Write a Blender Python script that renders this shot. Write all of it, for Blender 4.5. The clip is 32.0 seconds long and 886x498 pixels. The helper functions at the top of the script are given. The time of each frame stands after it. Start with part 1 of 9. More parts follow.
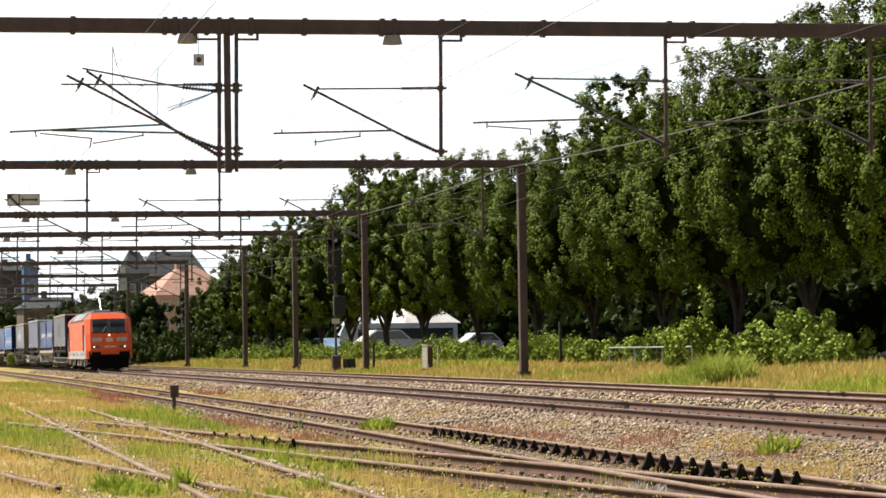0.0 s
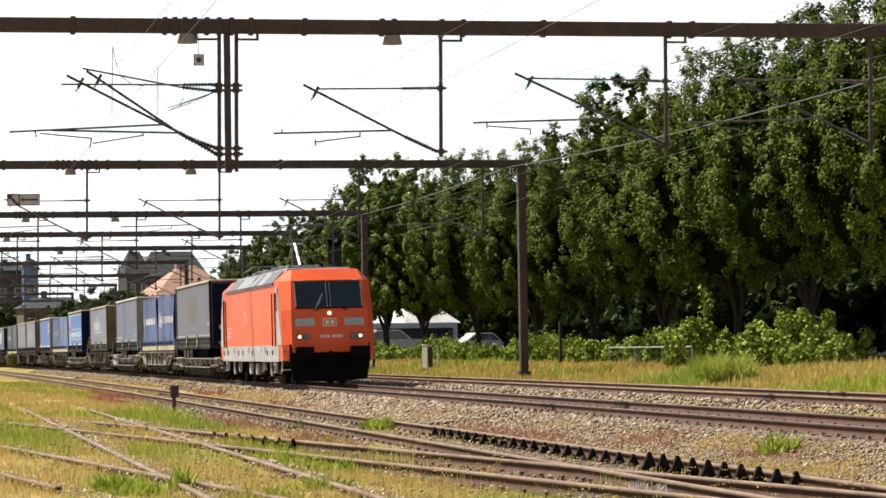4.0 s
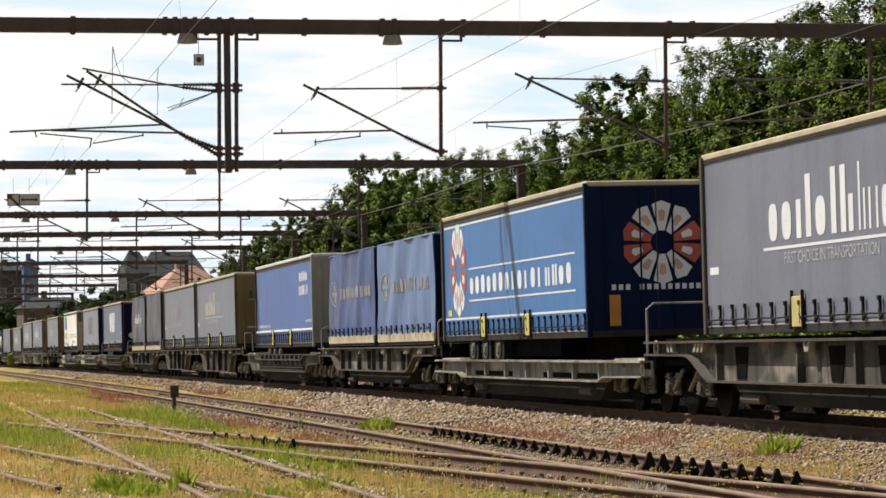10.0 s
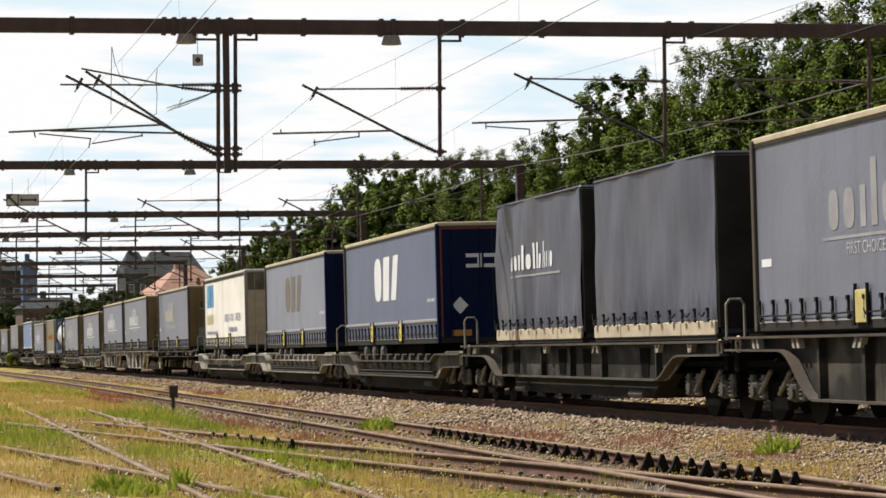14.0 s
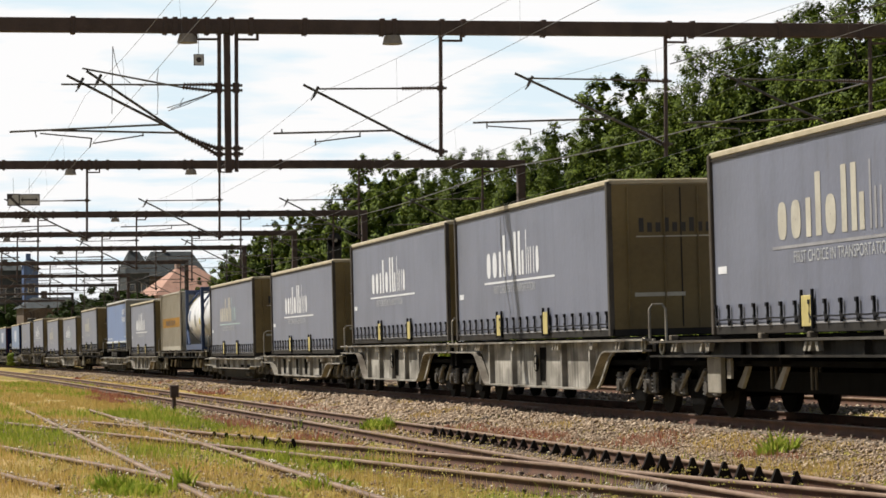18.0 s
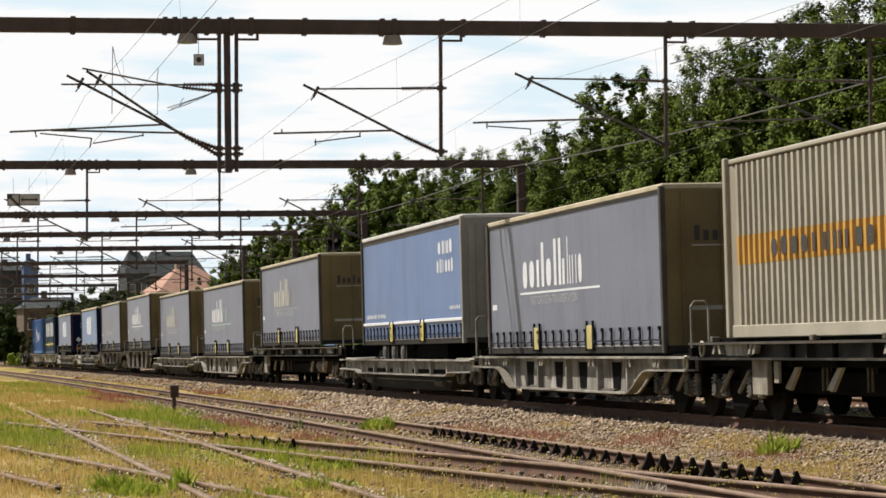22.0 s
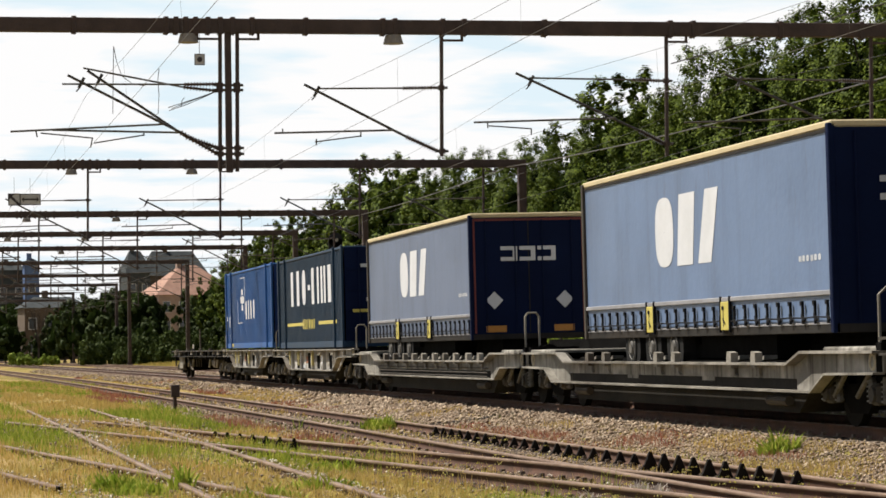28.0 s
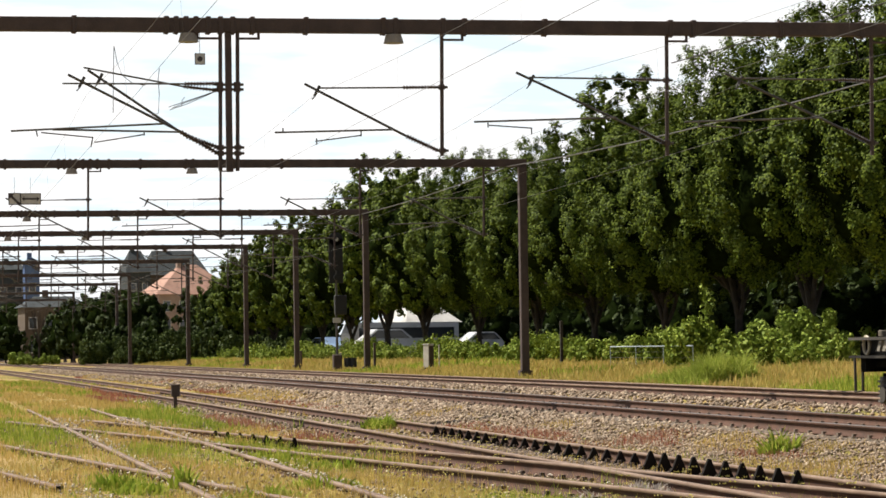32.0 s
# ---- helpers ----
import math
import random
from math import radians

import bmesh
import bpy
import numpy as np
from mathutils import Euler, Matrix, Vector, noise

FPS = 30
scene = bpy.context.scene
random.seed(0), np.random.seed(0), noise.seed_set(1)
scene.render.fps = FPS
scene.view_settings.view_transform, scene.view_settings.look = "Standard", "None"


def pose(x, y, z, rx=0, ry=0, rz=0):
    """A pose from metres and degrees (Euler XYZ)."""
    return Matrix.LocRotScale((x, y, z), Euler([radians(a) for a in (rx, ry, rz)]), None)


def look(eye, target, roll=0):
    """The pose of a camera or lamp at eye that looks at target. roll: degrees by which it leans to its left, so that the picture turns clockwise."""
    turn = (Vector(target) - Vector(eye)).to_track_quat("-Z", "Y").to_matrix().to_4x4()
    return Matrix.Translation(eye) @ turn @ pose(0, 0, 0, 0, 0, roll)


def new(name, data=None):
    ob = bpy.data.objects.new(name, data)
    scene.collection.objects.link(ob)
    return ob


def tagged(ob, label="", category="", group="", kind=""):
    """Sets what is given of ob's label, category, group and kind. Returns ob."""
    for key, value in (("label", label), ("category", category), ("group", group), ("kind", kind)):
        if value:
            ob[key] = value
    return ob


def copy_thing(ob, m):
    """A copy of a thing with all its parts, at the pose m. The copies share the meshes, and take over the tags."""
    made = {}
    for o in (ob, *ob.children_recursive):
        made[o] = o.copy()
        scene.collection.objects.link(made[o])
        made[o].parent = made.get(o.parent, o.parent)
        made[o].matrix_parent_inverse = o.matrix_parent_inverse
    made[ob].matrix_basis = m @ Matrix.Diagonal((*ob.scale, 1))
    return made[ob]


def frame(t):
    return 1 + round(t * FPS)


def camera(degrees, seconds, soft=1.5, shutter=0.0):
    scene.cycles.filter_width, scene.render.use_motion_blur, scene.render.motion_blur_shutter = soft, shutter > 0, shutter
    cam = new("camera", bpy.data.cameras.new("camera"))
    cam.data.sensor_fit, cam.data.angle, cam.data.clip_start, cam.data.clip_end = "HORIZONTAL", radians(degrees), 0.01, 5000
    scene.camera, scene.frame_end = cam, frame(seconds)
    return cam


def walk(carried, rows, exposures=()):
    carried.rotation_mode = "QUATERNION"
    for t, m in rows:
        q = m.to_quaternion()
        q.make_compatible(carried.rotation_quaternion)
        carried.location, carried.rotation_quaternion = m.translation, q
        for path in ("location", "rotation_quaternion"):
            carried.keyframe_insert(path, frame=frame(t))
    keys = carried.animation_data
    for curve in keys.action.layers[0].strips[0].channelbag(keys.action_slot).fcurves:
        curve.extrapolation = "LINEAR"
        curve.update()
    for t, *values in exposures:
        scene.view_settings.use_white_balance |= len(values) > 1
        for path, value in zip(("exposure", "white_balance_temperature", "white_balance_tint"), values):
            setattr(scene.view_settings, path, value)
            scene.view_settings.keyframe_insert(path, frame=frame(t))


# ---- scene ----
# camera on a tripod beside the line, rail tops at z = 0, line runs along y
YAW, TILT, LEAN, FOCAL = 0.1897, 0.03596, 0.01502, 4890.6
EYE = (0.0, 0.0, 1.115)


def aim(dx=0.0, dy=0.0):
    a, b = YAW - dx / FOCAL, TILT + dy / FOCAL
    d = (math.sin(a) * math.cos(b), math.cos(a) * math.cos(b), math.sin(b))
    return look(EYE, [e + 10 * k for e, k in zip(EYE, d)], -math.degrees(LEAN))


cam = camera(18.215, 32.0, soft=1.6)
# one knock of the tripod at 12 s, a slow settling towards the end
walk(cam, [(t, aim(dx, dy)) for t, dx, dy in (
    (0, 0, 0), (6, 0, 0), (11.8, 0, 0), (11.9, -5, 0), (12.0, -10.5, 0), (12.2, -9, 0), (12.3, -2.5, 0), (12.6, -2, 0), (14.5, -1.5, 0.5),
    (16.5, 0, 0), (25, 0, 0), (27.5, 0.5, 0), (28, 1.5, -0.5), (30, 2, -1.5), (32, 2, -1.5))],
    exposures=((0, 1.2), (3.5, 1.16), (5.5, 0.87), (9, 0.75), (19, 0.71), (28, 0.72), (30.5, 0.78), (32, 0.92)))

# ---- daylight: summer sun from the camera's left, slightly ahead of it, thin bright cloud
SUN_TO = Vector((-1.473, 0.95, 2.6)).normalized()
SUN_EL = math.asin(SUN_TO.z)
SUN_AZ = math.atan2(SUN_TO.x, SUN_TO.y)
world = bpy.data.worlds.new("world")
scene.world = world
world.use_nodes = True
wn, wl = world.node_tree.nodes, world.node_tree.links
wn.clear()
w_out = wn.new("ShaderNodeOutputWorld")
w_bg = wn.new("ShaderNodeBackground")
w_sky = wn.new("ShaderNodeTexSky")
w_sky.sky_type = "NISHITA"
w_sky.sun_disc = False
w_sky.sun_elevation = SUN_EL
w_sky.sun_rotation = SUN_AZ
w_sky.air_density, w_sky.dust_density = 1.0, 1.5
w_co = wn.new("ShaderNodeTexCoord")
w_sep = wn.new("ShaderNodeSeparateXYZ")
wl.new(w_co.outputs["Generated"], w_sep.inputs["Vector"])


def w_math(op, a, b=None, clamp=False):
    k = wn.new("ShaderNodeMath")
    k.operation, k.use_clamp = op, clamp
    for i, v in enumerate((a, b)):
        if v is None:
            continue
        if isinstance(v, (int, float)):
            k.inputs[i].default_value = v
        else:
            wl.new(v, k.inputs[i])
    return k.outputs[0]


# a flat cloud layer overhead, which closes up towards the horizon
w_up = w_math("MAXIMUM", w_sep.outputs["Z"], 0.03)
w_den = w_math("ADD", w_up, 0.06)
w_com = wn.new("ShaderNodeCombineXYZ")
wl.new(w_math("DIVIDE", w_sep.outputs["X"], w_den), w_com.inputs["X"])
wl.new(w_math("DIVIDE", w_sep.outputs["Y"], w_den), w_com.inputs["Y"])
w_noise = wn.new("ShaderNodeTexNoise")
w_noise.inputs["Scale"].default_value = 2.3
w_noise.inputs["Detail"].default_value = 7.0
wl.new(w_com.outputs["Vector"], w_noise.inputs["Vector"])
w_low = wn.new("ShaderNodeMapRange")
w_low.inputs["From Min"].default_value, w_low.inputs["From Max"].default_value = 0.16, 0.27
w_low.inputs["To Min"].default_value, w_low.inputs["To Max"].default_value = 1.0, 0.0
wl.new(w_up, w_low.inputs["Value"])
w_haze = w_low.outputs["Result"]
w_cov = w_math("ADD", w_noise.outputs["Fac"], w_math("MULTIPLY", w_haze, 0.2))
w_ramp = wn.new("ShaderNodeMapRange")
w_ramp.inputs["From Min"].default_value, w_ramp.inputs["From Max"].default_value = 0.57, 0.71
wl.new(w_cov, w_ramp.inputs["Value"])
w_mix = wn.new("ShaderNodeMix")
w_mix.data_type = "RGBA"
w_mix.inputs["B"].default_value = (15.9, 15.8, 15.8, 1)
w_bg.inputs["Strength"].default_value = 0.038
wl.new(w_ramp.outputs["Result"], w_mix.inputs["Factor"])
# thin pale-blue veil low down between the clouds
w_veil = wn.new("ShaderNodeMix")
w_veil.data_type = "RGBA"
w_veil.inputs["B"].default_value = (12.2, 14.3, 15.5, 1)
wl.new(w_haze, w_veil.inputs["Factor"])
wl.new(w_sky.outputs["Color"], w_veil.inputs["A"])
wl.new(w_veil.outputs["Result"], w_mix.inputs["A"])
wl.new(w_mix.outputs["Result"], w_bg.inputs["Color"])
wl.new(w_bg.outputs["Background"], w_out.inputs["Surface"])
sun = new("sun", bpy.data.lights.new("sun", "SUN"))
sun.data.energy, sun.data.angle, sun.data.color = 5.0, radians(0.6), (1.0, 0.935, 0.83)
sun.matrix_world = look(SUN_TO * 50, (0, 0, 0))

# ---- materials: base colours are given bright, TONE scales all down so shade goes deeper
TONE = 0.7


def toned(c):
    return tuple(k * TONE for k in c)


def mat(name, col, col2=None, rough=0.7, metal=0.0, scale=6.0, fine=40.0, bump=0.15, dirt=None, dirt_amount=0.35, spec=0.4, dist=0.02):
    """Base colour with a coarse and a fine variation, optional dirt in blotches, and fine relief."""
    m = bpy.data.materials.new(name)
    m.use_nodes = True
    nt = m.node_tree
    n, l = nt.nodes, nt.links
    b = n["Principled BSDF"]
    col, col2 = toned(col), toned(col2 or tuple(c * 0.72 for c in col))
    co = n.new("ShaderNodeTexCoord")
    n1, n2 = n.new("ShaderNodeTexNoise"), n.new("ShaderNodeTexNoise")
    n1.inputs["Scale"].default_value, n2.inputs["Scale"].default_value = scale, fine
    n1.inputs["Detail"].default_value, n2.inputs["Detail"].default_value = 4, 4
    for k in (n1, n2):
        l.new(co.outputs["Object"], k.inputs["Vector"])
    r = n.new("ShaderNodeValToRGB")
    r.color_ramp.elements[0].position, r.color_ramp.elements[1].position = 0.3, 0.7
    r.color_ramp.elements[0].color, r.color_ramp.elements[1].color = (*col2, 1), (*col, 1)
    a = n.new("ShaderNodeMath")
    a.operation = "MULTIPLY_ADD"
    a.inputs[1].default_value, a.inputs[2].default_value = 0.35, -0.17
    l.new(n2.outputs["Fac"], a.inputs[0])
    s = n.new("ShaderNodeMath")
    l.new(n1.outputs["Fac"], s.inputs[0])
    l.new(a.outputs[0], s.inputs[1])
    l.new(s.outputs[0], r.inputs["Fac"])
    out = r.outputs["Color"]
    if dirt:
        n3 = n.new("ShaderNodeTexNoise")
        n3.inputs["Scale"].default_value, n3.inputs["Detail"].default_value = scale * 0.37, 8
        l.new(co.outputs["Object"], n3.inputs["Vector"])
        r3 = n.new("ShaderNodeMapRange")
        r3.inputs["From Min"].default_value, r3.inputs["From Max"].default_value = 0.48, 0.72
        r3.inputs["To Max"].default_value = dirt_amount
        l.new(n3.outputs["Fac"], r3.inputs["Value"])
        mx = n.new("ShaderNodeMix")
        mx.data_type = "RGBA"
        mx.inputs["B"].default_value = (*toned(dirt), 1)
        l.new(r3.outputs["Result"], mx.inputs["Factor"])
        l.new(out, mx.inputs["A"])
        out = mx.outputs["Result"]
    l.new(out, b.inputs["Base Color"])
    b.inputs["Roughness"].default_value, b.inputs["Metallic"].default_value = rough, metal
    b.inputs["Specular IOR Level"].default_value = spec
    if bump:
        bp = n.new("ShaderNodeBump")
        bp.inputs["Strength"].default_value, bp.inputs["Distance"].default_value = bump, dist
        l.new(n2.outputs["Fac"], bp.inputs["Height"])
        l.new(bp.outputs["Normal"], b.inputs["Normal"])
    return m


def leafy(name, cols, rough=0.55, through_light=0.25):
    """Leaves and grass: colour varies from piece to piece, some light comes through."""
    m = bpy.data.materials.new(name)
    m.use_nodes = True
    n, l = m.node_tree.nodes, m.node_tree.links
    b = n["Principled BSDF"]
    g = n.new("ShaderNodeNewGeometry")
    r = n.new("ShaderNodeValToRGB")
    e = r.color_ramp.elements
    cols = [toned(c) for c in cols]
    e[0].color, e[1].color = (*cols[0], 1), (*cols[-1], 1)
    for i, c in enumerate(cols[1:-1]):
        e.new((i + 1) / (len(cols) - 1)).color = (*c, 1)
    l.new(g.outputs["Random Per Island"], r.inputs["Fac"])
    l.new(r.outputs["Color"], b.inputs["Base Color"])
    b.inputs["Roughness"].default_value = rough
    b.inputs["Specular IOR Level"].default_value = 0.06
    t = n.new("ShaderNodeBsdfTranslucent")
    l.new(r.outputs["Color"], t.inputs["Color"])
    ms = n.new("ShaderNodeMixShader")
    ms.inputs["Fac"].default_value = through_light
    l.new(b.outputs["BSDF"], ms.inputs[1])
    l.new(t.outputs["BSDF"], ms.inputs[2])
    l.new(ms.outputs["Shader"], n["Material Output"].inputs["Surface"])
    return m


def plain(name, col, rough=0.5, metal=0.0, glow=0.0, spec=0.5):
    m = bpy.data.materials.new(name)
    m.use_nodes = True
    b = m.node_tree.nodes["Principled BSDF"]
    b.inputs["Base Color"].default_value = (*col, 1)
    b.inputs["Roughness"].default_value, b.inputs["Metallic"].default_value = rough, metal
    b.inputs["Specular IOR Level"].default_value = spec
    if glow:
        b.inputs["Emission Color"].default_value = (*col, 1)
        b.inputs["Emission Strength"].default_value = glow
    return m


M = {}
M["rust_steel"] = mat("rusty_gantry_steel", (0.09, 0.06, 0.052), (0.05, 0.034, 0.029), 0.75, 0.0, 3, 30, 0.2)
M["galv"] = mat("galvanised_steel", (0.13, 0.12, 0.11), (0.07, 0.065, 0.06), 0.55, 0.4, 5, 40)
M["insulator"] = mat("brown_insulator", (0.06, 0.035, 0.025), None, 0.35, 0.0, 8, 60, 0)
M["wire"] = mat("copper_wire", (0.16, 0.15, 0.14), None, 0.45, 0.5, 2, 30, 0)
M["lamp_shade"] = mat("grey_lamp_housing", (0.35, 0.31, 0.26), None, 0.6)
M["rail_side"] = mat("rusty_rail", (0.12, 0.052, 0.028), (0.055, 0.025, 0.014), 0.85, 0.0, 3, 25, 0.3)
M["rail_head"] = mat("polished_rail_head", (0.42, 0.36, 0.31), (0.3, 0.235, 0.185), 0.32, 0.75, 2, 30, 0)
M["rail_dull"] = mat("dull_rail_head", (0.34, 0.235, 0.165), (0.18, 0.11, 0.07), 0.55, 0.1, 2, 30, 0)
M["sleeper"] = mat("weathered_timber", (0.16, 0.115, 0.08), (0.075, 0.05, 0.035), 0.9, 0.0, 4, 50, 0.4)
M["concrete"] = mat("weathered_concrete", (0.25, 0.2, 0.15), (0.17, 0.13, 0.1), 0.9, 0.0, 4, 50, 0.3)
M["dark_plate"] = mat("black_switch_iron", (0.02, 0.017, 0.015), None, 0.9, spec=0.1)
M["leaf"] = leafy("tree_leaves", ((0.03, 0.049, 0.004), (0.06, 0.092, 0.007), (0.097, 0.138, 0.011), (0.17, 0.22, 0.022)), 0.6, 0.02)
M["leaf_dark"] = leafy("dark_tree_leaves", ((0.02, 0.034, 0.009), (0.036, 0.056, 0.012), (0.06, 0.085, 0.02)), 0.6, 0.03)
M["leaf_bush"] = leafy("bush_leaves", ((0.09, 0.14, 0.016), (0.22, 0.3, 0.038), (0.4, 0.48, 0.1)), 0.6, 0.1)
M["leaf_hedge"] = leafy("hedge_leaves", ((0.09, 0.135, 0.015), (0.2, 0.27, 0.032), (0.36, 0.43, 0.065)), 0.6, 0.08)
M["leaf_scrub"] = leafy("scrub_leaves", ((0.03, 0.048, 0.011), (0.055, 0.082, 0.017), (0.1, 0.135, 0.03)), 0.6, 0.05)
M["bark"] = mat("tree_bark", (0.05, 0.04, 0.032), (0.024, 0.019, 0.015), 0.95, 0.0, 3, 25, 0.6)
M["dry_grass"] = leafy("dry_grass", ((0.5, 0.4, 0.09), (0.72, 0.5, 0.15), (0.8, 0.58, 0.23), (0.68, 0.53, 0.17)), 0.7, 0.3)
M["green_grass"] = leafy("green_grass", ((0.2, 0.31, 0.028), (0.34, 0.44, 0.05), (0.48, 0.54, 0.08), (0.62, 0.59, 0.13)), 0.6, 0.3)
M["feather_weed"] = leafy("feathery_weed", ((0.26, 0.33, 0.045), (0.42, 0.5, 0.08), (0.56, 0.6, 0.14)), 0.6, 0.35)
M["verge_grass"] = leafy("verge_grass", ((0.36, 0.36, 0.08), (0.6, 0.47, 0.13), (0.7, 0.5, 0.18), (0.5, 0.46, 0.11)), 0.7, 0.3)
M["red_weed"] = leafy("red_sorrel", ((0.38, 0.1, 0.08), (0.48, 0.2, 0.13), (0.5, 0.32, 0.18)), 0.7, 0.3)
M["flower"] = leafy("yellow_flowers", ((0.7, 0.6, 0.12), (0.75, 0.68, 0.25)), 0.6, 0.2)
M["white_flower"] = leafy("pale_flowers", ((0.6, 0.52, 0.45), (0.7, 0.63, 0.55)), 0.7, 0.2)


def ground_mat():
    m = bpy.data.materials.new("dry_verge_soil_and_grass")
    m.use_nodes = True
    n, l = m.node_tree.nodes, m.node_tree.links
    b = n["Principled BSDF"]
    co = n.new("ShaderNodeTexCoord")
    a, f = n.new("ShaderNodeTexNoise"), n.new("ShaderNodeTexNoise")
    a.inputs["Scale"].default_value, a.inputs["Detail"].default_value = 0.25, 5
    f.inputs["Scale"].default_value, f.inputs["Detail"].default_value = 14, 6
    l.new(co.outputs["Object"], a.inputs["Vector"])
    l.new(co.outputs["Object"], f.inputs["Vector"])
    r = n.new("ShaderNodeValToRGB")
    e = r.color_ramp.elements
    e[0].position, e[0].color = 0.34, (0.165, 0.16, 0.036, 1)
    e[1].position, e[1].color = 0.66, (0.36, 0.25, 0.115, 1)
    e.new(0.5).color = (0.3, 0.22, 0.08, 1)
    l.new(a.outputs["Fac"], r.inputs["Fac"])
    mx = n.new("ShaderNodeMix")
    mx.data_type, mx.blend_type = "RGBA", "MULTIPLY"
    mx.inputs["Factor"].default_value = 0.7
    l.new(r.outputs["Color"], mx.inputs["A"])
    rf = n.new("ShaderNodeValToRGB")
    rf.color_ramp.elements[0].position, rf.color_ramp.elements[1].position = 0.3, 0.62
    rf.color_ramp.elements[0].color = (0.35, 0.33, 0.3, 1)
    l.new(f.outputs["Fac"], rf.inputs["Fac"])
    l.new(rf.outputs["Color"], mx.inputs["B"])
    l.new(mx.outputs["Result"], b.inputs["Base Color"])
    b.inputs["Roughness"].default_value = 1.0
    b.inputs["Specular IOR Level"].default_value = 0.1
    bp = n.new("ShaderNodeBump")
    bp.inputs["Distance"].default_value = 0.05
    l.new(f.outputs["Fac"], bp.inputs["Height"])
    l.new(bp.outputs["Normal"], b.inputs["Normal"])
    return m


def stone_mat(name, cols):
    m = bpy.data.materials.new(name)
    m.use_nodes = True
    n, l = m.node_tree.nodes, m.node_tree.links
    b = n["Principled BSDF"]
    g = n.new("ShaderNodeNewGeometry")
    r = n.new("ShaderNodeValToRGB")
    e = r.color_ramp.elements
    cols = [toned(c) for c in cols]
    e[0].color, e[1].color = (*cols[0], 1), (*cols[-1], 1)
    for i, c in enumerate(cols[1:-1]):
        e.new((i + 1) / (len(cols) - 1)).color = (*c, 1)
    l.new(g.outputs["Random Per Island"], r.inputs["Fac"])
    l.new(r.outputs["Color"], b.inputs["Base Color"])
    b.inputs["Roughness"].default_value = 0.9
    return m


M["ground"] = ground_mat()
M["stones"] = stone_mat("ballast_stones", ((0.13, 0.085, 0.055), (0.38, 0.28, 0.185), (0.23, 0.15, 0.095), (0.58, 0.46, 0.33), (0.12, 0.08, 0.052), (0.34, 0.24, 0.155)))
M["pale_stones"] = stone_mat("pale_stones", ((0.25, 0.2, 0.14), (0.75, 0.68, 0.54), (0.4, 0.32, 0.23), (0.9, 0.83, 0.7), (0.15, 0.11, 0.07)))
M["bed"] = mat("ballast_bed", (0.23, 0.165, 0.115), (0.12, 0.085, 0.06), 0.95, 0.0, 12, 30, 0.8, dist=0.05)


# ---- mesh helpers
def box(bm, x0, x1, y0, y1, z0, z1, bev=0.0):
    v = [bm.verts.new(c) for c in ((x0, y0, z0), (x1, y0, z0), (x1, y1, z0), (x0, y1, z0), (x0, y0, z1), (x1, y0, z1), (x1, y1, z1), (x0, y1, z1))]
    f = [bm.faces.new([v[i] for i in q]) for q in ((0, 3, 2, 1), (4, 5, 6, 7), (0, 1, 5, 4), (1, 2, 6, 5), (2, 3, 7, 6), (3, 0, 4, 7))]
    if bev:
        bmesh.ops.bevel(bm, geom=list({e for k in f for e in k.edges}), offset=bev, segments=1, affect="EDGES")
    return bm


def rod(bm, a, b, r0, r1=None, seg=8, caps=True):
    a, b = Vector(a), Vector(b)
    r1 = r0 if r1 is None else r1
    d = (b - a).normalized()
    u = d.orthogonal().normalized()
    w = d.cross(u)
    ra, rb = [], []
    for i in range(seg):
        t = 2 * math.pi * i / seg
        k = u * math.cos(t) + w * math.sin(t)
        ra.append(bm.verts.new(a + k * r0))
        rb.append(bm.verts.new(b + k * r1))
    for i in range(seg):
        j = (i + 1) % seg
        bm.faces.new((ra[i], ra[j], rb[j], rb[i]))
    if caps:
        bm.faces.new(ra[::-1])
        bm.faces.new(rb)
    return bm


def tube(bm, pts, r, seg=5):
    """A round wire through pts."""
    pts = [Vector(p) for p in pts]
    prev = None
    for i, p in enumerate(pts):
        d = (pts[min(i + 1, len(pts) - 1)] - pts[max(i - 1, 0)]).normalized()
        u = d.cross(Vector((0, 0, 1))).normalized() if abs(d.z) < 0.95 else Vector((1, 0, 0))
        w = d.cross(u)
        ring = [bm.verts.new(p + (u * math.cos(2 * math.pi * k / seg) + w * math.sin(2 * math.pi * k / seg)) * r) for k in range(seg)]
        if prev:
            for k in range(seg):
                bm.faces.new((prev[k], prev[(k + 1) % seg], ring[(k + 1) % seg], ring[k]))
        prev = ring
    return bm


def slab(bm, pts, x0, x1):
    """A plate of the outline pts in (y, z), from x0 to x1."""
    a = [bm.verts.new((x0, y, z)) for y, z in pts]
    b = [bm.verts.new((x1, y, z)) for y, z in pts]
    bm.faces.new(a)
    bm.faces.new(b[::-1])
    for i in range(len(pts)):
        j = (i + 1) % len(pts)
        bm.faces.new((a[j], a[i], b[i], b[j]))
    return bm


def slab_x(bm, pts, y0, y1):
    """A plate of the outline pts in (x, z), from y0 to y1."""
    a = [bm.verts.new((x, y0, z)) for x, z in pts]
    b = [bm.verts.new((x, y1, z)) for x, z in pts]
    bm.faces.new(a)
    bm.faces.new(b[::-1])
    for i in range(len(pts)):
        j = (i + 1) % len(pts)
        bm.faces.new((a[j], a[i], b[i], b[j]))
    return bm


def mesh_of(name, bm, material):
    bmesh.ops.recalc_face_normals(bm, faces=bm.faces)
    me = bpy.data.meshes.new(name)
    bm.to_mesh(me)
    bm.free()
    me.materials.append(material)
    return me


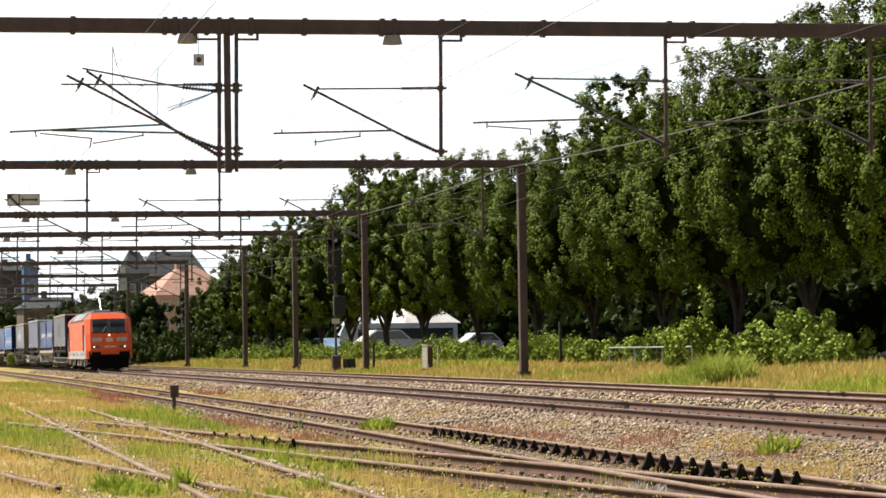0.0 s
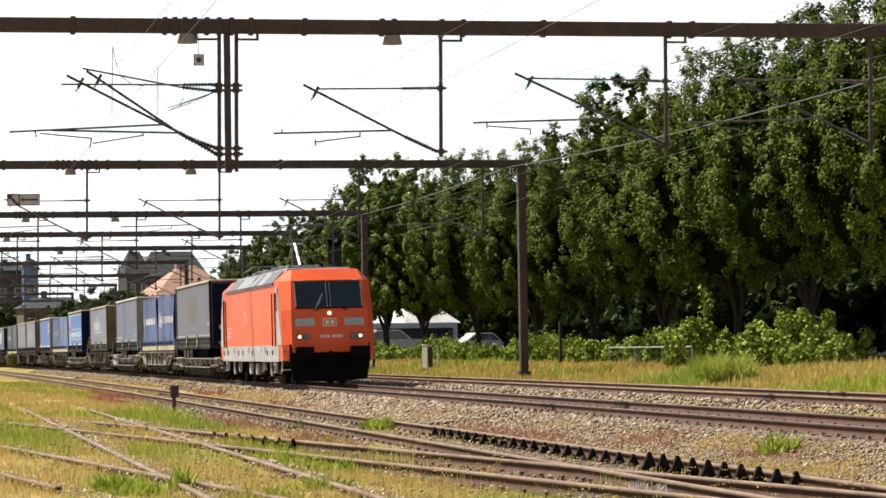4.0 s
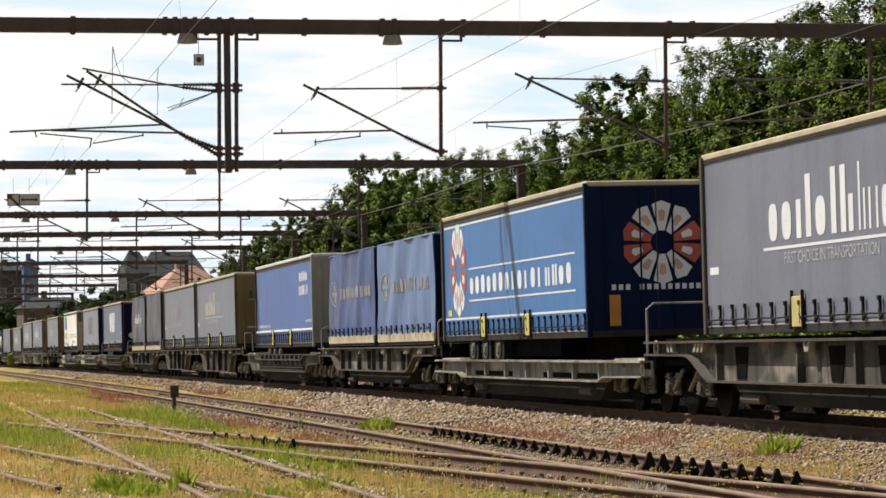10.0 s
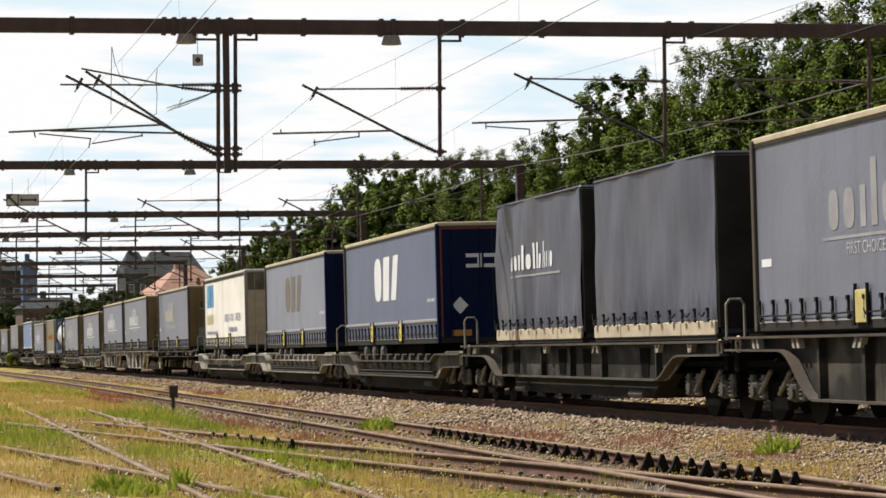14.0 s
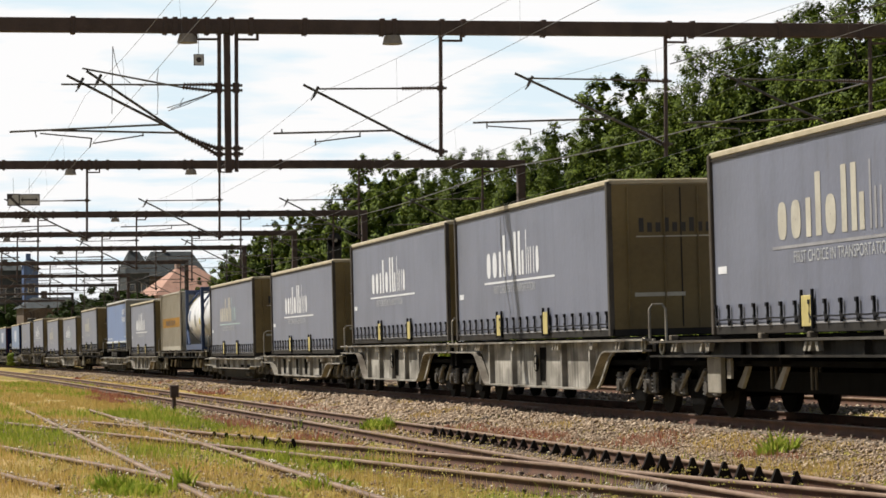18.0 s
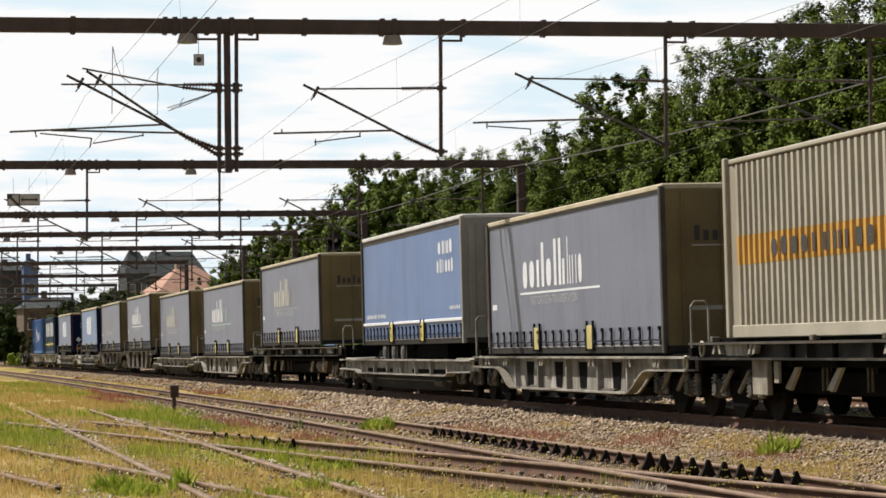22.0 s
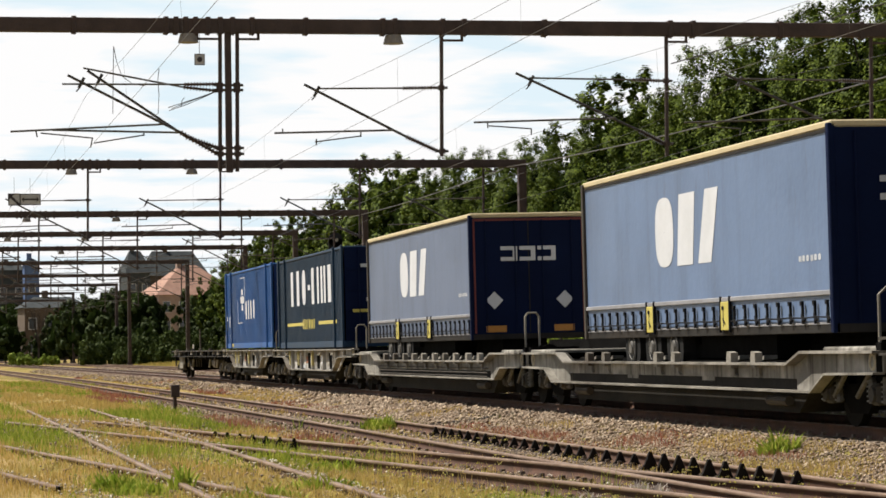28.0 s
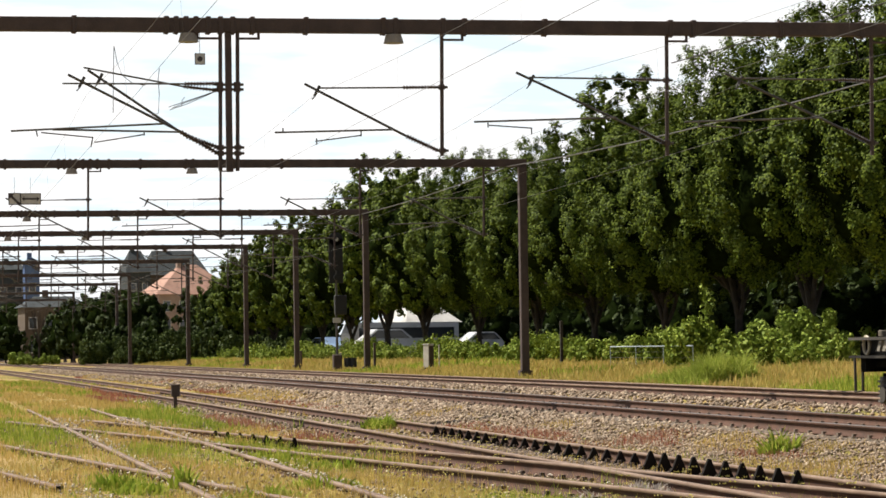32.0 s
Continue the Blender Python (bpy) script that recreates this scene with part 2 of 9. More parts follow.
def part(name, bm, material, parent, label="", at=None):
    me = bm if isinstance(bm, bpy.types.Mesh) else mesh_of(name, bm, material)
    ob = new(name, me)
    ob.parent = parent
    if at is not None:
        ob.matrix_basis = at
    if label:
        tagged(ob, label)
    return ob


def thing(name, label, category, group="", at=None):
    ob = new(name)
    ob.empty_display_size = 0.2
    if at is not None:
        ob.matrix_basis = at
    return tagged(ob, label, category, group)


def solid(name, bm, material, label, category="", group="", kind="", at=None):
    ob = new(name, bm if isinstance(bm, bpy.types.Mesh) else mesh_of(name, bm, material))
    if at is not None:
        ob.matrix_basis = at
    return tagged(ob, label, category, group, kind)


def mesh_np(name, verts, faces, material):
    """verts (n,3), faces (m,k) with k corners each."""
    me = bpy.data.meshes.new(name)
    verts, faces = np.asarray(verts, np.float32), np.asarray(faces, np.int32)
    k = faces.shape[1]
    me.vertices.add(len(verts))
    me.vertices.foreach_set("co", verts.ravel())
    me.loops.add(faces.size)
    me.loops.foreach_set("vertex_index", faces.ravel())
    me.polygons.add(len(faces))
    me.polygons.foreach_set("loop_start", np.arange(0, faces.size, k, dtype=np.int32))
    me.update(calc_edges=True)
    me.materials.append(material)
    return me


def B():
    return bmesh.new()


# ---- the line: the main track bends slightly away to the left in the distance
CURVE, LINE = 9.244e-5, 13.087
CANT = -0.655


def bend(y):
    return -CURVE * max(0.0, y - 60.0) ** 2 / 2


def height(x, y):
    """Height of the ground: low yard tracks, ballast shoulder, rising verge under the trees."""
    pts = ((-40, -0.3), (4.4, -0.3), (5.6, -0.37), (9.6, -0.41), (10.6, -0.33), (11.4, -0.19), (15.0, -0.165), (16.1, -0.06), (19.2, -0.05), (20.3, -0.14), (22.5, 0.06), (26, 0.3), (30, 0.45), (60, 0.6))
    for (x0, z0), (x1, z1) in zip(pts, pts[1:]):
        if x < x1:
            k = min(1, max(0, (x - x0) / (x1 - x0)))
            return z0 + (z1 - z0) * k
    return 0.6


def build_ground():
    xs = [-900, -300, -100, -40, -20, -12, -8] + [-6 + 0.5 * i for i in range(30)] + [9 + 0.4 * i for i in range(60)] + [34, 37, 40, 45, 50, 60, 80, 120, 200, 400, 900]
    ys = [-1200, -400, -120, -60, -20, 0, 10] + [14 + i for i in range(110)] + [126 + 3 * i for i in range(60)] + [320, 360, 420, 500, 700, 1200, 2500, 4500]
    v = []
    for y in ys:
        for x in xs:
            n = noise.noise(Vector((x * 0.35, y * 0.2, 0))) * 0.05 if -10 < x < 40 and 5 < y < 320 else 0
            v.append((x + bend(min(y, 400)), y, height(x, y) + n * (0.5 if 9 < x < 21 else 1) - 0.02))
    w = len(xs)
    f = [(j * w + i, j * w + i + 1, (j + 1) * w + i + 1, (j + 1) * w + i) for j in range(len(ys) - 1) for i in range(w - 1)]
    me = mesh_np("ground", v, f, M["ground"])
    me.polygons.foreach_set("use_smooth", [True] * len(f))
    tagged(new("ground", me), "dry grassy railway verge and yard soil", kind="structure")


build_ground()


def car_park():
    # unseen dark slab, added to cut the light bounced up into the trees
    bm = B()
    box(bm, 33, 80, 60, 340, 0.0, 0.64)
    solid("car_park", bm, M["asphalt"], "dark asphalt car park behind the trees", kind="structure")


M["asphalt"] = mat("old_asphalt", (0.07, 0.07, 0.07), None, 0.95, 0, 2, 30, 0.3, spec=0.1)
car_park()

RAIL_PROFILE = ((-0.07, -0.16), (0.07, -0.16), (0.07, -0.148), (0.012, -0.12), (0.012, -0.045), (0.036, -0.035), (0.036, -0.006), (0.03, 0.0), (-0.03, 0.0),
                (-0.036, -0.006), (-0.036, -0.035), (-0.012, -0.045), (-0.012, -0.12), (-0.07, -0.148))


def rail_mesh(name, centre, off, y0, y1, z, step, head):
    ys = list(np.arange(y0, y1 + 0.01, step))
    v, f, k = [], [], len(RAIL_PROFILE)
    for y in ys:
        for px, pz in RAIL_PROFILE:
            v.append((centre(y) + off + px, y, z + pz))
    for j in range(len(ys) - 1):
        for i in range(k):
            f.append((j * k + i, j * k + (i + 1) % k, (j + 1) * k + (i + 1) % k, (j + 1) * k + i))
    me = mesh_np(name, v, f, M["rail_side"])
    me.materials.append(head)
    worn = (6, 7, 8) if head == M["rail_head"] else (5, 6, 7, 8, 9)
    me.polygons.foreach_set("material_index", [1 if p % k in worn else 0 for p in range(len(f))])
    return me


def sleeper_mesh(kind):
    bm = B()
    box(bm, -1.25, 1.25, -0.12, 0.12, -0.09, 0.0, 0.015)
    for x in (-0.72, 0.72):
        box(bm, x - 0.16, x + 0.16, -0.075, 0.075, 0.0, 0.012)
        for s in (-0.1, 0.1):
            box(bm, x + s - 0.025, x + s + 0.025, -0.03, 0.03, 0.0, 0.05)
    return mesh_of("sleeper", bm, M[kind])


def track(label, centre, y0, y1, z, head, sl_kind, sl0, sl1, lift=0.0, step=2.0, left=True, right=True, gap=0.62):
    """A track: two rails and the sleepers of its near stretch; lift raises the far rail (cant)."""
    t = tagged(new("railway_track"), label, kind="structure")
    if left:
        part("rail", rail_mesh("rail", centre, -0.7525, y0, y1, z, step, M[head]), None, t)
    if right:
        part("rail", rail_mesh("rail", centre, 0.7525, y0, y1, z + lift, step, M[head]), None, t)
    me = sleeper_mesh(sl_kind)
    y, k = sl0, 0
    while y < sl1:
        slope = centre(y + 0.5) - centre(y - 0.5)
        part("sleeper", me, None, t, at=pose(centre(y), y, z - 0.165 + lift / 2, 0, -math.degrees(lift / 1.5), -math.degrees(math.atan(slope)) + random.uniform(-0.6, 0.6)))
        y += gap
    return t


track("main railway track on stone ballast", lambda y: LINE + bend(y), -160, 420, 0.0, "rail_head", "concrete", 24, 110, lift=0.017)
track("second railway track on stone ballast", lambda y: LINE + 4.5 + bend(y), -160, 420, 0.11, "rail_dull", "concrete", 36, 110, lift=0.017)
track("weathered siding track with rusty rails", lambda y: 8.1 + bend(y), -60, 260, -0.225, "rail_dull", "sleeper", 19, 100, step=1.5)
track("overgrown straight siding track", lambda y: 3.45, 14, 68, -0.235, "rail_dull", "sleeper", 17, 66, step=1.5)
track("diverging crossover track between sidings", lambda y: 7.62 - 0.155 * (y - 23.4), 8, 56, -0.222, "rail_dull", "sleeper", 17.3, 50, step=1.5)
stub = track("overgrown diverging siding track", lambda y: 2.2 - 0.125 * (y - 28.3), 12, 42, -0.23, "rail_dull", "sleeper", 15, 40, step=1.5, left=False)
part("rail", rail_mesh("rail", lambda y: 2.2 - 0.125 * (y - 28.3), -0.7525, 28.4, 32.6, -0.23, 0.7, M["rail_dull"]), None, stub)


# switch plates: black slide chairs beside the stock rail of the siding
def switch_plates():
    t = thing("switch_slide_plates", "row of black cast iron slide plates beside a switch rail", "switch", at=pose(8.1, 0, -0.225))
    bm = B()
    slab_x(bm, ((-0.12, -0.16), (0.11, -0.16), (0.07, -0.1), (0.014, 0.03), (-0.014, 0.03), (-0.07, -0.1)), -0.03, 0.03)
    me = mesh_of("slide_plate", bm, M["dark_plate"])
    for i in range(10):
        part("slide_plate", me, None, t, at=pose(0.64, 26.8 + i * 0.63, 0.015) @ Matrix.Diagonal((1.05, 1.0, 1.15, 1)))
    for i in range(20):
        part("slide_plate", me, None, t, at=pose(0.66, 33.3 + i * 0.7, -0.03) @ Matrix.Diagonal((0.9, 0.9, 0.9, 1)))
    t2 = thing("switch_slide_plates", "row of rusty slide plates beside an overgrown switch", "switch", at=pose(0, 0, -0.225))
    for i in range(26):
        part("slide_plate", me, None, t, at=pose(-0.66, 26.4 + i * 0.62, -0.04) @ Matrix.Diagonal((0.75, 1.2, 0.8, 1)))
    for i in range(7):
        y = 41.0 + i * 0.75
        part("slide_plate", me, None, t2, at=pose(7.62 - 0.155 * (y - 23.4) + 0.66, y, 0))


switch_plates()


# ---- ballast, grass and weeds
def vz(x, y):
    return np.interp(x - BEND(y), GX, GZ)


GX = np.arange(-45, 62, 0.1)
GZ = np.array([height(x, 0) for x in GX])


def BEND(y):
    return -CURVE * np.maximum(0, y - 60) ** 2 / 2


def stones(name, label, n, x0, x1, y0, y1, smin, smax, seed, dz=0.0, thin=None, material="stones"):
    rng = np.random.default_rng(seed)
    u = rng.random(n)
    y = y0 * (y1 / y0) ** u
    x = rng.uniform(x0, x1, n) + BEND(y)
    if thin is not None:
        k = thin(x - BEND(y), y, rng)
        x, y = x[k], y[k]
    n = len(x)
    s = rng.uniform(smin, smax, n) * np.clip(y / 45, 0.8, 1.5)
    base = np.array([(1, 0, 0), (0, 1, 0), (-1, 0, 0), (0, -1, 0), (0, 0, 1), (0, 0, -1)], float)
    f0 = np.array([(0, 1, 4), (1, 2, 4), (2, 3, 4), (3, 0, 4), (1, 0, 5), (2, 1, 5), (3, 2, 5), (0, 3, 5)])
    a = rng.uniform(0, 6.28, n)
    jit = rng.uniform(0.65, 1.35, (n, 6, 3))
    v = base[None] * jit * s[:, None, None] * np.array([1, 1, 0.75])
    v[:, :, :2] += rng.uniform(-0.3, 0.3, (n, 6, 2)) * s[:, None, None]
    ca, sa = np.cos(a)[:, None], np.sin(a)[:, None]
    vx, vy = v[:, :, 0] * ca - v[:, :, 1] * sa, v[:, :, 0] * sa + v[:, :, 1] * ca
    z = vz(x, y) + dz + rng.uniform(-0.2, 0.5, n) * s
    out = np.stack([vx + x[:, None], vy + y[:, None], v[:, :, 2] + z[:, None]], -1).reshape(-1, 3)
    f = (f0[None] + (np.arange(n) * 6)[:, None, None]).reshape(-1, 3)
    tagged(new(name, mesh_np(name, out, f, M[material])), label, kind="stuff")


def blades(name, label, x, y, h, w, per, material, seed, lean=0.5, spread=0.08, z=None):
    """Tufts of bent grass blades at x, y; h, w arrays or numbers."""
    rng = np.random.default_rng(seed)
    n = len(x) * per
    x, y = np.repeat(x, per), np.repeat(y, per)
    zz = np.repeat(vz(np.asarray(x[::per]), np.asarray(y[::per])), per) if z is None else np.repeat(z, per)
    h = np.repeat(np.broadcast_to(h, (n // per,)), per) * rng.uniform(0.5, 1.15, n)
    w = np.repeat(np.broadcast_to(w, (n // per,)), per) * rng.uniform(0.7, 1.3, n)
    x, y = x + rng.normal(0, spread, n), y + rng.normal(0, spread, n)
    a, d = rng.uniform(0, 6.28, n), rng.uniform(0, 6.28, n)
    l = rng.uniform(0.05, lean, n) * h
    px, py = np.cos(a) * w / 2, np.sin(a) * w / 2
    lx, ly = np.cos(d) * l, np.sin(d) * l
    zz = zz - 0.03
    v = np.empty((n, 5, 3))
    v[:, 0] = np.stack([x - px, y - py, zz], -1)
    v[:, 1] = np.stack([x + px, y + py, zz], -1)
    v[:, 2] = np.stack([x + lx * 0.35 + px * 0.8, y + ly * 0.35 + py * 0.8, zz + h * 0.6], -1)
    v[:, 3] = np.stack([x + lx * 0.35 - px * 0.8, y + ly * 0.35 - py * 0.8, zz + h * 0.6], -1)
    v[:, 4] = np.stack([x + lx, y + ly, zz + h], -1)
    k = (np.arange(n) * 5)[:, None]
    f = np.concatenate([np.stack([k + 0, k + 1, k + 2], -1)[:, 0], np.stack([k + 0, k + 2, k + 3], -1)[:, 0], np.stack([k + 3, k + 2, k + 4], -1)[:, 0]])
    tagged(new(name, mesh_np(name, v.reshape(-1, 3), f, M[material])), label, kind="stuff")


def patchy(x, y, scale, seed):
    return np.array([noise.noise(Vector((a * scale, b * scale * 0.55, seed))) for a, b in zip(x, y)])


stones("ballast_stones", "brown and grey crushed stone ballast of the main tracks", 52000, 10.4, 20.3, 24, 230, 0.02, 0.05, 3)
stones("ballast_stones", "dirty brown ballast between the siding rails", 14000, 6.3, 10.6, 19, 90, 0.015, 0.04, 4)
stones("ballast_stones", "crushed stone spread beside the siding", 22000, 9.0, 11.6, 21, 75, 0.014, 0.034, 6)
stones("ballast_stones", "scattered pale stones among the siding grass", 7000, 1.5, 8.5, 18, 60, 0.012, 0.035, 5)


def beside_rails(x, y, rng):
    """Stones that gather along the foot of the yard's rails."""
    k = np.zeros(len(x), bool)
    for c in (np.full(len(y), 8.1), np.full(len(y), 3.45), 7.62 - 0.155 * (y - 23.4), 2.2 - 0.125 * (y - 28.3)):
        for side in (-0.75, 0.75):
            k |= np.abs(x - c - side - 0.12) < 0.22
    return k


stones("pale_stones", "pale stones along the foot of the yard rails", 15000, 0.2, 9.2, 17, 60, 0.014, 0.032, 8, 0.02, beside_rails, "pale_stones")


def grass_fields():
    rng = np.random.default_rng(11)

    def area(n, x0, x1, y0, y1):
        y = y0 * (y1 / y0) ** rng.random(n)
        return rng.uniform(x0, x1, n) + BEND(y), y
    # low yard: dry and green in patches
    x, y = area(46000, -2.5, 10.0, 16.5, 150)
    p = patchy(x, y, 0.32, 2.0)

    def inside(spots):
        q = np.zeros(len(x))
        for a, b, ra, rb in spots:
            q = np.maximum(q, 1.3 - np.hypot((x - a) / ra, (y - b) / rb))
        return q
    # stands of fresh grass, dry grass and red sorrel
    FRESH = ((1.9, 47.4, 0.8, 13.7), (5.4, 59.0, 0.8, 11.0), (2.2, 28.6, 0.4, 3.1), (3.3, 39.7, 0.6, 3.6), (4.6, 37.6, 0.5, 4.4), (6.4, 70.2, 0.4, 13.6), (8.3, 52.1, 0.3, 3.6))
    DRY = ((4.0, 85.1, 1.3, 17.1), (3.4, 30.0, 0.8, 4.0), (1.0, 30.0, 0.7, 3.0), (4.6, 27.0, 0.6, 2.2))
    SORREL = ((7.1, 98.2, 0.8, 16.0), (6.5, 56.7, 0.4, 8.8), (6.5, 43.9, 0.5, 3.7), (6.0, 88.0, 0.6, 8.0))
    p = p + 0.02 - 0.65 * inside(FRESH) + 0.5 * inside(DRY)
    red = inside(SORREL) * (1 + patchy(x, y, 1.2, 4.0)) > 0.45
    near_rail = np.zeros(len(x), bool)
    for c in (8.1, 3.45):
        near_rail |= np.abs(np.abs(x - BEND(y) - c) - 0.75) < 0.13
    in_siding = (x > 6.6) & (rng.random(len(x)) < 0.8)
    k = ~near_rail & ~in_siding & (rng.random(len(x)) < 0.85)
    edge = -0.16 + rng.normal(0, 0.16, len(x))
    dry, green = k & (p > edge) & ~red, k & (p <= edge) & ~red
    hgt = (0.06 + 0.12 * rng.random(len(x)) ** 2) * (1 + 0.8 * np.clip(patchy(x, y, 0.9, 15.0), -0.5, 1))
    wid = np.clip(y / 45, 0.6, 3) * 0.012
    blades("dry_grass", "dry yellow grass of the yard", x[dry], y[dry], hgt[dry], wid[dry], 6, "dry_grass", 21)
    blades("green_grass", "fresh green grass patches in the yard", x[green], y[green], hgt[green] * 1.2, wid[green], 6, "green_grass", 22)
    k = ~near_rail & red
    blades("red_weeds", "reddish sorrel in the yard", x[k], y[k], hgt[k] * 1.1, wid[k], 6, "red_weed", 28)
    # strip between siding and main track
    x, y = area(9000, 8.9, 11.6, 22, 170)
    SORREL = ((9.9, 46.1, 0.75, 5.4), (10.8, 39.5, 0.5, 3.3), (10.7, 33.9, 0.3, 1.6), (10.4, 95.9, 0.4, 8.5), (10.0, 73.8, 0.4, 7.6))
    DRY = ((11.0, 36.7, 0.35, 4.1), (10.4, 87.0, 1.0, 9.0), (10.3, 31.0, 0.5, 2.5))
    p = patchy(x, y, 0.8, 7.0) * 0.8 + inside(DRY) - inside(SORREL)
    k = p > 0.25
    blades("dry_grass", "thin dry grass beside the ballast", x[k], y[k], 0.13, np.clip(y[k] / 45, 0.6, 3) * 0.011, 5, "dry_grass", 23)
    k = p < -0.4
    blades("red_weeds", "reddish sorrel beside the ballast", x[k], y[k], 0.12, np.clip(y[k] / 45, 0.6, 3) * 0.012, 6, "red_weed", 24)
    # tall verge on the far side
    x, y = area(21000, 19.9, 29, 45, 260)
    p = patchy(x, y, 0.22, 5.0)
    wid = np.clip(y / 80, 0.6, 3) * 0.036
    k = p > -0.33
    blades("tall_dry_grass", "tall dry grass on the far verge", x[k], y[k], 0.12 + 0.24 * rng.random(k.sum()) ** 1.5, wid[k], 4, "verge_grass", 25, spread=0.15)
    k = ~k
    blades("tall_green_grass", "tall green grass on the far verge", x[k], y[k], 0.22 + 0.2 * rng.random(k.sum()), wid[k], 5, "green_grass", 26, spread=0.15)
    # single weeds with yellow heads among the rails
    n = 900
    x, y = area(n, 4.5, 9.5, 19, 45)
    k = patchy(x, y, 0.6, 9.0) > 0.0
    x, y = x[k], y[k]
    z = vz(x, y) + 0.1 + 0.12 * rng.random(len(x))
    blades("yellow_flowers", "small yellow flower heads among the rails", x, y, 0.02, 0.018, 4, "flower", 27, 1.0, 0.03, z)


grass_fields()


def weed(x, y, h, r, n, material, label, seed):
    rng = np.random.default_rng(seed)
    a = rng.uniform(0, 6.28, n)
    d = r * np.sqrt(rng.random(n))
    blades("weed_clump", label, x + d * np.cos(a), y + d * np.sin(a), h * (1.1 - 0.6 * d / r), 0.035, 3, material, seed, 0.9, 0.02)


weed(8.63, 51.2, 0.34, 0.42, 170, "green_grass", "bright green weed beside the siding", 31)
weed(10.85, 34.0, 0.36, 0.26, 50, "green_grass", "leafy green weed on the ballast edge", 32)
weed(5.2, 33.5, 0.18, 0.5, 60, "green_grass", "green weeds on the switch timbers", 33)
weed(4.1, 28.2, 0.2, 0.4, 50, "green_grass", "green weeds between siding rails", 34)
weed(3.2, 26.0, 0.22, 0.4, 60, "green_grass", "green weeds over the diverging rail", 35)
weed(2.04, 28.8, 0.26, 0.25, 60, "green_grass", "bright green weeds in the dry yard grass", 38)
weed(2.72, 28.7, 0.36, 0.12, 30, "green_grass", "tall green weed beside a yard rail", 39)
weed(2.23, 27.8, 0.22, 0.3, 60, "green_grass", "bright green weeds in the dry yard grass", 40)
weed(4.65, 36.1, 0.18, 0.5, 60, "green_grass", "green weeds between yard rails", 51)
weed(7.05, 26.5, 0.2, 0.35, 90, "white_flower", "pale flowering weeds among the yard rails", 52)
weed(6.55, 26.1, 0.16, 0.3, 60, "white_flower", "pale flowering weeds among the yard rails", 53)
weed(8.9, 22.0, 0.2, 0.7, 150, "white_flower", "pale flowering weeds beside the siding", 36)
weed(8.2, 20.9, 0.2, 0.6, 150, "white_flower", "pale flowering weeds between the rails", 37)
# ---- portal gantries and overhead line
GANTRIES = (55.8, 97.2, 132.0, 154.0, 175.0, 202.5, 236.0, 269.0, 305.0, 345.0)
TRACKS = (3.45, 8.1, LINE, LINE + 4.5)
BEAM_Z0, BEAM_Z1 = 7.58, 7.87
GANTRY_END = {0: 22.0, 1: 21.78, 2: 21.87, 3: 21.63, 4: 21.48, 5: 20.79, 6: 19.57, 8: 20.06, 9: 22.2}


def ribbed(bm, a, b, r=0.055, n=9):
    a, b = Vector(a), Vector(b)
    rod(bm, a, b, r * 0.45, seg=6)
    for i in range(n):
        p, q = a.lerp(b, (i + 0.25) / n), a.lerp(b, (i + 0.7) / n)
        rod(bm, p, q, r, r * 0.6, 8)
    return bm


def gantry(y, k):
    b = bend(y)
    g = thing("portal_gantry", "rust-brown steel portal gantry spanning the tracks", "gantry", "portal gantries", pose(b, y, 0))
    x1 = GANTRY_END.get(k, 21.45)
    x0 = -13.0
    bm = B()
    box(bm, x0, x1, -0.11, 0.11, BEAM_Z0, BEAM_Z1, 0.012)
    part("beam", bm, M["rust_steel"], g)
    for x in (x0 + 0.15, x1 - 0.15):
        bm = B()
        box(bm, x - 0.14, x + 0.14, -0.16, 0.16, -0.6, BEAM_Z0, 0.015)
        box(bm, x - 0.22, x + 0.22, -0.24, 0.24, -0.6, 0.25)
        part("post", bm, M["rust_steel"], g)
    if k == 0:
        bm = B()
        ribbed(bm, (21.6, 0, BEAM_Z1), (21.6, 0, 8.68), 0.08, 8)
        part("insulator_post", bm, M["insulator"], g)
    bm = B()
    box(bm, -0.05, 0.05, -0.13, 0.13, BEAM_Z0 - 0.03, BEAM_Z1 + 0.03, 0.01)
    rod(bm, (0, -0.1, BEAM_Z0 - 0.06), (0, -0.1, BEAM_Z0), 0.02, seg=6)
    me = mesh_of("clamp", bm, M["rust_steel"])
    cx = [3.2, 5.05, 5.25, 5.45, 5.65, 5.9, 6.15, 6.4, 6.8, 7.9, 9.5, 9.75, 10.75, 11.2, 12.9, 15.6, 16.1, 1.0, -2, -5, -8, 18.0, 19.8] if k < 5 else [4, 8, 13, 17]
    for x in cx:
        part("clamp", me, None, g, at=pose(x, 0, 0))
    for x in ((5.5, 9.72) if k < 6 else ()):
        l = thing("gantry_lamp", "grey bell-shaped lamp hanging under the gantry beam", "lamp", "gantry lamps", pose(b + x, y, BEAM_Z0 - 0.0))
        bm = B()
        rod(bm, (0, 0, -0.16), (0, 0, -0.02), 0.2, 0.16, 14)
        rod(bm, (0, 0, -0.2), (0, 0, -0.16), 0.21, 0.2, 14)
        part("shade", bm, M["lamp_shade"], l)
        bm = B()
        rod(bm, (0, 0, -0.04), (0, 0, 0.0), 0.06, seg=8)
        part("mount", bm, M["rust_steel"], l)
    return g


for i, y in enumerate(GANTRIES):
    gantry(y, i)


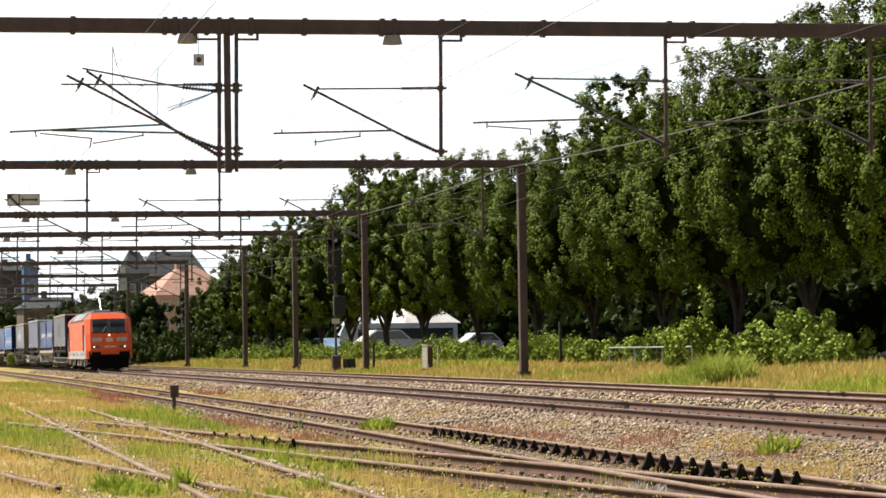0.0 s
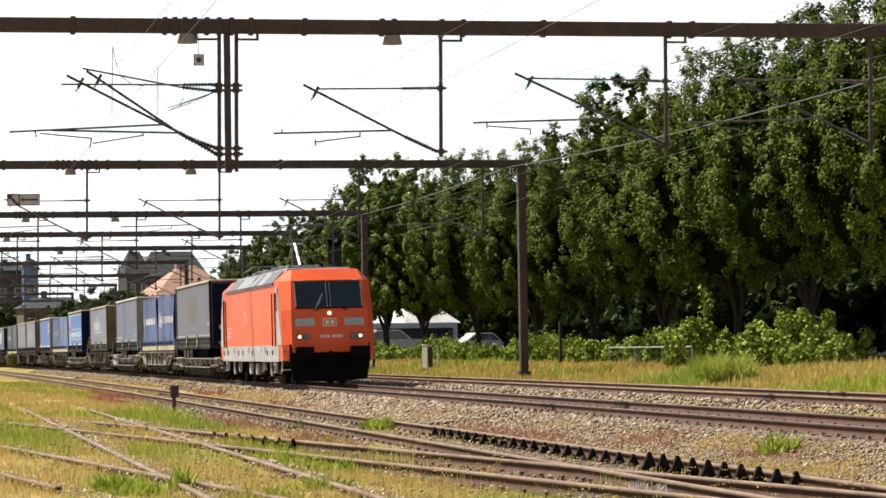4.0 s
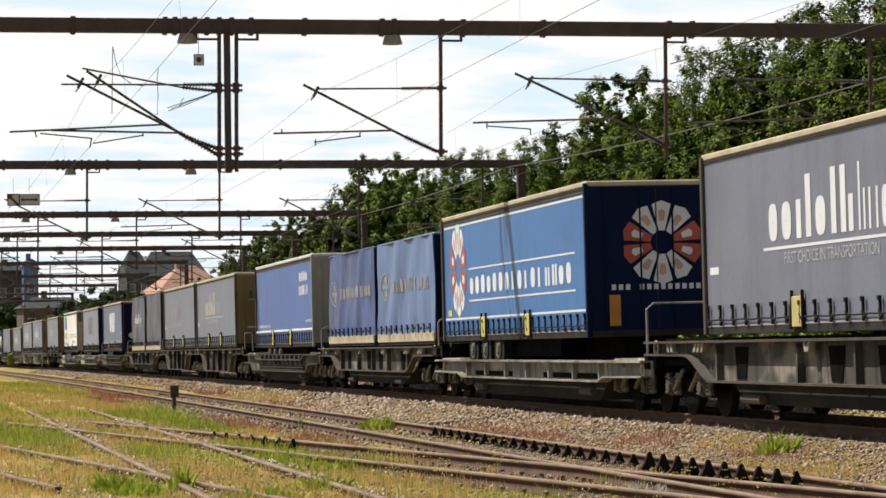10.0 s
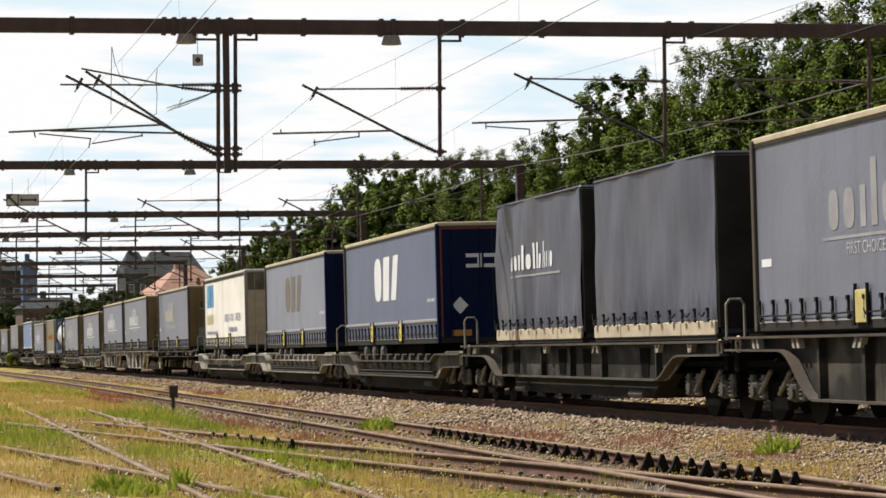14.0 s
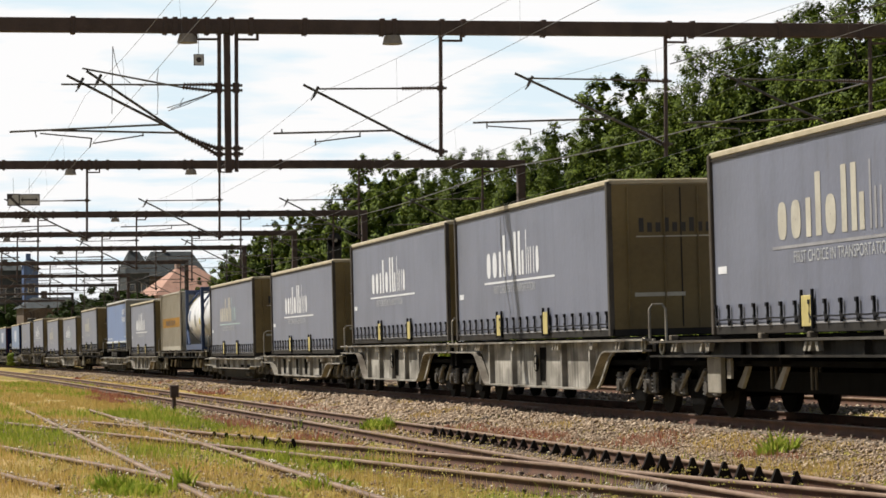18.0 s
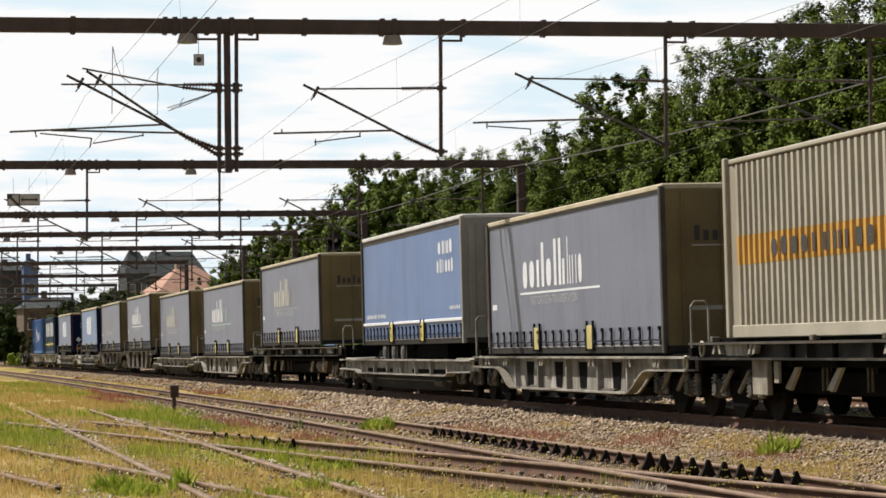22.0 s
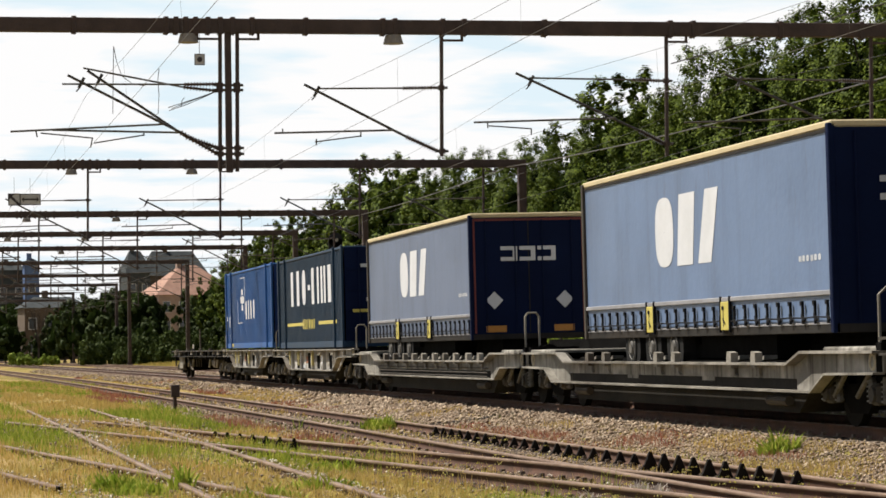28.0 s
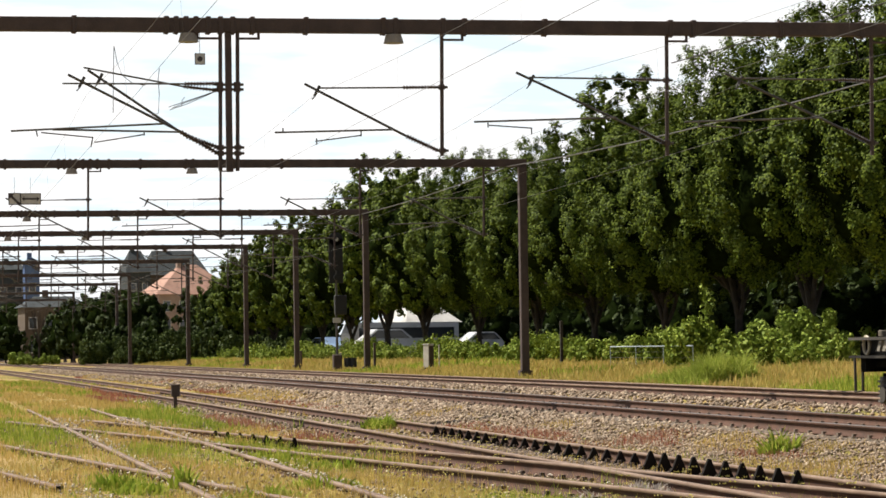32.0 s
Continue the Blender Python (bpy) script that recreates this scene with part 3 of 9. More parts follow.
ARMS = {  # tubes, arms as (top bar, strut from its tip to the insulator), steady bar, hanging bars
    "single": ((2.61,), (((0.02, 6.455), (1.8, 6.47), (2.5, 6.48), (-0.24, 6.54), (1.86, 5.47), (2.52, 5.17)),),
               ((-0.87, 5.54, 1.6, 5.6), (0.91, 5.6, 0.91, 5.46), (0.91, 5.48, -0.04, 5.36), (-0.01, 5.42, -0.01, 5.29), (-0.7, 5.55, -0.7, 5.63))),
    "long": ((2.42,), (((-0.52, 6.69), (1.7, 6.66), (2.3, 6.64), (-0.8, 6.79), (1.83, 5.59), (2.36, 5.32)),),
             ((-1.71, 5.76, 1.3, 5.85), (-1.42, 5.78, -1.42, 5.64), (-1.4, 5.69, -0.5, 5.63), (-0.5, 5.64, -0.5, 5.5))),
    "double": ((2.68, 3.03), (((-0.5, 6.52), (1.95, 6.52), (2.64, 6.54), (-0.39, 6.7), (1.86, 5.55), (2.62, 5.12)),
                              ((-0.06, 6.87), (1.95, 6.49), (2.64, 6.4), (0.02, 6.82), (2.0, 5.48), (2.66, 5.23))),
               ((-1.53, 5.57, 1.55, 5.72), (-0.7, 5.6, 1.86, 5.55), (-1.03, 5.6, -1.0, 5.46), (-0.93, 5.54, 0.1, 5.44), (0.13, 5.34, 1.13, 5.5), (1.13, 5.48, 1.13, 5.58), (0.1, 5.45, 0.06, 5.25)))}


def cantilever(kind):
    """Drop tubes with their swinging arms; the origin is the track's centre at rail level."""
    tubes, arms, bars = ARMS[kind]
    c = thing("overhead_cantilever", "two dark drop tubes with crossed overhead line arms and insulators" if kind == "double" else "dark steel drop tube with overhead line cantilever arm and insulators", "cantilever", "overhead cantilevers")
    foot = 4.76 if kind == "double" else 5.06
    for s, px in enumerate(tubes):
        bm = B()
        rod(bm, (px - 0.01, 0, foot), (px + 0.02, 0, BEAM_Z0), 0.042, seg=10)
        q = px + (0.45 if s or kind != "double" else -0.45)
        rod(bm, (px, 0, BEAM_Z0 - 0.12), (q, 0, BEAM_Z0 - 0.12), 0.025, seg=6)
        rod(bm, (q, 0, BEAM_Z0 - 0.14), (q, 0, BEAM_Z0), 0.03, seg=6)
        part("drop_tube", bm, M["rust_steel"], c)
        for z in ((6.52, 6.42, 5.24, 5.12) if kind == "double" else (arms[0][2][1], arms[0][5][1])):
            part("bracket", rod(B(), (px, 0, z - 0.05), (px, 0, z + 0.05), 0.07, seg=8), M["rust_steel"], c)
            part("bracket_arm", rod(B(), (px - 0.12, 0, z), (px + 0.13, 0, z), 0.028, seg=6), M["galv"], c)
    if kind == "double":
        part("hanger_post", box(B(), 2.79, 2.92, -0.06, 0.06, foot - 0.02, BEAM_Z0, 0.01), M["rust_steel"], c)
    for k, (h0, h1, h2, d0, d1, d2) in enumerate(arms):
        dy = 0.0 if kind != "double" else (-0.12, 0.14)[k]
        p = [Vector((x, dy, z)) for x, z in (h0, h1, h2, d0, d1, d2)]
        p[2].y = p[5].y = 0.0
        part("top_bar", rod(B(), p[0], p[1], 0.019, seg=6), M["galv"], c)
        part("strut", rod(B(), p[3], p[4], 0.027, seg=8), M["galv"], c)
        j = p[3].lerp(p[4], 0.12)
        bm = rod(B(), j + Vector((-0.05, 0, -0.12)), j + Vector((0.06, 0, 0.09)), 0.032, seg=6)
        rod(bm, j + Vector((-0.04, 0, -0.12)), j + Vector((-0.1, 0, -0.19)), 0.015, seg=5)
        part("wire_clamp", bm, M["galv"], c)
        part("insulator", ribbed(B(), p[1], p[2], 0.05, 11), M["insulator"], c)
        part("insulator", ribbed(B(), p[4], p[5], 0.062, 12), M["insulator"], c)
    for k, (x0, z0, x1, z1) in enumerate(bars):
        part("steady_bar", rod(B(), (x0, -0.05, z0), (x1, -0.05, z1), 0.021 if x1 - x0 > 2 else 0.014, seg=6), M["galv"], c)
    return c


firsts = {k: cantilever(k) for k in ARMS}
placed = set()
for gy in GANTRIES[:8]:
    for tx in TRACKS:
        kind = "double" if tx < 5 and gy < 70 else "long" if tx > 12 and gy < 70 else "single"
        m = pose(tx + bend(gy), gy, 0)
        if kind in placed:
            copy_thing(firsts[kind], m)
        else:
            placed.add(kind)
            firsts[kind].matrix_basis = m


def line_wires(tx, k):
    """Contact wire, sagging carrier wire and droppers over one track, zigzagging from gantry to gantry."""
    w = thing("overhead_wire", "thin overhead contact wire with carrier wire and droppers", "overhead wire", "overhead wires")
    ys = (-50.0, 8.0) + GANTRIES
    # where the arms hold the contact wire and the carrier wire, from the track's centre
    near = ((0.05, 5.26, -0.02, 6.3), (-0.02, 5.3, -0.02, 6.33), (-0.5, 5.51, -0.55, 6.55), (-0.5, 5.51, -0.55, 6.55))[k]
    usual = (-0.02, 5.3, -0.02, 6.33)
    bc, bmess, bd, cpts, mpts = B(), B(), B(), [], []

    def held(i):
        q = near if ys[i] == GANTRIES[0] else usual
        z = 0.2 if i % 2 and ys[i] != GANTRIES[0] else 0.0
        return [Vector((tx + bend(ys[i]) + q[j] + (z if i < 2 else 0), ys[i], q[j + 1])) for j in (0, 2)]
    for i in range(len(ys) - 1):
        (a, ma), (b, mb) = held(i), held(i + 1)
        cpts.append(a)
        n = 10
        sag = 0.55 * ((ys[i + 1] - ys[i]) / 55) ** 2
        pts = []
        for j in range(n + 1):
            u = j / n
            p = ma.lerp(mb, u)
            p.z -= sag * 4 * u * (1 - u)
            pts.append(p)
        mpts += pts[:-1]
        for j in (2, 4, 6, 8):
            rod(bd, pts[j], a.lerp(b, j / n), 0.002, seg=4, caps=False)
    tube(bc, cpts, 0.0042)
    tube(bmess, mpts, 0.0035)
    part("contact_wire", bc, M["wire"], w)
    part("carrier_wire", bmess, M["wire"], w)
    tagged(part("dropper_wires", bd, M["wire"], w), kind="stuff")


for k, tx in enumerate(TRACKS):
    line_wires(tx, k)


def feeder(x0, z0, y0, x1, z1, y1, label, r=0.012):
    bm = B()
    n, a, b = 14, Vector((x0, y0, z0)), Vector((x1, y1, z1))
    pts = []
    for j in range(n + 1):
        u = j / n
        p = a.lerp(b, u)
        p.z -= 0.65 * ((y1 - y0) / 77) ** 2 * 4 * u * (1 - u)
        pts.append(p)
    tube(bm, pts, r)
    solid("feeder_cable", bm, M["wire"], label, "cable")


feeder(21.0, 7.55, 20, 21.0, 7.6, 97.2, "pale aluminium feeder cable along the gantry posts", 0.02)
feeder(15.62, 7.0, 55.8, 21.6, 8.66, 55.9, "aluminium jumper cable from a drop tube to the gantry insulator", 0.014)
feeder(20.9, 7.55, 97.2, 20.7, 7.5, 132.0, "pale aluminium feeder cable along the gantry posts", 0.02)


def loose_cable(pts, label):
    bm = B()
    tube(bm, pts, 0.008)
    solid("loose_cable", bm, M["wire"], label, "cable", "loose jumper cables")


loose_cable([(3.95, 55.6, 5.92), (3.96, 55.6, 6.5), (3.98, 55.6, 7.28), (4.04, 55.6, 6.95), (4.14, 55.6, 6.68), (4.35, 55.6, 6.52), (4.6, 55.6, 6.48)], "thin jumper cable looped over the arms")
loose_cable([(4.7, 55.6, 5.86), (4.86, 55.6, 5.92), (4.88, 55.6, 6.3), (4.86, 55.6, 6.62), (4.89, 55.6, 6.83)], "thin jumper cable rising from an arm")
for k, (dx, dz) in enumerate(((0, 0), (0.05, 0.04), (-0.02, 0.06))):
    loose_cable([(5.1 + dx, 55.8, 6.0 + dz), (5.45, 55.75, 6.12 + dz), (5.8, 55.8, 6.27 + dz * 0.5), (6.1, 55.8, 6.41)], "frayed cable end at the drop tubes")
loose_cable([(5.34, 55.8, 6.07), (5.36, 55.8, 6.2), (5.41, 55.8, 6.26)], "short stiff wire end on a frayed cable")
loose_cable([(20.95, 175.0, 4.4), (21.3, 175.0, 2.9), (21.7, 175.0, 0.1)], "slanting guy wire of a gantry post")
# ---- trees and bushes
# near-black filler colour that paints the shade inside the crowns
M["leaf_shade"] = mat("crown_shade_core", (0.014, 0.022, 0.005), (0.004, 0.007, 0.002), 0.95, 0, 3, 20, 0.5, spec=0.0)


def crown_share(t, pointed):
    """Half width of a vase-shaped crown with a domed top at height share t."""
    if t < 0.5:
        return 0.5 + 0.5 * min(1.0, t / 0.3) ** 0.8
    return max(0.03, 1 - ((t - 0.5) / 0.5) ** (1.3 / pointed)) ** 0.8


def crown_mesh(name, h0, h1, width, lobes, leaves, size, seed, material, pointed=0.6, upright=1.4):
    """Leaves on many small upright sprays over an egg-shaped crown, with dark gaps between them."""
    rng = np.random.default_rng(seed)
    H = h1 - h0
    cs, rs, hs = [], [], []
    # upright columns of boughs: an outer ring, an inner ring and the leaders
    cols = []
    for n, share in ((11, 0.78), (7, 0.45), (3, 0.12)):
        for i in range(n):
            q = share * rng.uniform(0.88, 1.1)
            a = 2 * math.pi * (i + rng.uniform(-0.25, 0.25)) / n + seed + share * 9
            top = 0.5 + 0.5 * max(0.0, 1 - min(q, 1) ** 1.25) ** (pointed / 1.3) + rng.uniform(-0.05, 0.04)
            foot = 0.05 * q + rng.uniform(-0.02, 0.05)
            cols.append((q * width / 2, a, foot, min(top, 0.955), width * rng.uniform(0.115, 0.15)))
    for i in range(lobes):
        d, a, foot, top, rad = cols[i % len(cols)]
        s = ((i // len(cols)) + rng.uniform(0.15, 0.85)) / math.ceil(lobes / len(cols))
        wide = 0.55 + 0.45 * s / 0.4 if s < 0.4 else max(0.3, (1 - s) / 0.6) ** 0.75
        t = foot + (top - foot) * s
        inward = min(1.0, 0.66 + 0.34 * t / 0.25)
        phi = a + rng.normal() * 0.9
        lr = rad * rng.uniform(0.5, 0.72) * (0.62 + 0.38 * wide)
        off = max(0.0, rad * wide - lr * 0.4)
        cs.append((d * inward * math.cos(a) + off * math.cos(phi), d * inward * math.sin(a) + off * math.sin(phi), h0 + H * t))
        rs.append(lr)
        hs.append(lr * upright * rng.uniform(0.8, 1.25))
    cs, rs, hs = np.array(cs), np.array(rs), np.array(hs)
    # sprays on the outer and upper skin of each lobe
    n = max(lobes * 4, leaves // 40)
    pick = rng.choice(lobes, n, p=rs ** 2 / (rs ** 2).sum())
    axis = cs[pick] - np.array([0, 0, h0 + H * 0.3])
    axis[:, 2] *= 0.4
    axis /= np.linalg.norm(axis, axis=1)[:, None] + 1e-6
    d = rng.normal(size=(n, 3)) * 0.9 + axis * 1.15 + np.array([0, 0, 0.3])
    d /= np.linalg.norm(d, axis=1)[:, None]
    sp = cs[pick] + d * np.stack([rs[pick], rs[pick], hs[pick]], -1) * rng.uniform(0.75, 1.12, n)[:, None]
    sr = width * rng.uniform(0.018, 0.04, n)
    # leaves on each spray, facing out and up from it
    own = rng.integers(0, n, leaves)
    e = rng.normal(size=(leaves, 3))
    e /= np.linalg.norm(e, axis=1)[:, None]
    off = e * sr[own][:, None] * np.array([1, 1, 1.25]) * rng.uniform(0.35, 1.12, leaves)[:, None]
    p = sp[own] + off + axis[own] * np.array([1, 1, 0]) * (off[:, 2] * 0.4)[:, None]
    nrm = e * 0.4 + d[own] * 0.5 + axis[own] * 0.3 + np.array([0, 0, 0.22]) + rng.normal(size=(leaves, 3)) * 0.2
    nrm /= np.linalg.norm(nrm, axis=1)[:, None]
    ref = rng.normal(size=(leaves, 3))
    u = np.cross(nrm, ref)
    u /= np.linalg.norm(u, axis=1)[:, None]
    w = np.cross(nrm, u)
    s = size * rng.uniform(0.6, 1.3, leaves)[:, None]
    v = np.stack([p - u * s, p + w * s * 0.6 + nrm * s * 0.15, p + u * s, p - w * s * 0.6 + nrm * s * 0.15], 1).reshape(-1, 3)
    f = np.arange(leaves * 4).reshape(-1, 4)
    return mesh_np(name, v, f, material), cs, rs, hs


def shade_core_mesh(h0, h1, width, pointed, seed):
    """An uneven dark body inside a crown, coloured to stand in for shaded leaves."""
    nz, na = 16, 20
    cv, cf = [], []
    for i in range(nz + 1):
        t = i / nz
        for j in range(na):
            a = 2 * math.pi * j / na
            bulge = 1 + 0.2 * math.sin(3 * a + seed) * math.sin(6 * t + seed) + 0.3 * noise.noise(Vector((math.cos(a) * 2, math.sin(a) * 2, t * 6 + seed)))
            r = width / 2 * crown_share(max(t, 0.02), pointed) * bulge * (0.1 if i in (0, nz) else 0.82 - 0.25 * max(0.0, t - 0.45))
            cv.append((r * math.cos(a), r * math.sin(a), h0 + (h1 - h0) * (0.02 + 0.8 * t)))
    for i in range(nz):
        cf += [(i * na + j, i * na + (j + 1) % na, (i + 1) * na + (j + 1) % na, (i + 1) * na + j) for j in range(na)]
    return mesh_np("crown_shade_core", cv, cf, M["leaf_shade"])


def limb(bm, a, b, r0, r1, n=4, wob=0.15, rng=None):
    a, b = Vector(a), Vector(b)
    prev = a
    for i in range(1, n + 1):
        u = i / n
        p = a.lerp(b, u) + Vector((rng.uniform(-wob, wob), rng.uniform(-wob, wob), 0)) * (1 if i < n else 0)
        rod(bm, prev, p, r0 + (r1 - r0) * (i - 1) / n, r0 + (r1 - r0) * u, 7, caps=False)
        prev = p


def tree(label, h0, h1, width, lobes, leaves, size, seed, material="leaf", pointed=0.6, upright=1.5, trunk_r=0.2):
    t = thing("tree", label, "tree", "row of trees along the railway")
    me, cs, rs, hs = crown_mesh("crown", h0, h1, width, lobes, leaves, size, seed, M[material], pointed, upright)
    part("crown", me, None, t)
    part("crown_shade_core", shade_core_mesh(h0, h1, width, pointed, seed), None, t)
    rng = random.Random(seed)
    bm = B()
    limb(bm, (0, 0, -0.5), (0.05, 0, h0 * 0.55), trunk_r * 1.25, trunk_r * 0.9, 4, 0.03, rng)
    part("trunk", bm, M["bark"], t)
    for k in range(5):
        bm = B()
        a = k * 1.257 + rng.uniform(-0.3, 0.3)
        limb(bm, (0.05, 0, h0 * 0.5), (1.3 * math.cos(a), 1.3 * math.sin(a), h0 + 2.2), trunk_r * 0.6, trunk_r * 0.25, 4, 0.08, rng)
        part("limb", bm, M["bark"], t)
    bm = B()
    for c in cs[:: max(1, len(cs) // 16)]:
        limb(bm, (0.1, 0, h0 * 0.75 + rng.uniform(0, 0.8)), c, trunk_r * 0.5, 0.025, 4, 0.12, rng)
    part("branching", bm, M["bark"], t)
    return t


KINDS = [tree("leafy green hornbeam with upright pointed crown beside the railway", 3.3, 13.5, 7.8, 252, 96000, 0.069, 41, pointed=0.62),
         tree("leafy green hornbeam with upright pointed crown beside the railway", 3.0, 12.5, 7.4, 231, 92000, 0.069, 42, pointed=0.72),
         tree("leafy green hornbeam with broad upright crown beside the railway", 3.4, 14.1, 8.2, 273, 100000, 0.069, 43, pointed=0.55),
         tree("dark green round tree in the distance", 0.5, 9.0, 8.0, 90, 9500, 0.24, 44, "leaf_dark", 0.5, 1.0),
         tree("leafy green hornbeam with upright pointed crown beside the railway", 3.2, 13.0, 7.8, 189, 38000, 0.125, 45, pointed=0.65),
         tree("leafy green hornbeam with broad upright crown beside the railway", 3.2, 13.7, 8.0, 189, 38000, 0.125, 46, pointed=0.56)]
ROW = [(30.6, 82, 2, 0.9), (30.2, 90.6, 0, 0.9), (30.4, 99.5, 2, 0.84), (30.2, 109, 1, 0.87), (30, 120, 0, 0.8), (30.2, 132, 1, 0.87), (30, 145, 2, 0.8),
       (30, 160, 0, 0.88), (30.1, 173, 1, 1.02), (30, 186, 2, 0.83), (30, 199, 0, 0.82), (30, 211, 1, 0.87), (30, 224, 2, 0.76), (30, 238, 0, 0.78),
       (30, 254, 1, 0.68)]
used = set()
for i, (x, y, k, s) in enumerate(ROW):
    if y > 150:
        k = 5 if k == 2 else 4
    src = KINDS[k]
    m = pose(x + bend(y), y, 0.45, 0, 0, (i * 67) % 360) @ Matrix.Diagonal((s, s, s, 1))
    if k in used:
        ob = copy_thing(src, m)
    else:
        used.add(k)
        ob = src
    ob.matrix_basis = m


def bush(x, y, z, w, d, h, leaves, seed, label, material="leaf_bush", size=0.09, name="bush"):
    rng = np.random.default_rng(seed)
    n = max(14, int(w * d * 7))
    top = rng.uniform(0.45, 1.0, n)
    cs = np.stack([rng.uniform(-w / 2, w / 2, n), rng.uniform(-d / 2, d / 2, n), top * h * rng.uniform(0.5, 0.9, n)], -1)
    cs[: n // 3, 2] = min(0.3 * h, 0.3)
    if w < 0.5:
        cs[:, 2] = np.linspace(0.03, 0.95, n) * h
    rs = rng.uniform(0.11, 0.22, n) * min(h, 1.6)
    pick = rng.integers(0, n, leaves)
    dr = rng.normal(size=(leaves, 3))
    dr /= np.linalg.norm(dr, axis=1)[:, None]
    p = cs[pick] + dr * rs[pick][:, None] * np.array([1, 1, 1.5]) * rng.uniform(0.5, 1.1, leaves)[:, None]
    p[:, 2] = np.maximum(p[:, 2], 0.02)
    nr = dr + rng.normal(size=(leaves, 3)) * 0.6
    nr /= np.linalg.norm(nr, axis=1)[:, None]
    u = np.cross(nr, rng.normal(size=(leaves, 3)))
    u /= np.linalg.norm(u, axis=1)[:, None]
    q = np.cross(nr, u)
    s = size * rng.uniform(0.6, 1.3, leaves)[:, None]
    v = np.stack([p - u * s, p + q * s * 0.6 + nr * s * 0.2, p + u * s, p - q * s * 0.6 + nr * s * 0.2], 1).reshape(-1, 3)
    ob = thing(name, label, "bush", "bushes below the trees", at=pose(x, y, z))
    part("foliage", mesh_np("foliage", v, np.arange(leaves * 4).reshape(-1, 4), M[material]), None, ob)
    for c in cs[:: max(1, n // 5)]:
        part("stem", rod(B(), (c[0] * 0.5, c[1] * 0.5, -0.15), c, 0.025, 0.01, 5), M["bark"], ob)
    return tagged(ob, label, "bush" if name == "bush" else name, "bushes below the trees")


for i in range(20):
    y = 84 + i * 8.2
    bush(27.6 + (i % 3) * 0.5 + bend(y), y, 0.35, 1.8, 6.2 + (i % 2), 1.0 + 0.25 * ((i * 7) % 3), 5000, 60 + i, "clipped green hedge section below the trees" if i % 2 else "loose green hedge bush below the trees", "leaf_hedge" if i % 3 else "leaf_bush", 0.075)
for i, (x, y, w, d, h, n, m) in enumerate(((28.7, 87.5, 2.2, 3.0, 2.2, 13000, "leaf_bush"), (26.8, 86.0, 1.5, 2.5, 1.6, 8000, "leaf_bush"), (26.4, 91.5, 1.6, 2.5, 1.7, 8000, "leaf_hedge"), (30.4, 88.0, 1.4, 2.5, 1.2, 3000, "leaf_bush"),
                                           (27.6, 100.0, 1.8, 3.0, 1.3, 9000, "leaf_bush"), (27.2, 109.0, 1.6, 3.0, 1.2, 5000, "leaf_bush"), (27.4, 122.0, 1.6, 3.0, 1.3, 9000, "leaf_bush"))):
    bush(x, y, 0.25, w, d, h, n, 90 + i, "bright green elder bush in front of the trees" if m == "leaf_bush" else "dark green bush below the trees", m, size=0.085)
for i, (x, y, h, r, n) in enumerate(((21.6, 73.6, 1.05, 0.7, 420), (22.3, 73.4, 0.95, 0.5, 260), (21.1, 75.2, 0.7, 0.6, 240), (20.7, 73.0, 0.5, 0.6, 160), (22.6, 76.5, 0.8, 0.8, 260), (20.9, 77.5, 0.5, 0.7, 140))):
    weed(x, y, h, r, n, "feather_weed", "feathery yellow-green weeds beside the far ballast", 170 + i)
# one thin climbing shoot
bush(28.15, 96.5, 0.02, 0.25, 0.25, 3.1, 420, 180, "single tall leafy shoot above the hedge", "leaf_bush", 0.08)
# low dense scrub along the far verge
for i, (x, y, w, d, h) in enumerate(((15.9, 252, 2.2, 4, 2.4), (17.4, 256, 2.6, 4, 3.0), (19.3, 252, 2.6, 4, 2.5), (21.2, 255, 2.8, 4, 3.1), (23.0, 250, 2.6, 4, 3.6), (24.6, 247, 2.4, 4, 3.0), (22.0, 244, 2.6, 3, 1.6), (19.0, 246, 3.0, 3, 1.5), (25.8, 240, 2.2, 4, 2.4), (27.5, 226, 2.2, 5, 2.2), (28.0, 214, 2.0, 5, 2.0), (27.0, 236, 2.2, 5, 3.0), (26.2, 250, 2.4, 5, 3.4))):
    bush(x, y, 0.1, w, d, h, 5000, 130 + i, "dense dark green scrub beside the far track", "leaf_scrub", 0.13)
for i, (x, y, w, h) in enumerate(((12.4, 262, 1.8, 1.0), (11.3, 268, 1.6, 0.8), (10.2, 275, 2.0, 1.2), (7.2, 300, 2.2, 4.2), (6.3, 290, 1.8, 3.0))):
    bush(x, y, 0.1, w, 2.5, h, 3000, 150 + i, "loose green shrub at the end of the yard", "leaf_bush" if i < 3 else "leaf_dark", 0.13)
# a bare tree at the far end
t = thing("bare_tree", "leafless grey tree with fine upright twigs", "tree")
rng_b = random.Random(8)
part("trunk", rod(B(), (0, 0, -0.1), (0.05, 0, 2.2), 0.16, 0.11, 7), M["bark"], t)
for k in range(14):
    a, q = k * 2.4, rng_b.uniform(0.5, 1.9)
    bm = B()
    z0 = rng_b.uniform(1.4, 2.2)
    tip = (q * math.cos(a), q * math.sin(a), rng_b.uniform(4.6, 7.2))
    limb(bm, (0.04, 0, z0), tip, 0.06, 0.012, 5, 0.1, rng_b)
    for f in (0.45, 0.6, 0.75):
        p = Vector((0.04, 0, z0)).lerp(Vector(tip), f)
        limb(bm, p, p + Vector((rng_b.uniform(-0.6, 0.6), rng_b.uniform(-0.6, 0.6), rng_b.uniform(0.8, 1.6))), 0.025, 0.008, 3, 0.05, rng_b)
    part("limb", bm, M["bark"], t)
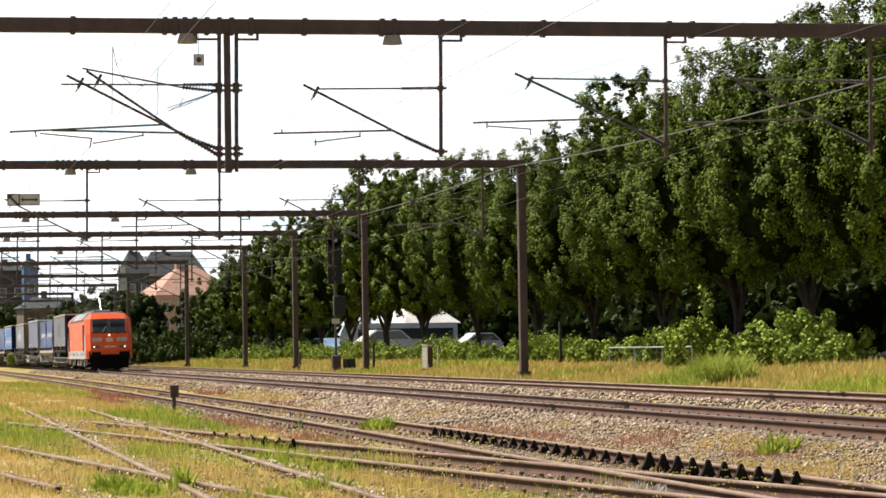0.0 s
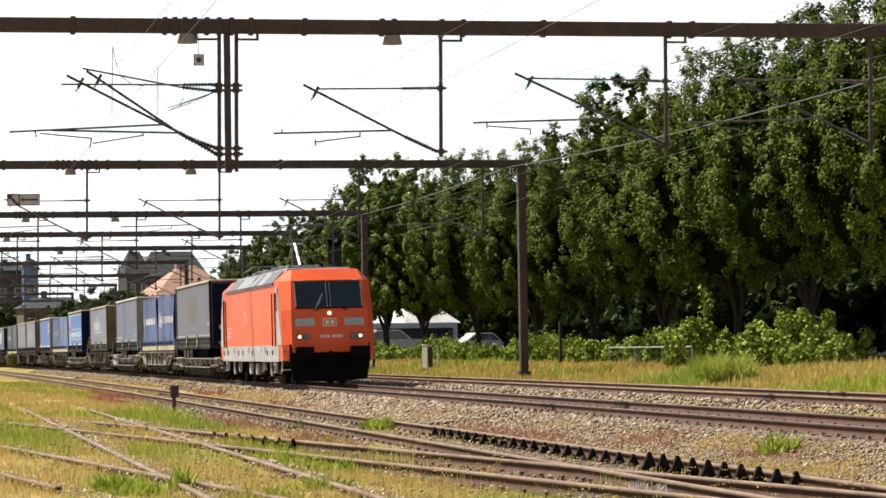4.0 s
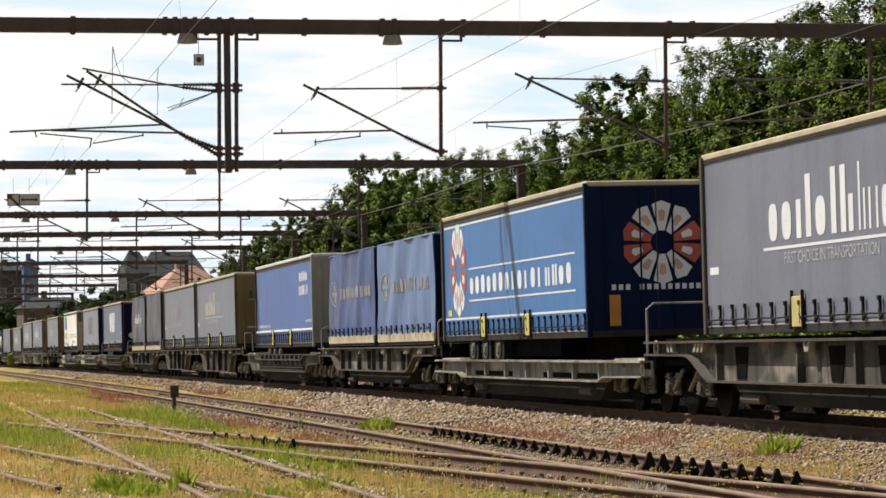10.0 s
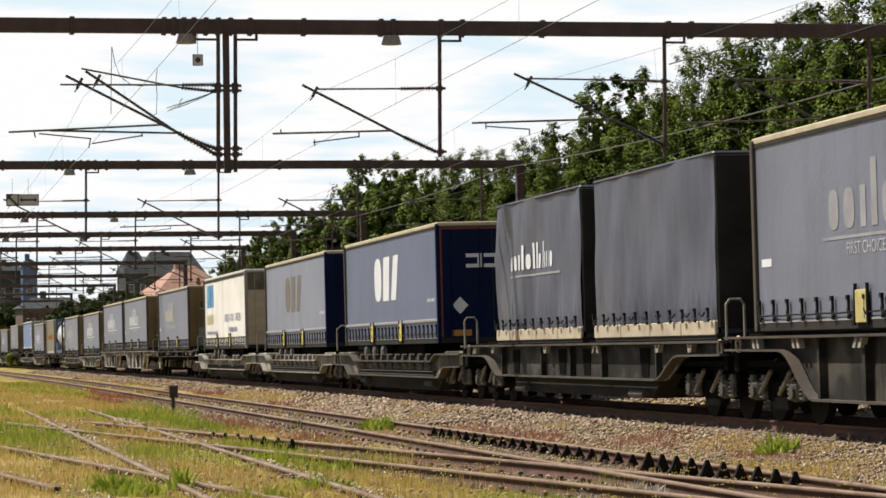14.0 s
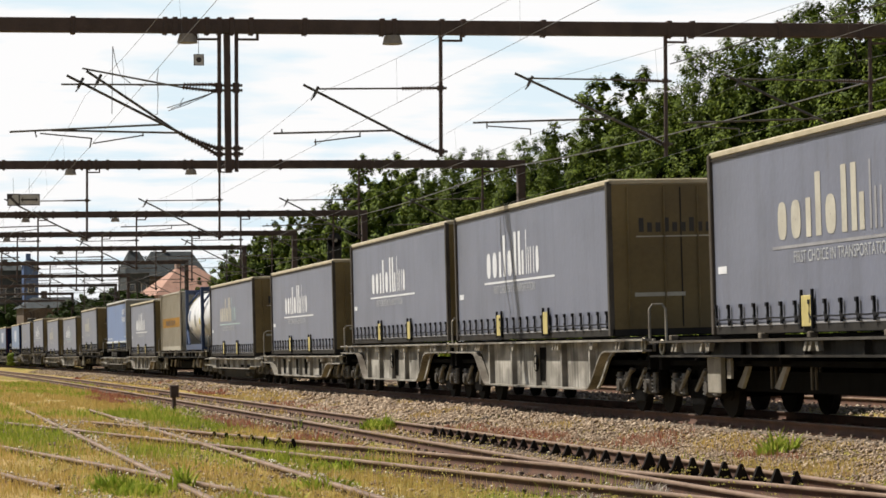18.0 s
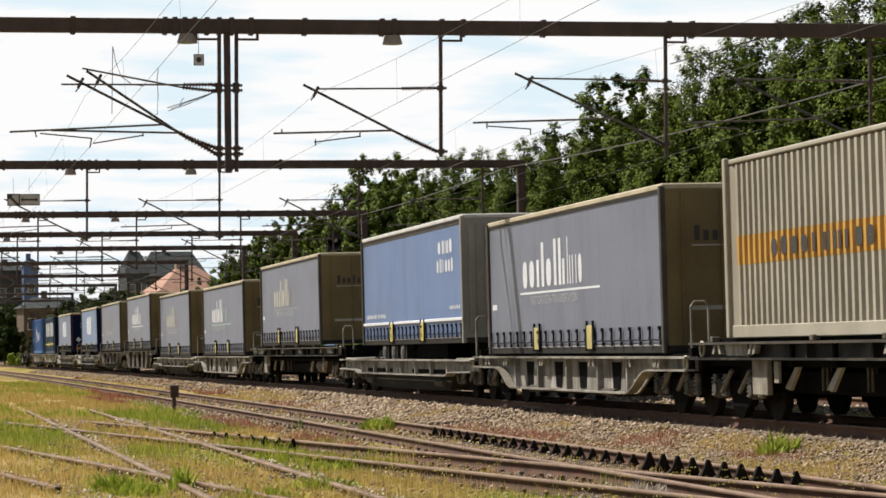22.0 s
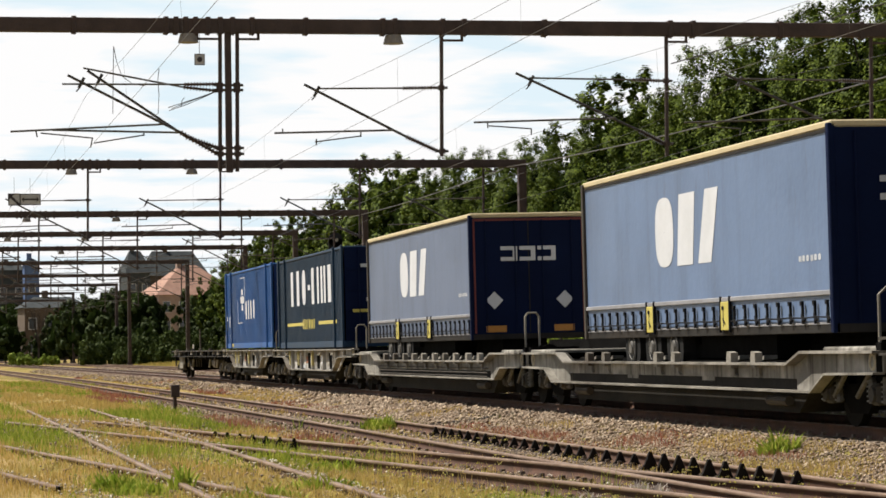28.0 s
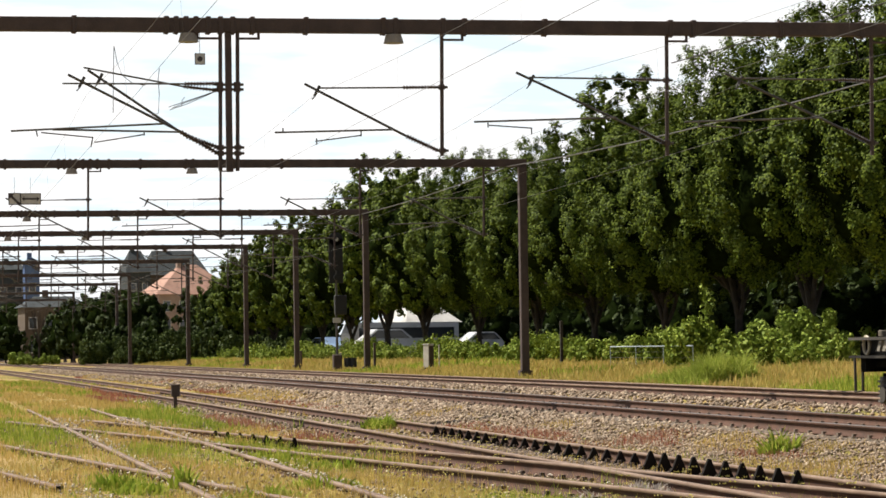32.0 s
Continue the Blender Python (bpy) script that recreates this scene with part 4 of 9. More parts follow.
t.matrix_basis = pose(14.4, 330, 0.1)
# lower woods in the distance, and one tall tree behind the row
for i, (x, y, s) in enumerate(((20.8, 284, 1.0), (21.9, 276, 0.95), (19.2, 306, 0.95), (25.2, 262, 0.42), (22.0, 262, 0.55), (19.6, 268, 0.5), (17.8, 322, 0.9), (14.5, 432, 1.2), (31.6, 300, 1.0), (26.5, 240, 0.5), (29.3, 268, 0.78), (33.4, 282, 0.7), (35.2, 268, 0.7), (36.8, 254, 0.62), (31.8, 292, 0.7), (10.6, 332, 0.62), (15.6, 345, 0.45), (17.2, 352, 0.5))):
    m = pose(x, y, 0.1, 0, 0, i * 50) @ Matrix.Diagonal((s * (1.05 if i == 0 else 0.85 if i < 9 else 1), s * 0.9, s, 1))
    t = KINDS[3] if i == 0 else copy_thing(KINDS[3], m)
    t.matrix_basis = m
    tagged(t, "dark green round tree in the distance", group="distant trees")
t = copy_thing(KINDS[5], pose(0, 0, 0))
t.matrix_basis = pose(50.4, 190, 0.5, 0, 0, 20) @ Matrix.Diagonal((1.5, 1.5, 1.45, 1))
tagged(t, "tall broad green tree behind the row of hornbeams", group="distant trees")
# dark trees added to stand in for deep shade and close bright gaps
for i, (x, y, s) in enumerate(((37, 96, 0.5), (36.2, 104, 0.5), (37, 112, 0.55), (36.4, 120, 0.5), (37, 128, 0.55), (38, 137, 0.55), (41.5, 99, 0.9), (42, 108, 0.85), (42.5, 118, 0.9), (43, 128, 0.85), (44, 140, 0.9), (46, 153, 0.95), (62, 186, 1.1), (64, 196, 1.1), (66, 207, 1.15), (66, 219, 1.1), (67, 231, 1.15), (68, 243, 1.1), (68, 255, 1.15), (69, 268, 1.1), (70, 282, 1.15), (72, 297, 1.1), (61.5, 312, 1.0), (65.5, 306, 1.0), (68.5, 312, 1.1))):
    m = pose(x, y, 0.4, 0, 0, i * 77) @ Matrix.Diagonal((s, s * 1.2, s, 1))
    t = copy_thing(KINDS[3], m)
    t.matrix_basis = m
    tagged(t, "added dark tree filling the shade behind the hornbeams", group="distant trees")
# ---- line-side things
M["signal_black"] = mat("black_signal_board", (0.012, 0.012, 0.012), None, 0.6, 0, 3, 30, 0.05)
M["cabinet"] = mat("pale_grey_cabinet", (0.62, 0.58, 0.5), None, 0.6, 0, 3, 20, 0.1, dirt=(0.25, 0.2, 0.15))
M["sign_white"] = mat("weathered_white_sign", (0.68, 0.66, 0.63), None, 0.6, 0, 4, 30, 0)
M["sign_ink"] = mat("dark_sign_print", (0.06, 0.045, 0.045), None, 0.6, 0, 4, 30, 0)
M["pipe_rail"] = mat("pale_blue_pipe", (0.42, 0.5, 0.5), None, 0.5, 0, 4, 30, 0)


def signal_mast(x, y):
    t = thing("railway_signal", "black railway signal on a slim mast with relay box", "signal", at=pose(x, y, 0.1))
    bm = B()
    rod(bm, (0, 0, -0.3), (0, 0, 5.0), 0.07, 0.06, 10)
    part("mast", bm, M["galv"], t)
    bm = B()
    box(bm, -0.36, 0.36, -0.03, 0.03, 4.35, 6.6)
    rod(bm, (0, -0.03, 6.6), (0, 0.03, 6.6), 0.36, seg=20)
    part("signal_board", bm, M["signal_black"], t)
    for i in range(5):
        bm = B()
        z = 4.65 + i * 0.48
        rod(bm, (0, -0.3, z), (0, -0.02, z), 0.15, seg=14)
        part("lamp_hood", bm, M["signal_black"], t)
        bm = B()
        rod(bm, (0, -0.32 if i == 4 else -0.06, z), (0, -0.04, z), 0.1, seg=12)
        part("lens", bm, M["lamp_lens"] if i < 4 else M["cabinet"], t)
    bm = B()
    box(bm, -0.1, 0.5, -0.2, 0.2, 2.75, 3.75, 0.03)
    part("relay_box", bm, M["signal_black"], t)
    bm = B()
    box(bm, -0.2, 0.2, -0.1, -0.07, 2.35, 2.6)
    part("number_plate_blank", bm, M["sign_white"], t)
    bm = B()
    box(bm, -0.22, 0.22, -0.22, 0.22, -0.3, 0.75, 0.04)
    part("foot", bm, M["rust_steel"], t)
    for q in (0.55, 0.8):
        bm = B()
        rod(bm, (q, 0, 0.1), (q, 0.05, 0.55), 0.2, seg=12)
        part("counterweight", bm, M["signal_black"], t)


M["lamp_lens"] = plain("dark_signal_lens", (0.05, 0.012, 0.01), 0.15)
signal_mast(21.0, 138.5)


def cabinet(x, y):
    t = thing("line_side_cabinet", "pale grey line-side cabinet on the grass verge", "cabinet", at=pose(x, y, 0.1, 0, 0, 35))
    bm = B()
    box(bm, -0.16, 0.16, -0.18, 0.18, 0.1, 1.15, 0.02)
    part("body", bm, M["cabinet"], t)
    bm = B()
    box(bm, -0.18, 0.18, -0.2, 0.2, 1.15, 1.19, 0.01)
    part("lid", bm, M["cabinet"], t)
    bm = B()
    box(bm, -0.14, 0.15, -0.2, -0.175, 0.15, 1.1)
    part("door", bm, M["rust_steel"], t)
    bm = B()
    box(bm, -0.14, 0.14, -0.16, 0.16, -0.3, 0.1)
    part("plinth", bm, M["concrete"], t)


cabinet(23.0, 124)


def marker_post(x, y, z, h, label, material="cabinet", w=0.05):
    bm = B()
    box(bm, -w, w, -w, w, -0.3, h, 0.01)
    solid("marker_post", bm, M[material], label, "post", at=pose(x, y, z))


marker_post(23.6, 124.5, 0.1, 1.15, "thin pale marker post on the verge", w=0.03)
marker_post(21.9, 132.3, 0.05, 1.35, "short rusty cable post beside a gantry", "rust_steel", 0.06)
marker_post(22.2, 160.5, 0.05, 1.0, "short dark post beside the track", "rust_steel", 0.06)
marker_post(26.3, 111.5, 0.25, 1.9, "brown wooden stake among the bushes", "bark", 0.06)


def point_lantern(x, y):
    t = thing("point_indicator", "small rusty brown point indicator post beside the siding", "indicator", at=pose(x, y, -0.42))
    bm = B()
    rod(bm, (0, 0, -0.1), (0, 0, 0.4), 0.05, seg=8)
    part("stem", bm, M["rust_steel"], t)
    bm = B()
    box(bm, -0.1, 0.12, -0.09, 0.09, 0.38, 0.66, 0.02)
    part("lantern", bm, M["rust_steel"], t)
    bm = B()
    box(bm, -0.12, 0.14, -0.11, 0.11, 0.66, 0.7, 0.02)
    part("cap", bm, M["rust_steel"], t)


point_lantern(6.55, 71)


def sign_board(x, y, z, w, h, label, kind):
    t = thing("hanging_sign", label, "sign", at=pose(x, y, z))
    bm = B()
    box(bm, -w / 2, w / 2, -0.015, 0.015, -h / 2, h / 2, 0.01)
    part("board", bm, M["sign_white"], t)
    bm = B()
    f = 0.03 if w > 0.3 else 0.012
    for a, b, c, d in ((-w / 2, w / 2, h / 2 - f, h / 2), (-w / 2, w / 2, -h / 2, -h / 2 + f), (-w / 2, -w / 2 + f, -h / 2 + f, h / 2 - f), (w / 2 - f, w / 2, -h / 2 + f, h / 2 - f)):
        box(bm, a, b, -0.022, -0.016, c, d)
    part("border", bm, M["sign_ink"], t)
    bm = B()
    if kind == "arrow":
        slab_x(bm, ((-0.22, 0.2), (0.02, 0.2), (-0.07, 0.11), (0.2, -0.16), (0.14, -0.22), (-0.13, 0.05), (-0.22, -0.04)), -0.024, -0.017)
    elif kind == "bar":
        box(bm, -w * 0.36, w * 0.36, -0.024, -0.017, -0.03, 0.03)
        for s in (-1, 1):
            slab_x(bm, ((s * w * 0.42, 0), (s * w * 0.3, 0.09), (s * w * 0.3, -0.09)), -0.024, -0.017)
    else:
        rod(bm, (0, -0.024, 0), (0, -0.017, 0), 0.055, seg=16)
    part("symbol", bm, M["sign_ink"], t)
    bm = B()
    rod(bm, (0, 0.02, h / 2 - 0.05), (0, 0.02, h / 2 + 0.55), 0.006, seg=6)
    part("hanger", bm, M["galv"], t)


sign_board(3.45, 97.0, 6.5, 0.42, 0.42, "small white hanging sign with an arrow", "arrow")
sign_board(4.0, 97.0, 6.5, 0.72, 0.4, "white hanging sign with a horizontal bar", "bar")
sign_board(5.72, 55.72, 7.03, 0.21, 0.23, "tiny square sign hanging from a wire", "dot")
sign_board(3.9, 175.0, 7.0, 0.6, 0.42, "white hanging sign under a far gantry", "bar")


def pipe_fence(x, y0, y1, z, h):
    t = thing("pipe_fence", "low pale pipe fence in front of the bushes", "fence")
    n = 4
    for i in range(n):
        y = y0 + (y1 - y0) * i / (n - 1)
        part("post", rod(B(), (x, y, z - 0.2), (x, y, z + h), 0.014, seg=6), M["pipe_rail"], t)
    part("rail", rod(B(), (x, y0, z + h), (x, y1, z + h), 0.022, seg=8), M["pipe_rail"], t)
    for k in (0.75, 0.5, 0.25):
        part("wire_strand", rod(B(), (x, y0, z + h * k), (x, y1, z + h * k), 0.004, seg=5), M["galv"], t)


pipe_fence(25.6, 89.4, 100.6, 0.25, 0.8)

# ---- behind the trees: parked vehicles, pale buildings
M["coach_white"] = mat("white_vehicle_paint", (0.75, 0.76, 0.78), None, 0.3, 0, 1, 10, 0, spec=0.5)
M["coach_blue"] = mat("pale_blue_vehicle_paint", (0.3, 0.42, 0.62), None, 0.3, 0, 1, 10, 0, spec=0.5)
M["car_glass"] = plain("vehicle_glass", (0.02, 0.025, 0.03), 0.08)


def parked(name, label, x, y, rz, L, W, H, paint, stripe=None):
    t = thing(name, label, "bus" if name == "coach" else "car", at=pose(x, y, 0.55, 0, 0, rz))
    h = L / 2
    bm = B()
    if name == "coach":
        slab(bm, ((-h, 0.35), (h, 0.35), (h, H), (-h + 0.4, H), (-h, H - 0.9)), -W / 2, W / 2)
    else:
        slab(bm, ((-h, 0.3), (h, 0.3), (h, 0.85), (h - 0.25, H * 0.66), (h * 0.55, H), (-h * 0.25, H), (-h * 0.6, H * 0.66), (-h, 0.75)), -W / 2, W / 2)
    bmesh.ops.bevel(bm, geom=list(bm.edges), offset=0.08, segments=2, affect="EDGES")
    part("body", bm, M[paint], t)
    for s in (-1, 1):
        bm = B()
        if name == "coach":
            box(bm, s * W / 2 - 0.012, s * W / 2 + 0.012, -h + 0.7, h - 0.4, H * 0.52, H * 0.84)
        else:
            slab(bm, ((-h * 0.5, H * 0.66), (h * 0.8, H * 0.66), (h * 0.52, H * 0.95), (-h * 0.22, H * 0.95)), s * W / 2 - 0.012, s * W / 2 + 0.012)
        part("side_window", bm, M["car_glass"], t)
        if stripe:
            bm = B()
            box(bm, s * W / 2 - 0.014, s * W / 2 + 0.014, -h + 0.2, h - 0.2, H * 0.3, H * 0.44)
            part("stripe", bm, M[stripe], t)
        for y0 in (-h * 0.62, h * 0.62):
            bm = B()
            r = 0.5 if name == "coach" else 0.33
            rod(bm, (s * (W / 2 - 0.2), y0, r), (s * (W / 2 + 0.01), y0, r), r, seg=18)
            w = part("wheel", bm, M["tyre_road"], t)
            bm = B()
            rod(bm, (s * (W / 2), y0, r), (s * (W / 2 + 0.03), y0, r), r * 0.55, seg=14)
            part("rim", bm, M["galv"], w)


M["van_yellow"] = mat("yellow_vehicle_paint", (0.75, 0.42, 0.06), None, 0.35, 0, 1, 10, 0, spec=0.5)
M["tyre_road"] = mat("tyre_rubber", (0.02, 0.02, 0.02), None, 0.9)
parked("coach", "white coach with a pale blue stripe parked behind the trees", 36.4, 208, -80, 8.8, 2.3, 2.55, "coach_white", "coach_blue")
parked("car", "pale blue car parked behind the trees", 34.8, 234, 12, 4.6, 1.8, 1.6, "coach_blue")
parked("car", "white van parked in front of a coach", 34.1, 203, -82, 4.9, 1.9, 2.0, "coach_white")
parked("car", "small white car parked behind the hedge", 43.3, 212, -75, 3.9, 1.7, 1.75, "coach_white")
parked("car", "white car parked beyond the dark tree trunks", 45.0, 125, 8, 4.6, 1.8, 1.6, "coach_white")
parked("car", "pale silver car parked behind the hedge", 37, 130, 10, 4.5, 1.8, 1.4, "coach_blue")
parked("car", "silver-blue car parked behind the trees", 36.5, 262, 4, 4.4, 1.8, 1.5, "coach_blue")
parked("car", "white car parked behind the trees", 37.5, 285, 4, 4.4, 1.8, 1.5, "coach_white")

parked("car", "yellow van parked at the far end of the yard", 21.0, 400, 70, 4.6, 1.9, 1.9, "van_yellow")
parked("car", "white car parked at the far end of the yard", 19.2, 385, 75, 4.4, 1.8, 1.5, "coach_white")
M["plaster"] = mat("pale_plaster", (0.62, 0.6, 0.57), None, 0.8, 0, 0.6, 8, 0.1)
M["plaster_pink"] = mat("pinkish_plaster", (0.46, 0.33, 0.27), None, 0.85, 0, 0.6, 8, 0.1)
M["plaster_beige"] = mat("beige_plaster", (0.12, 0.085, 0.058), None, 0.85, 0, 0.6, 8, 0.1)
M["tile_roof"] = mat("orange_clay_tiles", (0.46, 0.27, 0.2), (0.34, 0.19, 0.14), 0.85, 0, 1.2, 6, 0.4)
M["slate_roof"] = mat("grey_slate_roof", (0.07, 0.08, 0.085), None, 0.8, 0, 1.0, 6, 0.3, spec=0.1)
M["tower_blue"] = mat("blue_cladding", (0.1, 0.17, 0.36), None, 0.6, 0, 1, 8, 0.1)
M["window_dark"] = plain("far_window_glass", (0.03, 0.035, 0.04), 0.12)


def house(name, label, x, y, rz, W, D, H, R, wall, roof, rows=2, cols=4, hip=0.35, z=0.3):
    t = thing(name, label, "house", "buildings in the distance", pose(x, y, z, 0, 0, rz))
    bm = B()
    box(bm, -W / 2, W / 2, -D / 2, D / 2, -0.5, H)
    part("wall", bm, M[wall], t)
    bm = B()
    o = 0.5
    e = [bm.verts.new(c) for c in ((-W / 2 - o, -D / 2 - o, H), (W / 2 + o, -D / 2 - o, H), (W / 2 + o, D / 2 + o, H), (-W / 2 - o, D / 2 + o, H))]
    r = [bm.verts.new(c) for c in ((-W / 2 + W * hip, 0, H + R), (W / 2 - W * hip, 0, H + R))]
    for q in ((e[0], e[1], r[1], r[0]), (e[1], e[2], r[1]), (e[2], e[3], r[0], r[1]), (e[3], e[0], r[0]), (e[3], e[2], e[1], e[0])):
        bm.faces.new(q)
    rf = part("roof", bm, M[roof], t)
    bm = B()
    box(bm, -W * 0.12 - 0.4, -W * 0.12 + 0.4, -0.4, 0.4, H + R * 0.5, H + R + 0.9)
    part("chimney", bm, M[wall], rf)
    for i in range(cols):
        for j in range(rows):
            xx = -W / 2 + (i + 0.5) * W / cols
            zz = 1.0 + j * (H - 0.6) / rows
            bm = B()
            box(bm, xx - 0.62, xx + 0.62, -D / 2 - 0.05, -D / 2 + 0.02, zz - 0.1, zz + 1.6)
            w = part("window", bm, M["sign_white"], t)
            bm = B()
            box(bm, xx - 0.5, xx + 0.5, -D / 2 - 0.07, -D / 2 - 0.04, zz, zz + 1.5)
            part("pane", bm, M["window_dark"], w)


house("house", "pink plastered house with orange hipped tile roof", 41.0, 420, 12, 12.5, 10, 9.4, 4.6, "plaster_pink", "tile_roof", 3, 5, 0.4)
house("mansard_building", "large dark slate-roofed building in the distance", 56, 610, 8, 13, 12, 17.5, 5.6, "plaster_beige", "slate_roof", 4, 5, 0.15)
house("mansard_building", "narrow slate-roofed corner building in the distance", 47.0, 600, 8, 5, 8, 18.0, 4.8, "slate_roof", "slate_roof", 4, 2, 0.25)
house("station_building", "beige low building beside the far end of the yard", 19.5, 400, 5, 9, 8, 7.4, 1.6, "plaster_beige", "slate_roof", 2, 4, 0.2)
house("blue_tower", "blue and grey industrial tower in the distance", 20.6, 500, 5, 2.6, 3, 17.0, 1.0, "tower_blue", "slate_roof", 3, 1, 0.4)
house("grey_tower", "grey industrial building in the distance", 17.0, 505, 5, 5.5, 4, 16.0, 1.2, "slate_roof", "slate_roof", 3, 2, 0.2)
house("hall", "white hall with a pale hipped roof behind the trees", 54.6, 300, 12, 5.6, 8, 3.6, 2.6, "plaster", "plaster", 1, 3, 0.3)
house("hall", "white plastered hall behind the trees", 56, 178, 20, 9, 10, 3.0, 0.9, "plaster", "slate_roof", 1, 3, 0.05)
# ---- the freight train
SPEED = 22.9946
MOVERS = []
P_CURT = {"grey": (0.157, 0.17, 0.225), "grey_light": (0.2, 0.218, 0.285), "blue": (0.055, 0.12, 0.36), "slate": (0.095, 0.12, 0.2), "faded_slate": (0.1, 0.11, 0.145), "steel_blue": (0.14, 0.21, 0.355), "steel_grey": (0.13, 0.17, 0.265),
          "bhs": (0.035, 0.15, 0.40), "tarp_blue": (0.04, 0.075, 0.22), "tarp_dark": (0.055, 0.06, 0.09), "white": (0.86, 0.84, 0.79), "periwinkle": (0.115, 0.185, 0.365)}
for k, c in P_CURT.items():
    c = tuple(q * (1.18 if k != "white" else 1.1) for q in c)
    M["c_" + k] = mat(k + "_curtain", c, tuple(q * 0.82 for q in c), 0.45, 0.0, 0.7, 9, 0.12, dirt=(0.1, 0.1, 0.105) if "tarp" in k else tuple(q * 0.5 + 0.04 for q in c), dirt_amount=0.85 if "tarp" in k else 0.45, dist=0.03, spec=0.32)
M["olive"] = mat("olive_brown_end_wall", (0.23, 0.165, 0.06), (0.15, 0.105, 0.036), 0.6, 0.0, 0.9, 12, 0.1, dirt=(0.09, 0.07, 0.04), dirt_amount=0.6)
M["navy"] = mat("navy_door", (0.006, 0.014, 0.055), None, 0.6, 0.0, 1, 20, 0.05, spec=0.06)
M["pale_end"] = mat("pale_grey_end_wall", (0.36, 0.35, 0.31), None, 0.6, 0.0, 1, 14, 0.1, dirt=(0.15, 0.13, 0.1))
M["cream"] = mat("cream_roof_edge", (0.56, 0.49, 0.35), (0.42, 0.36, 0.24), 0.6, 0.0, 2, 20, 0.1)
M["yellow_edge"] = mat("yellow_roof_edge", (0.72, 0.6, 0.36), (0.6, 0.5, 0.3), 0.6, 0.0, 2, 20, 0.1)
M["white_edge"] = mat("white_roof_edge", (0.72, 0.71, 0.68), None, 0.5, 0.0, 2, 20, 0.1)
M["wagon_grey"] = mat("dusty_wagon_grey", (0.2, 0.185, 0.16), (0.12, 0.108, 0.093), 0.75, 0.0, 1.5, 14, 0.2, dirt=(0.1, 0.075, 0.055), dirt_amount=0.7, spec=0.1)
M["wagon_dark"] = mat("dirty_dark_wagon", (0.045, 0.042, 0.038), (0.025, 0.023, 0.021), 0.8, 0.0, 1.5, 14, 0.2, dirt=(0.07, 0.05, 0.035), spec=0.1)
M["wagon_mid"] = mat("worn_wagon_steel", (0.11, 0.1, 0.088), (0.065, 0.058, 0.05), 0.75, 0.0, 1.5, 14, 0.2, dirt=(0.1, 0.075, 0.055), dirt_amount=0.6, spec=0.1)
# base colour taken almost to black, so it carries the shade under the train
M["bogie"] = mat("black_greasy_shaded_bogie", (0.011, 0.0105, 0.01), (0.006, 0.0055, 0.005), 0.9, 0.0, 4, 30, 0.2, spec=0.02)
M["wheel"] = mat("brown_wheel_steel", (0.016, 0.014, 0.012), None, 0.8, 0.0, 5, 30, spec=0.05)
# worn steel, with its colour brightened further to stand in for glints
M["spring"] = mat("worn_glinting_spring_steel", (0.26, 0.245, 0.22), (0.05, 0.047, 0.042), 0.55, 0.2, 6, 30, 0.2, spec=0.3)
M["trough"] = mat("grimy_trough_steel", (0.045, 0.042, 0.037), (0.024, 0.022, 0.02), 0.85, 0.0, 1.2, 12, 0.2, dirt=(0.075, 0.06, 0.045), spec=0.05)
M["worn_edge"] = mat("worn_flange_edge", (0.42, 0.39, 0.34), (0.13, 0.12, 0.1), 0.6, 0.0, 1.6, 18, 0.2, dirt=(0.07, 0.05, 0.035), dirt_amount=0.7, spec=0.2)
M["cleat"] = mat("rubbed_lock_steel", (0.4, 0.37, 0.31), (0.2, 0.18, 0.15), 0.6, 0.0, 3, 30, 0.2, spec=0.2)
M["tank_worn"] = mat("dusty_tank_steel", (0.2, 0.17, 0.135), (0.09, 0.078, 0.06), 0.7, 0.0, 2.5, 25, 0.2, spec=0.1)
M["panel_worn"] = mat("scuffed_pale_panel", (0.42, 0.39, 0.33), (0.24, 0.22, 0.18), 0.7, 0.0, 3, 25, 0.15, dirt=(0.12, 0.1, 0.075), dirt_amount=0.7, spec=0.1)


def weathered(m, layers):
    """Streaks and blotches over a finished material: (scale, from, to, colour, amount) each."""
    n, l = m.node_tree.nodes, m.node_tree.links
    b = n["Principled BSDF"]
    src = b.inputs["Base Color"].links[0].from_socket
    co = n.new("ShaderNodeTexCoord")
    for scale, low, high, col, amount in layers:
        mp, nz, mr, mx = n.new("ShaderNodeMapping"), n.new("ShaderNodeTexNoise"), n.new("ShaderNodeMapRange"), n.new("ShaderNodeMix")
        mp.inputs["Scale"].default_value = scale
        l.new(co.outputs["Object"], mp.inputs["Vector"])
        l.new(mp.outputs["Vector"], nz.inputs["Vector"])
        nz.inputs["Scale"].default_value, nz.inputs["Detail"].default_value = 1.0, 6
        mr.inputs["From Min"].default_value, mr.inputs["From Max"].default_value, mr.inputs["To Max"].default_value = low, high, amount
        l.new(nz.outputs["Fac"], mr.inputs["Value"])
        mx.data_type = "RGBA"
        mx.inputs["B"].default_value = (*toned(col), 1)
        l.new(mr.outputs["Result"], mx.inputs["Factor"])
        l.new(src, mx.inputs["A"])
        src = mx.outputs["Result"]
    l.new(src, b.inputs["Base Color"])
    return m


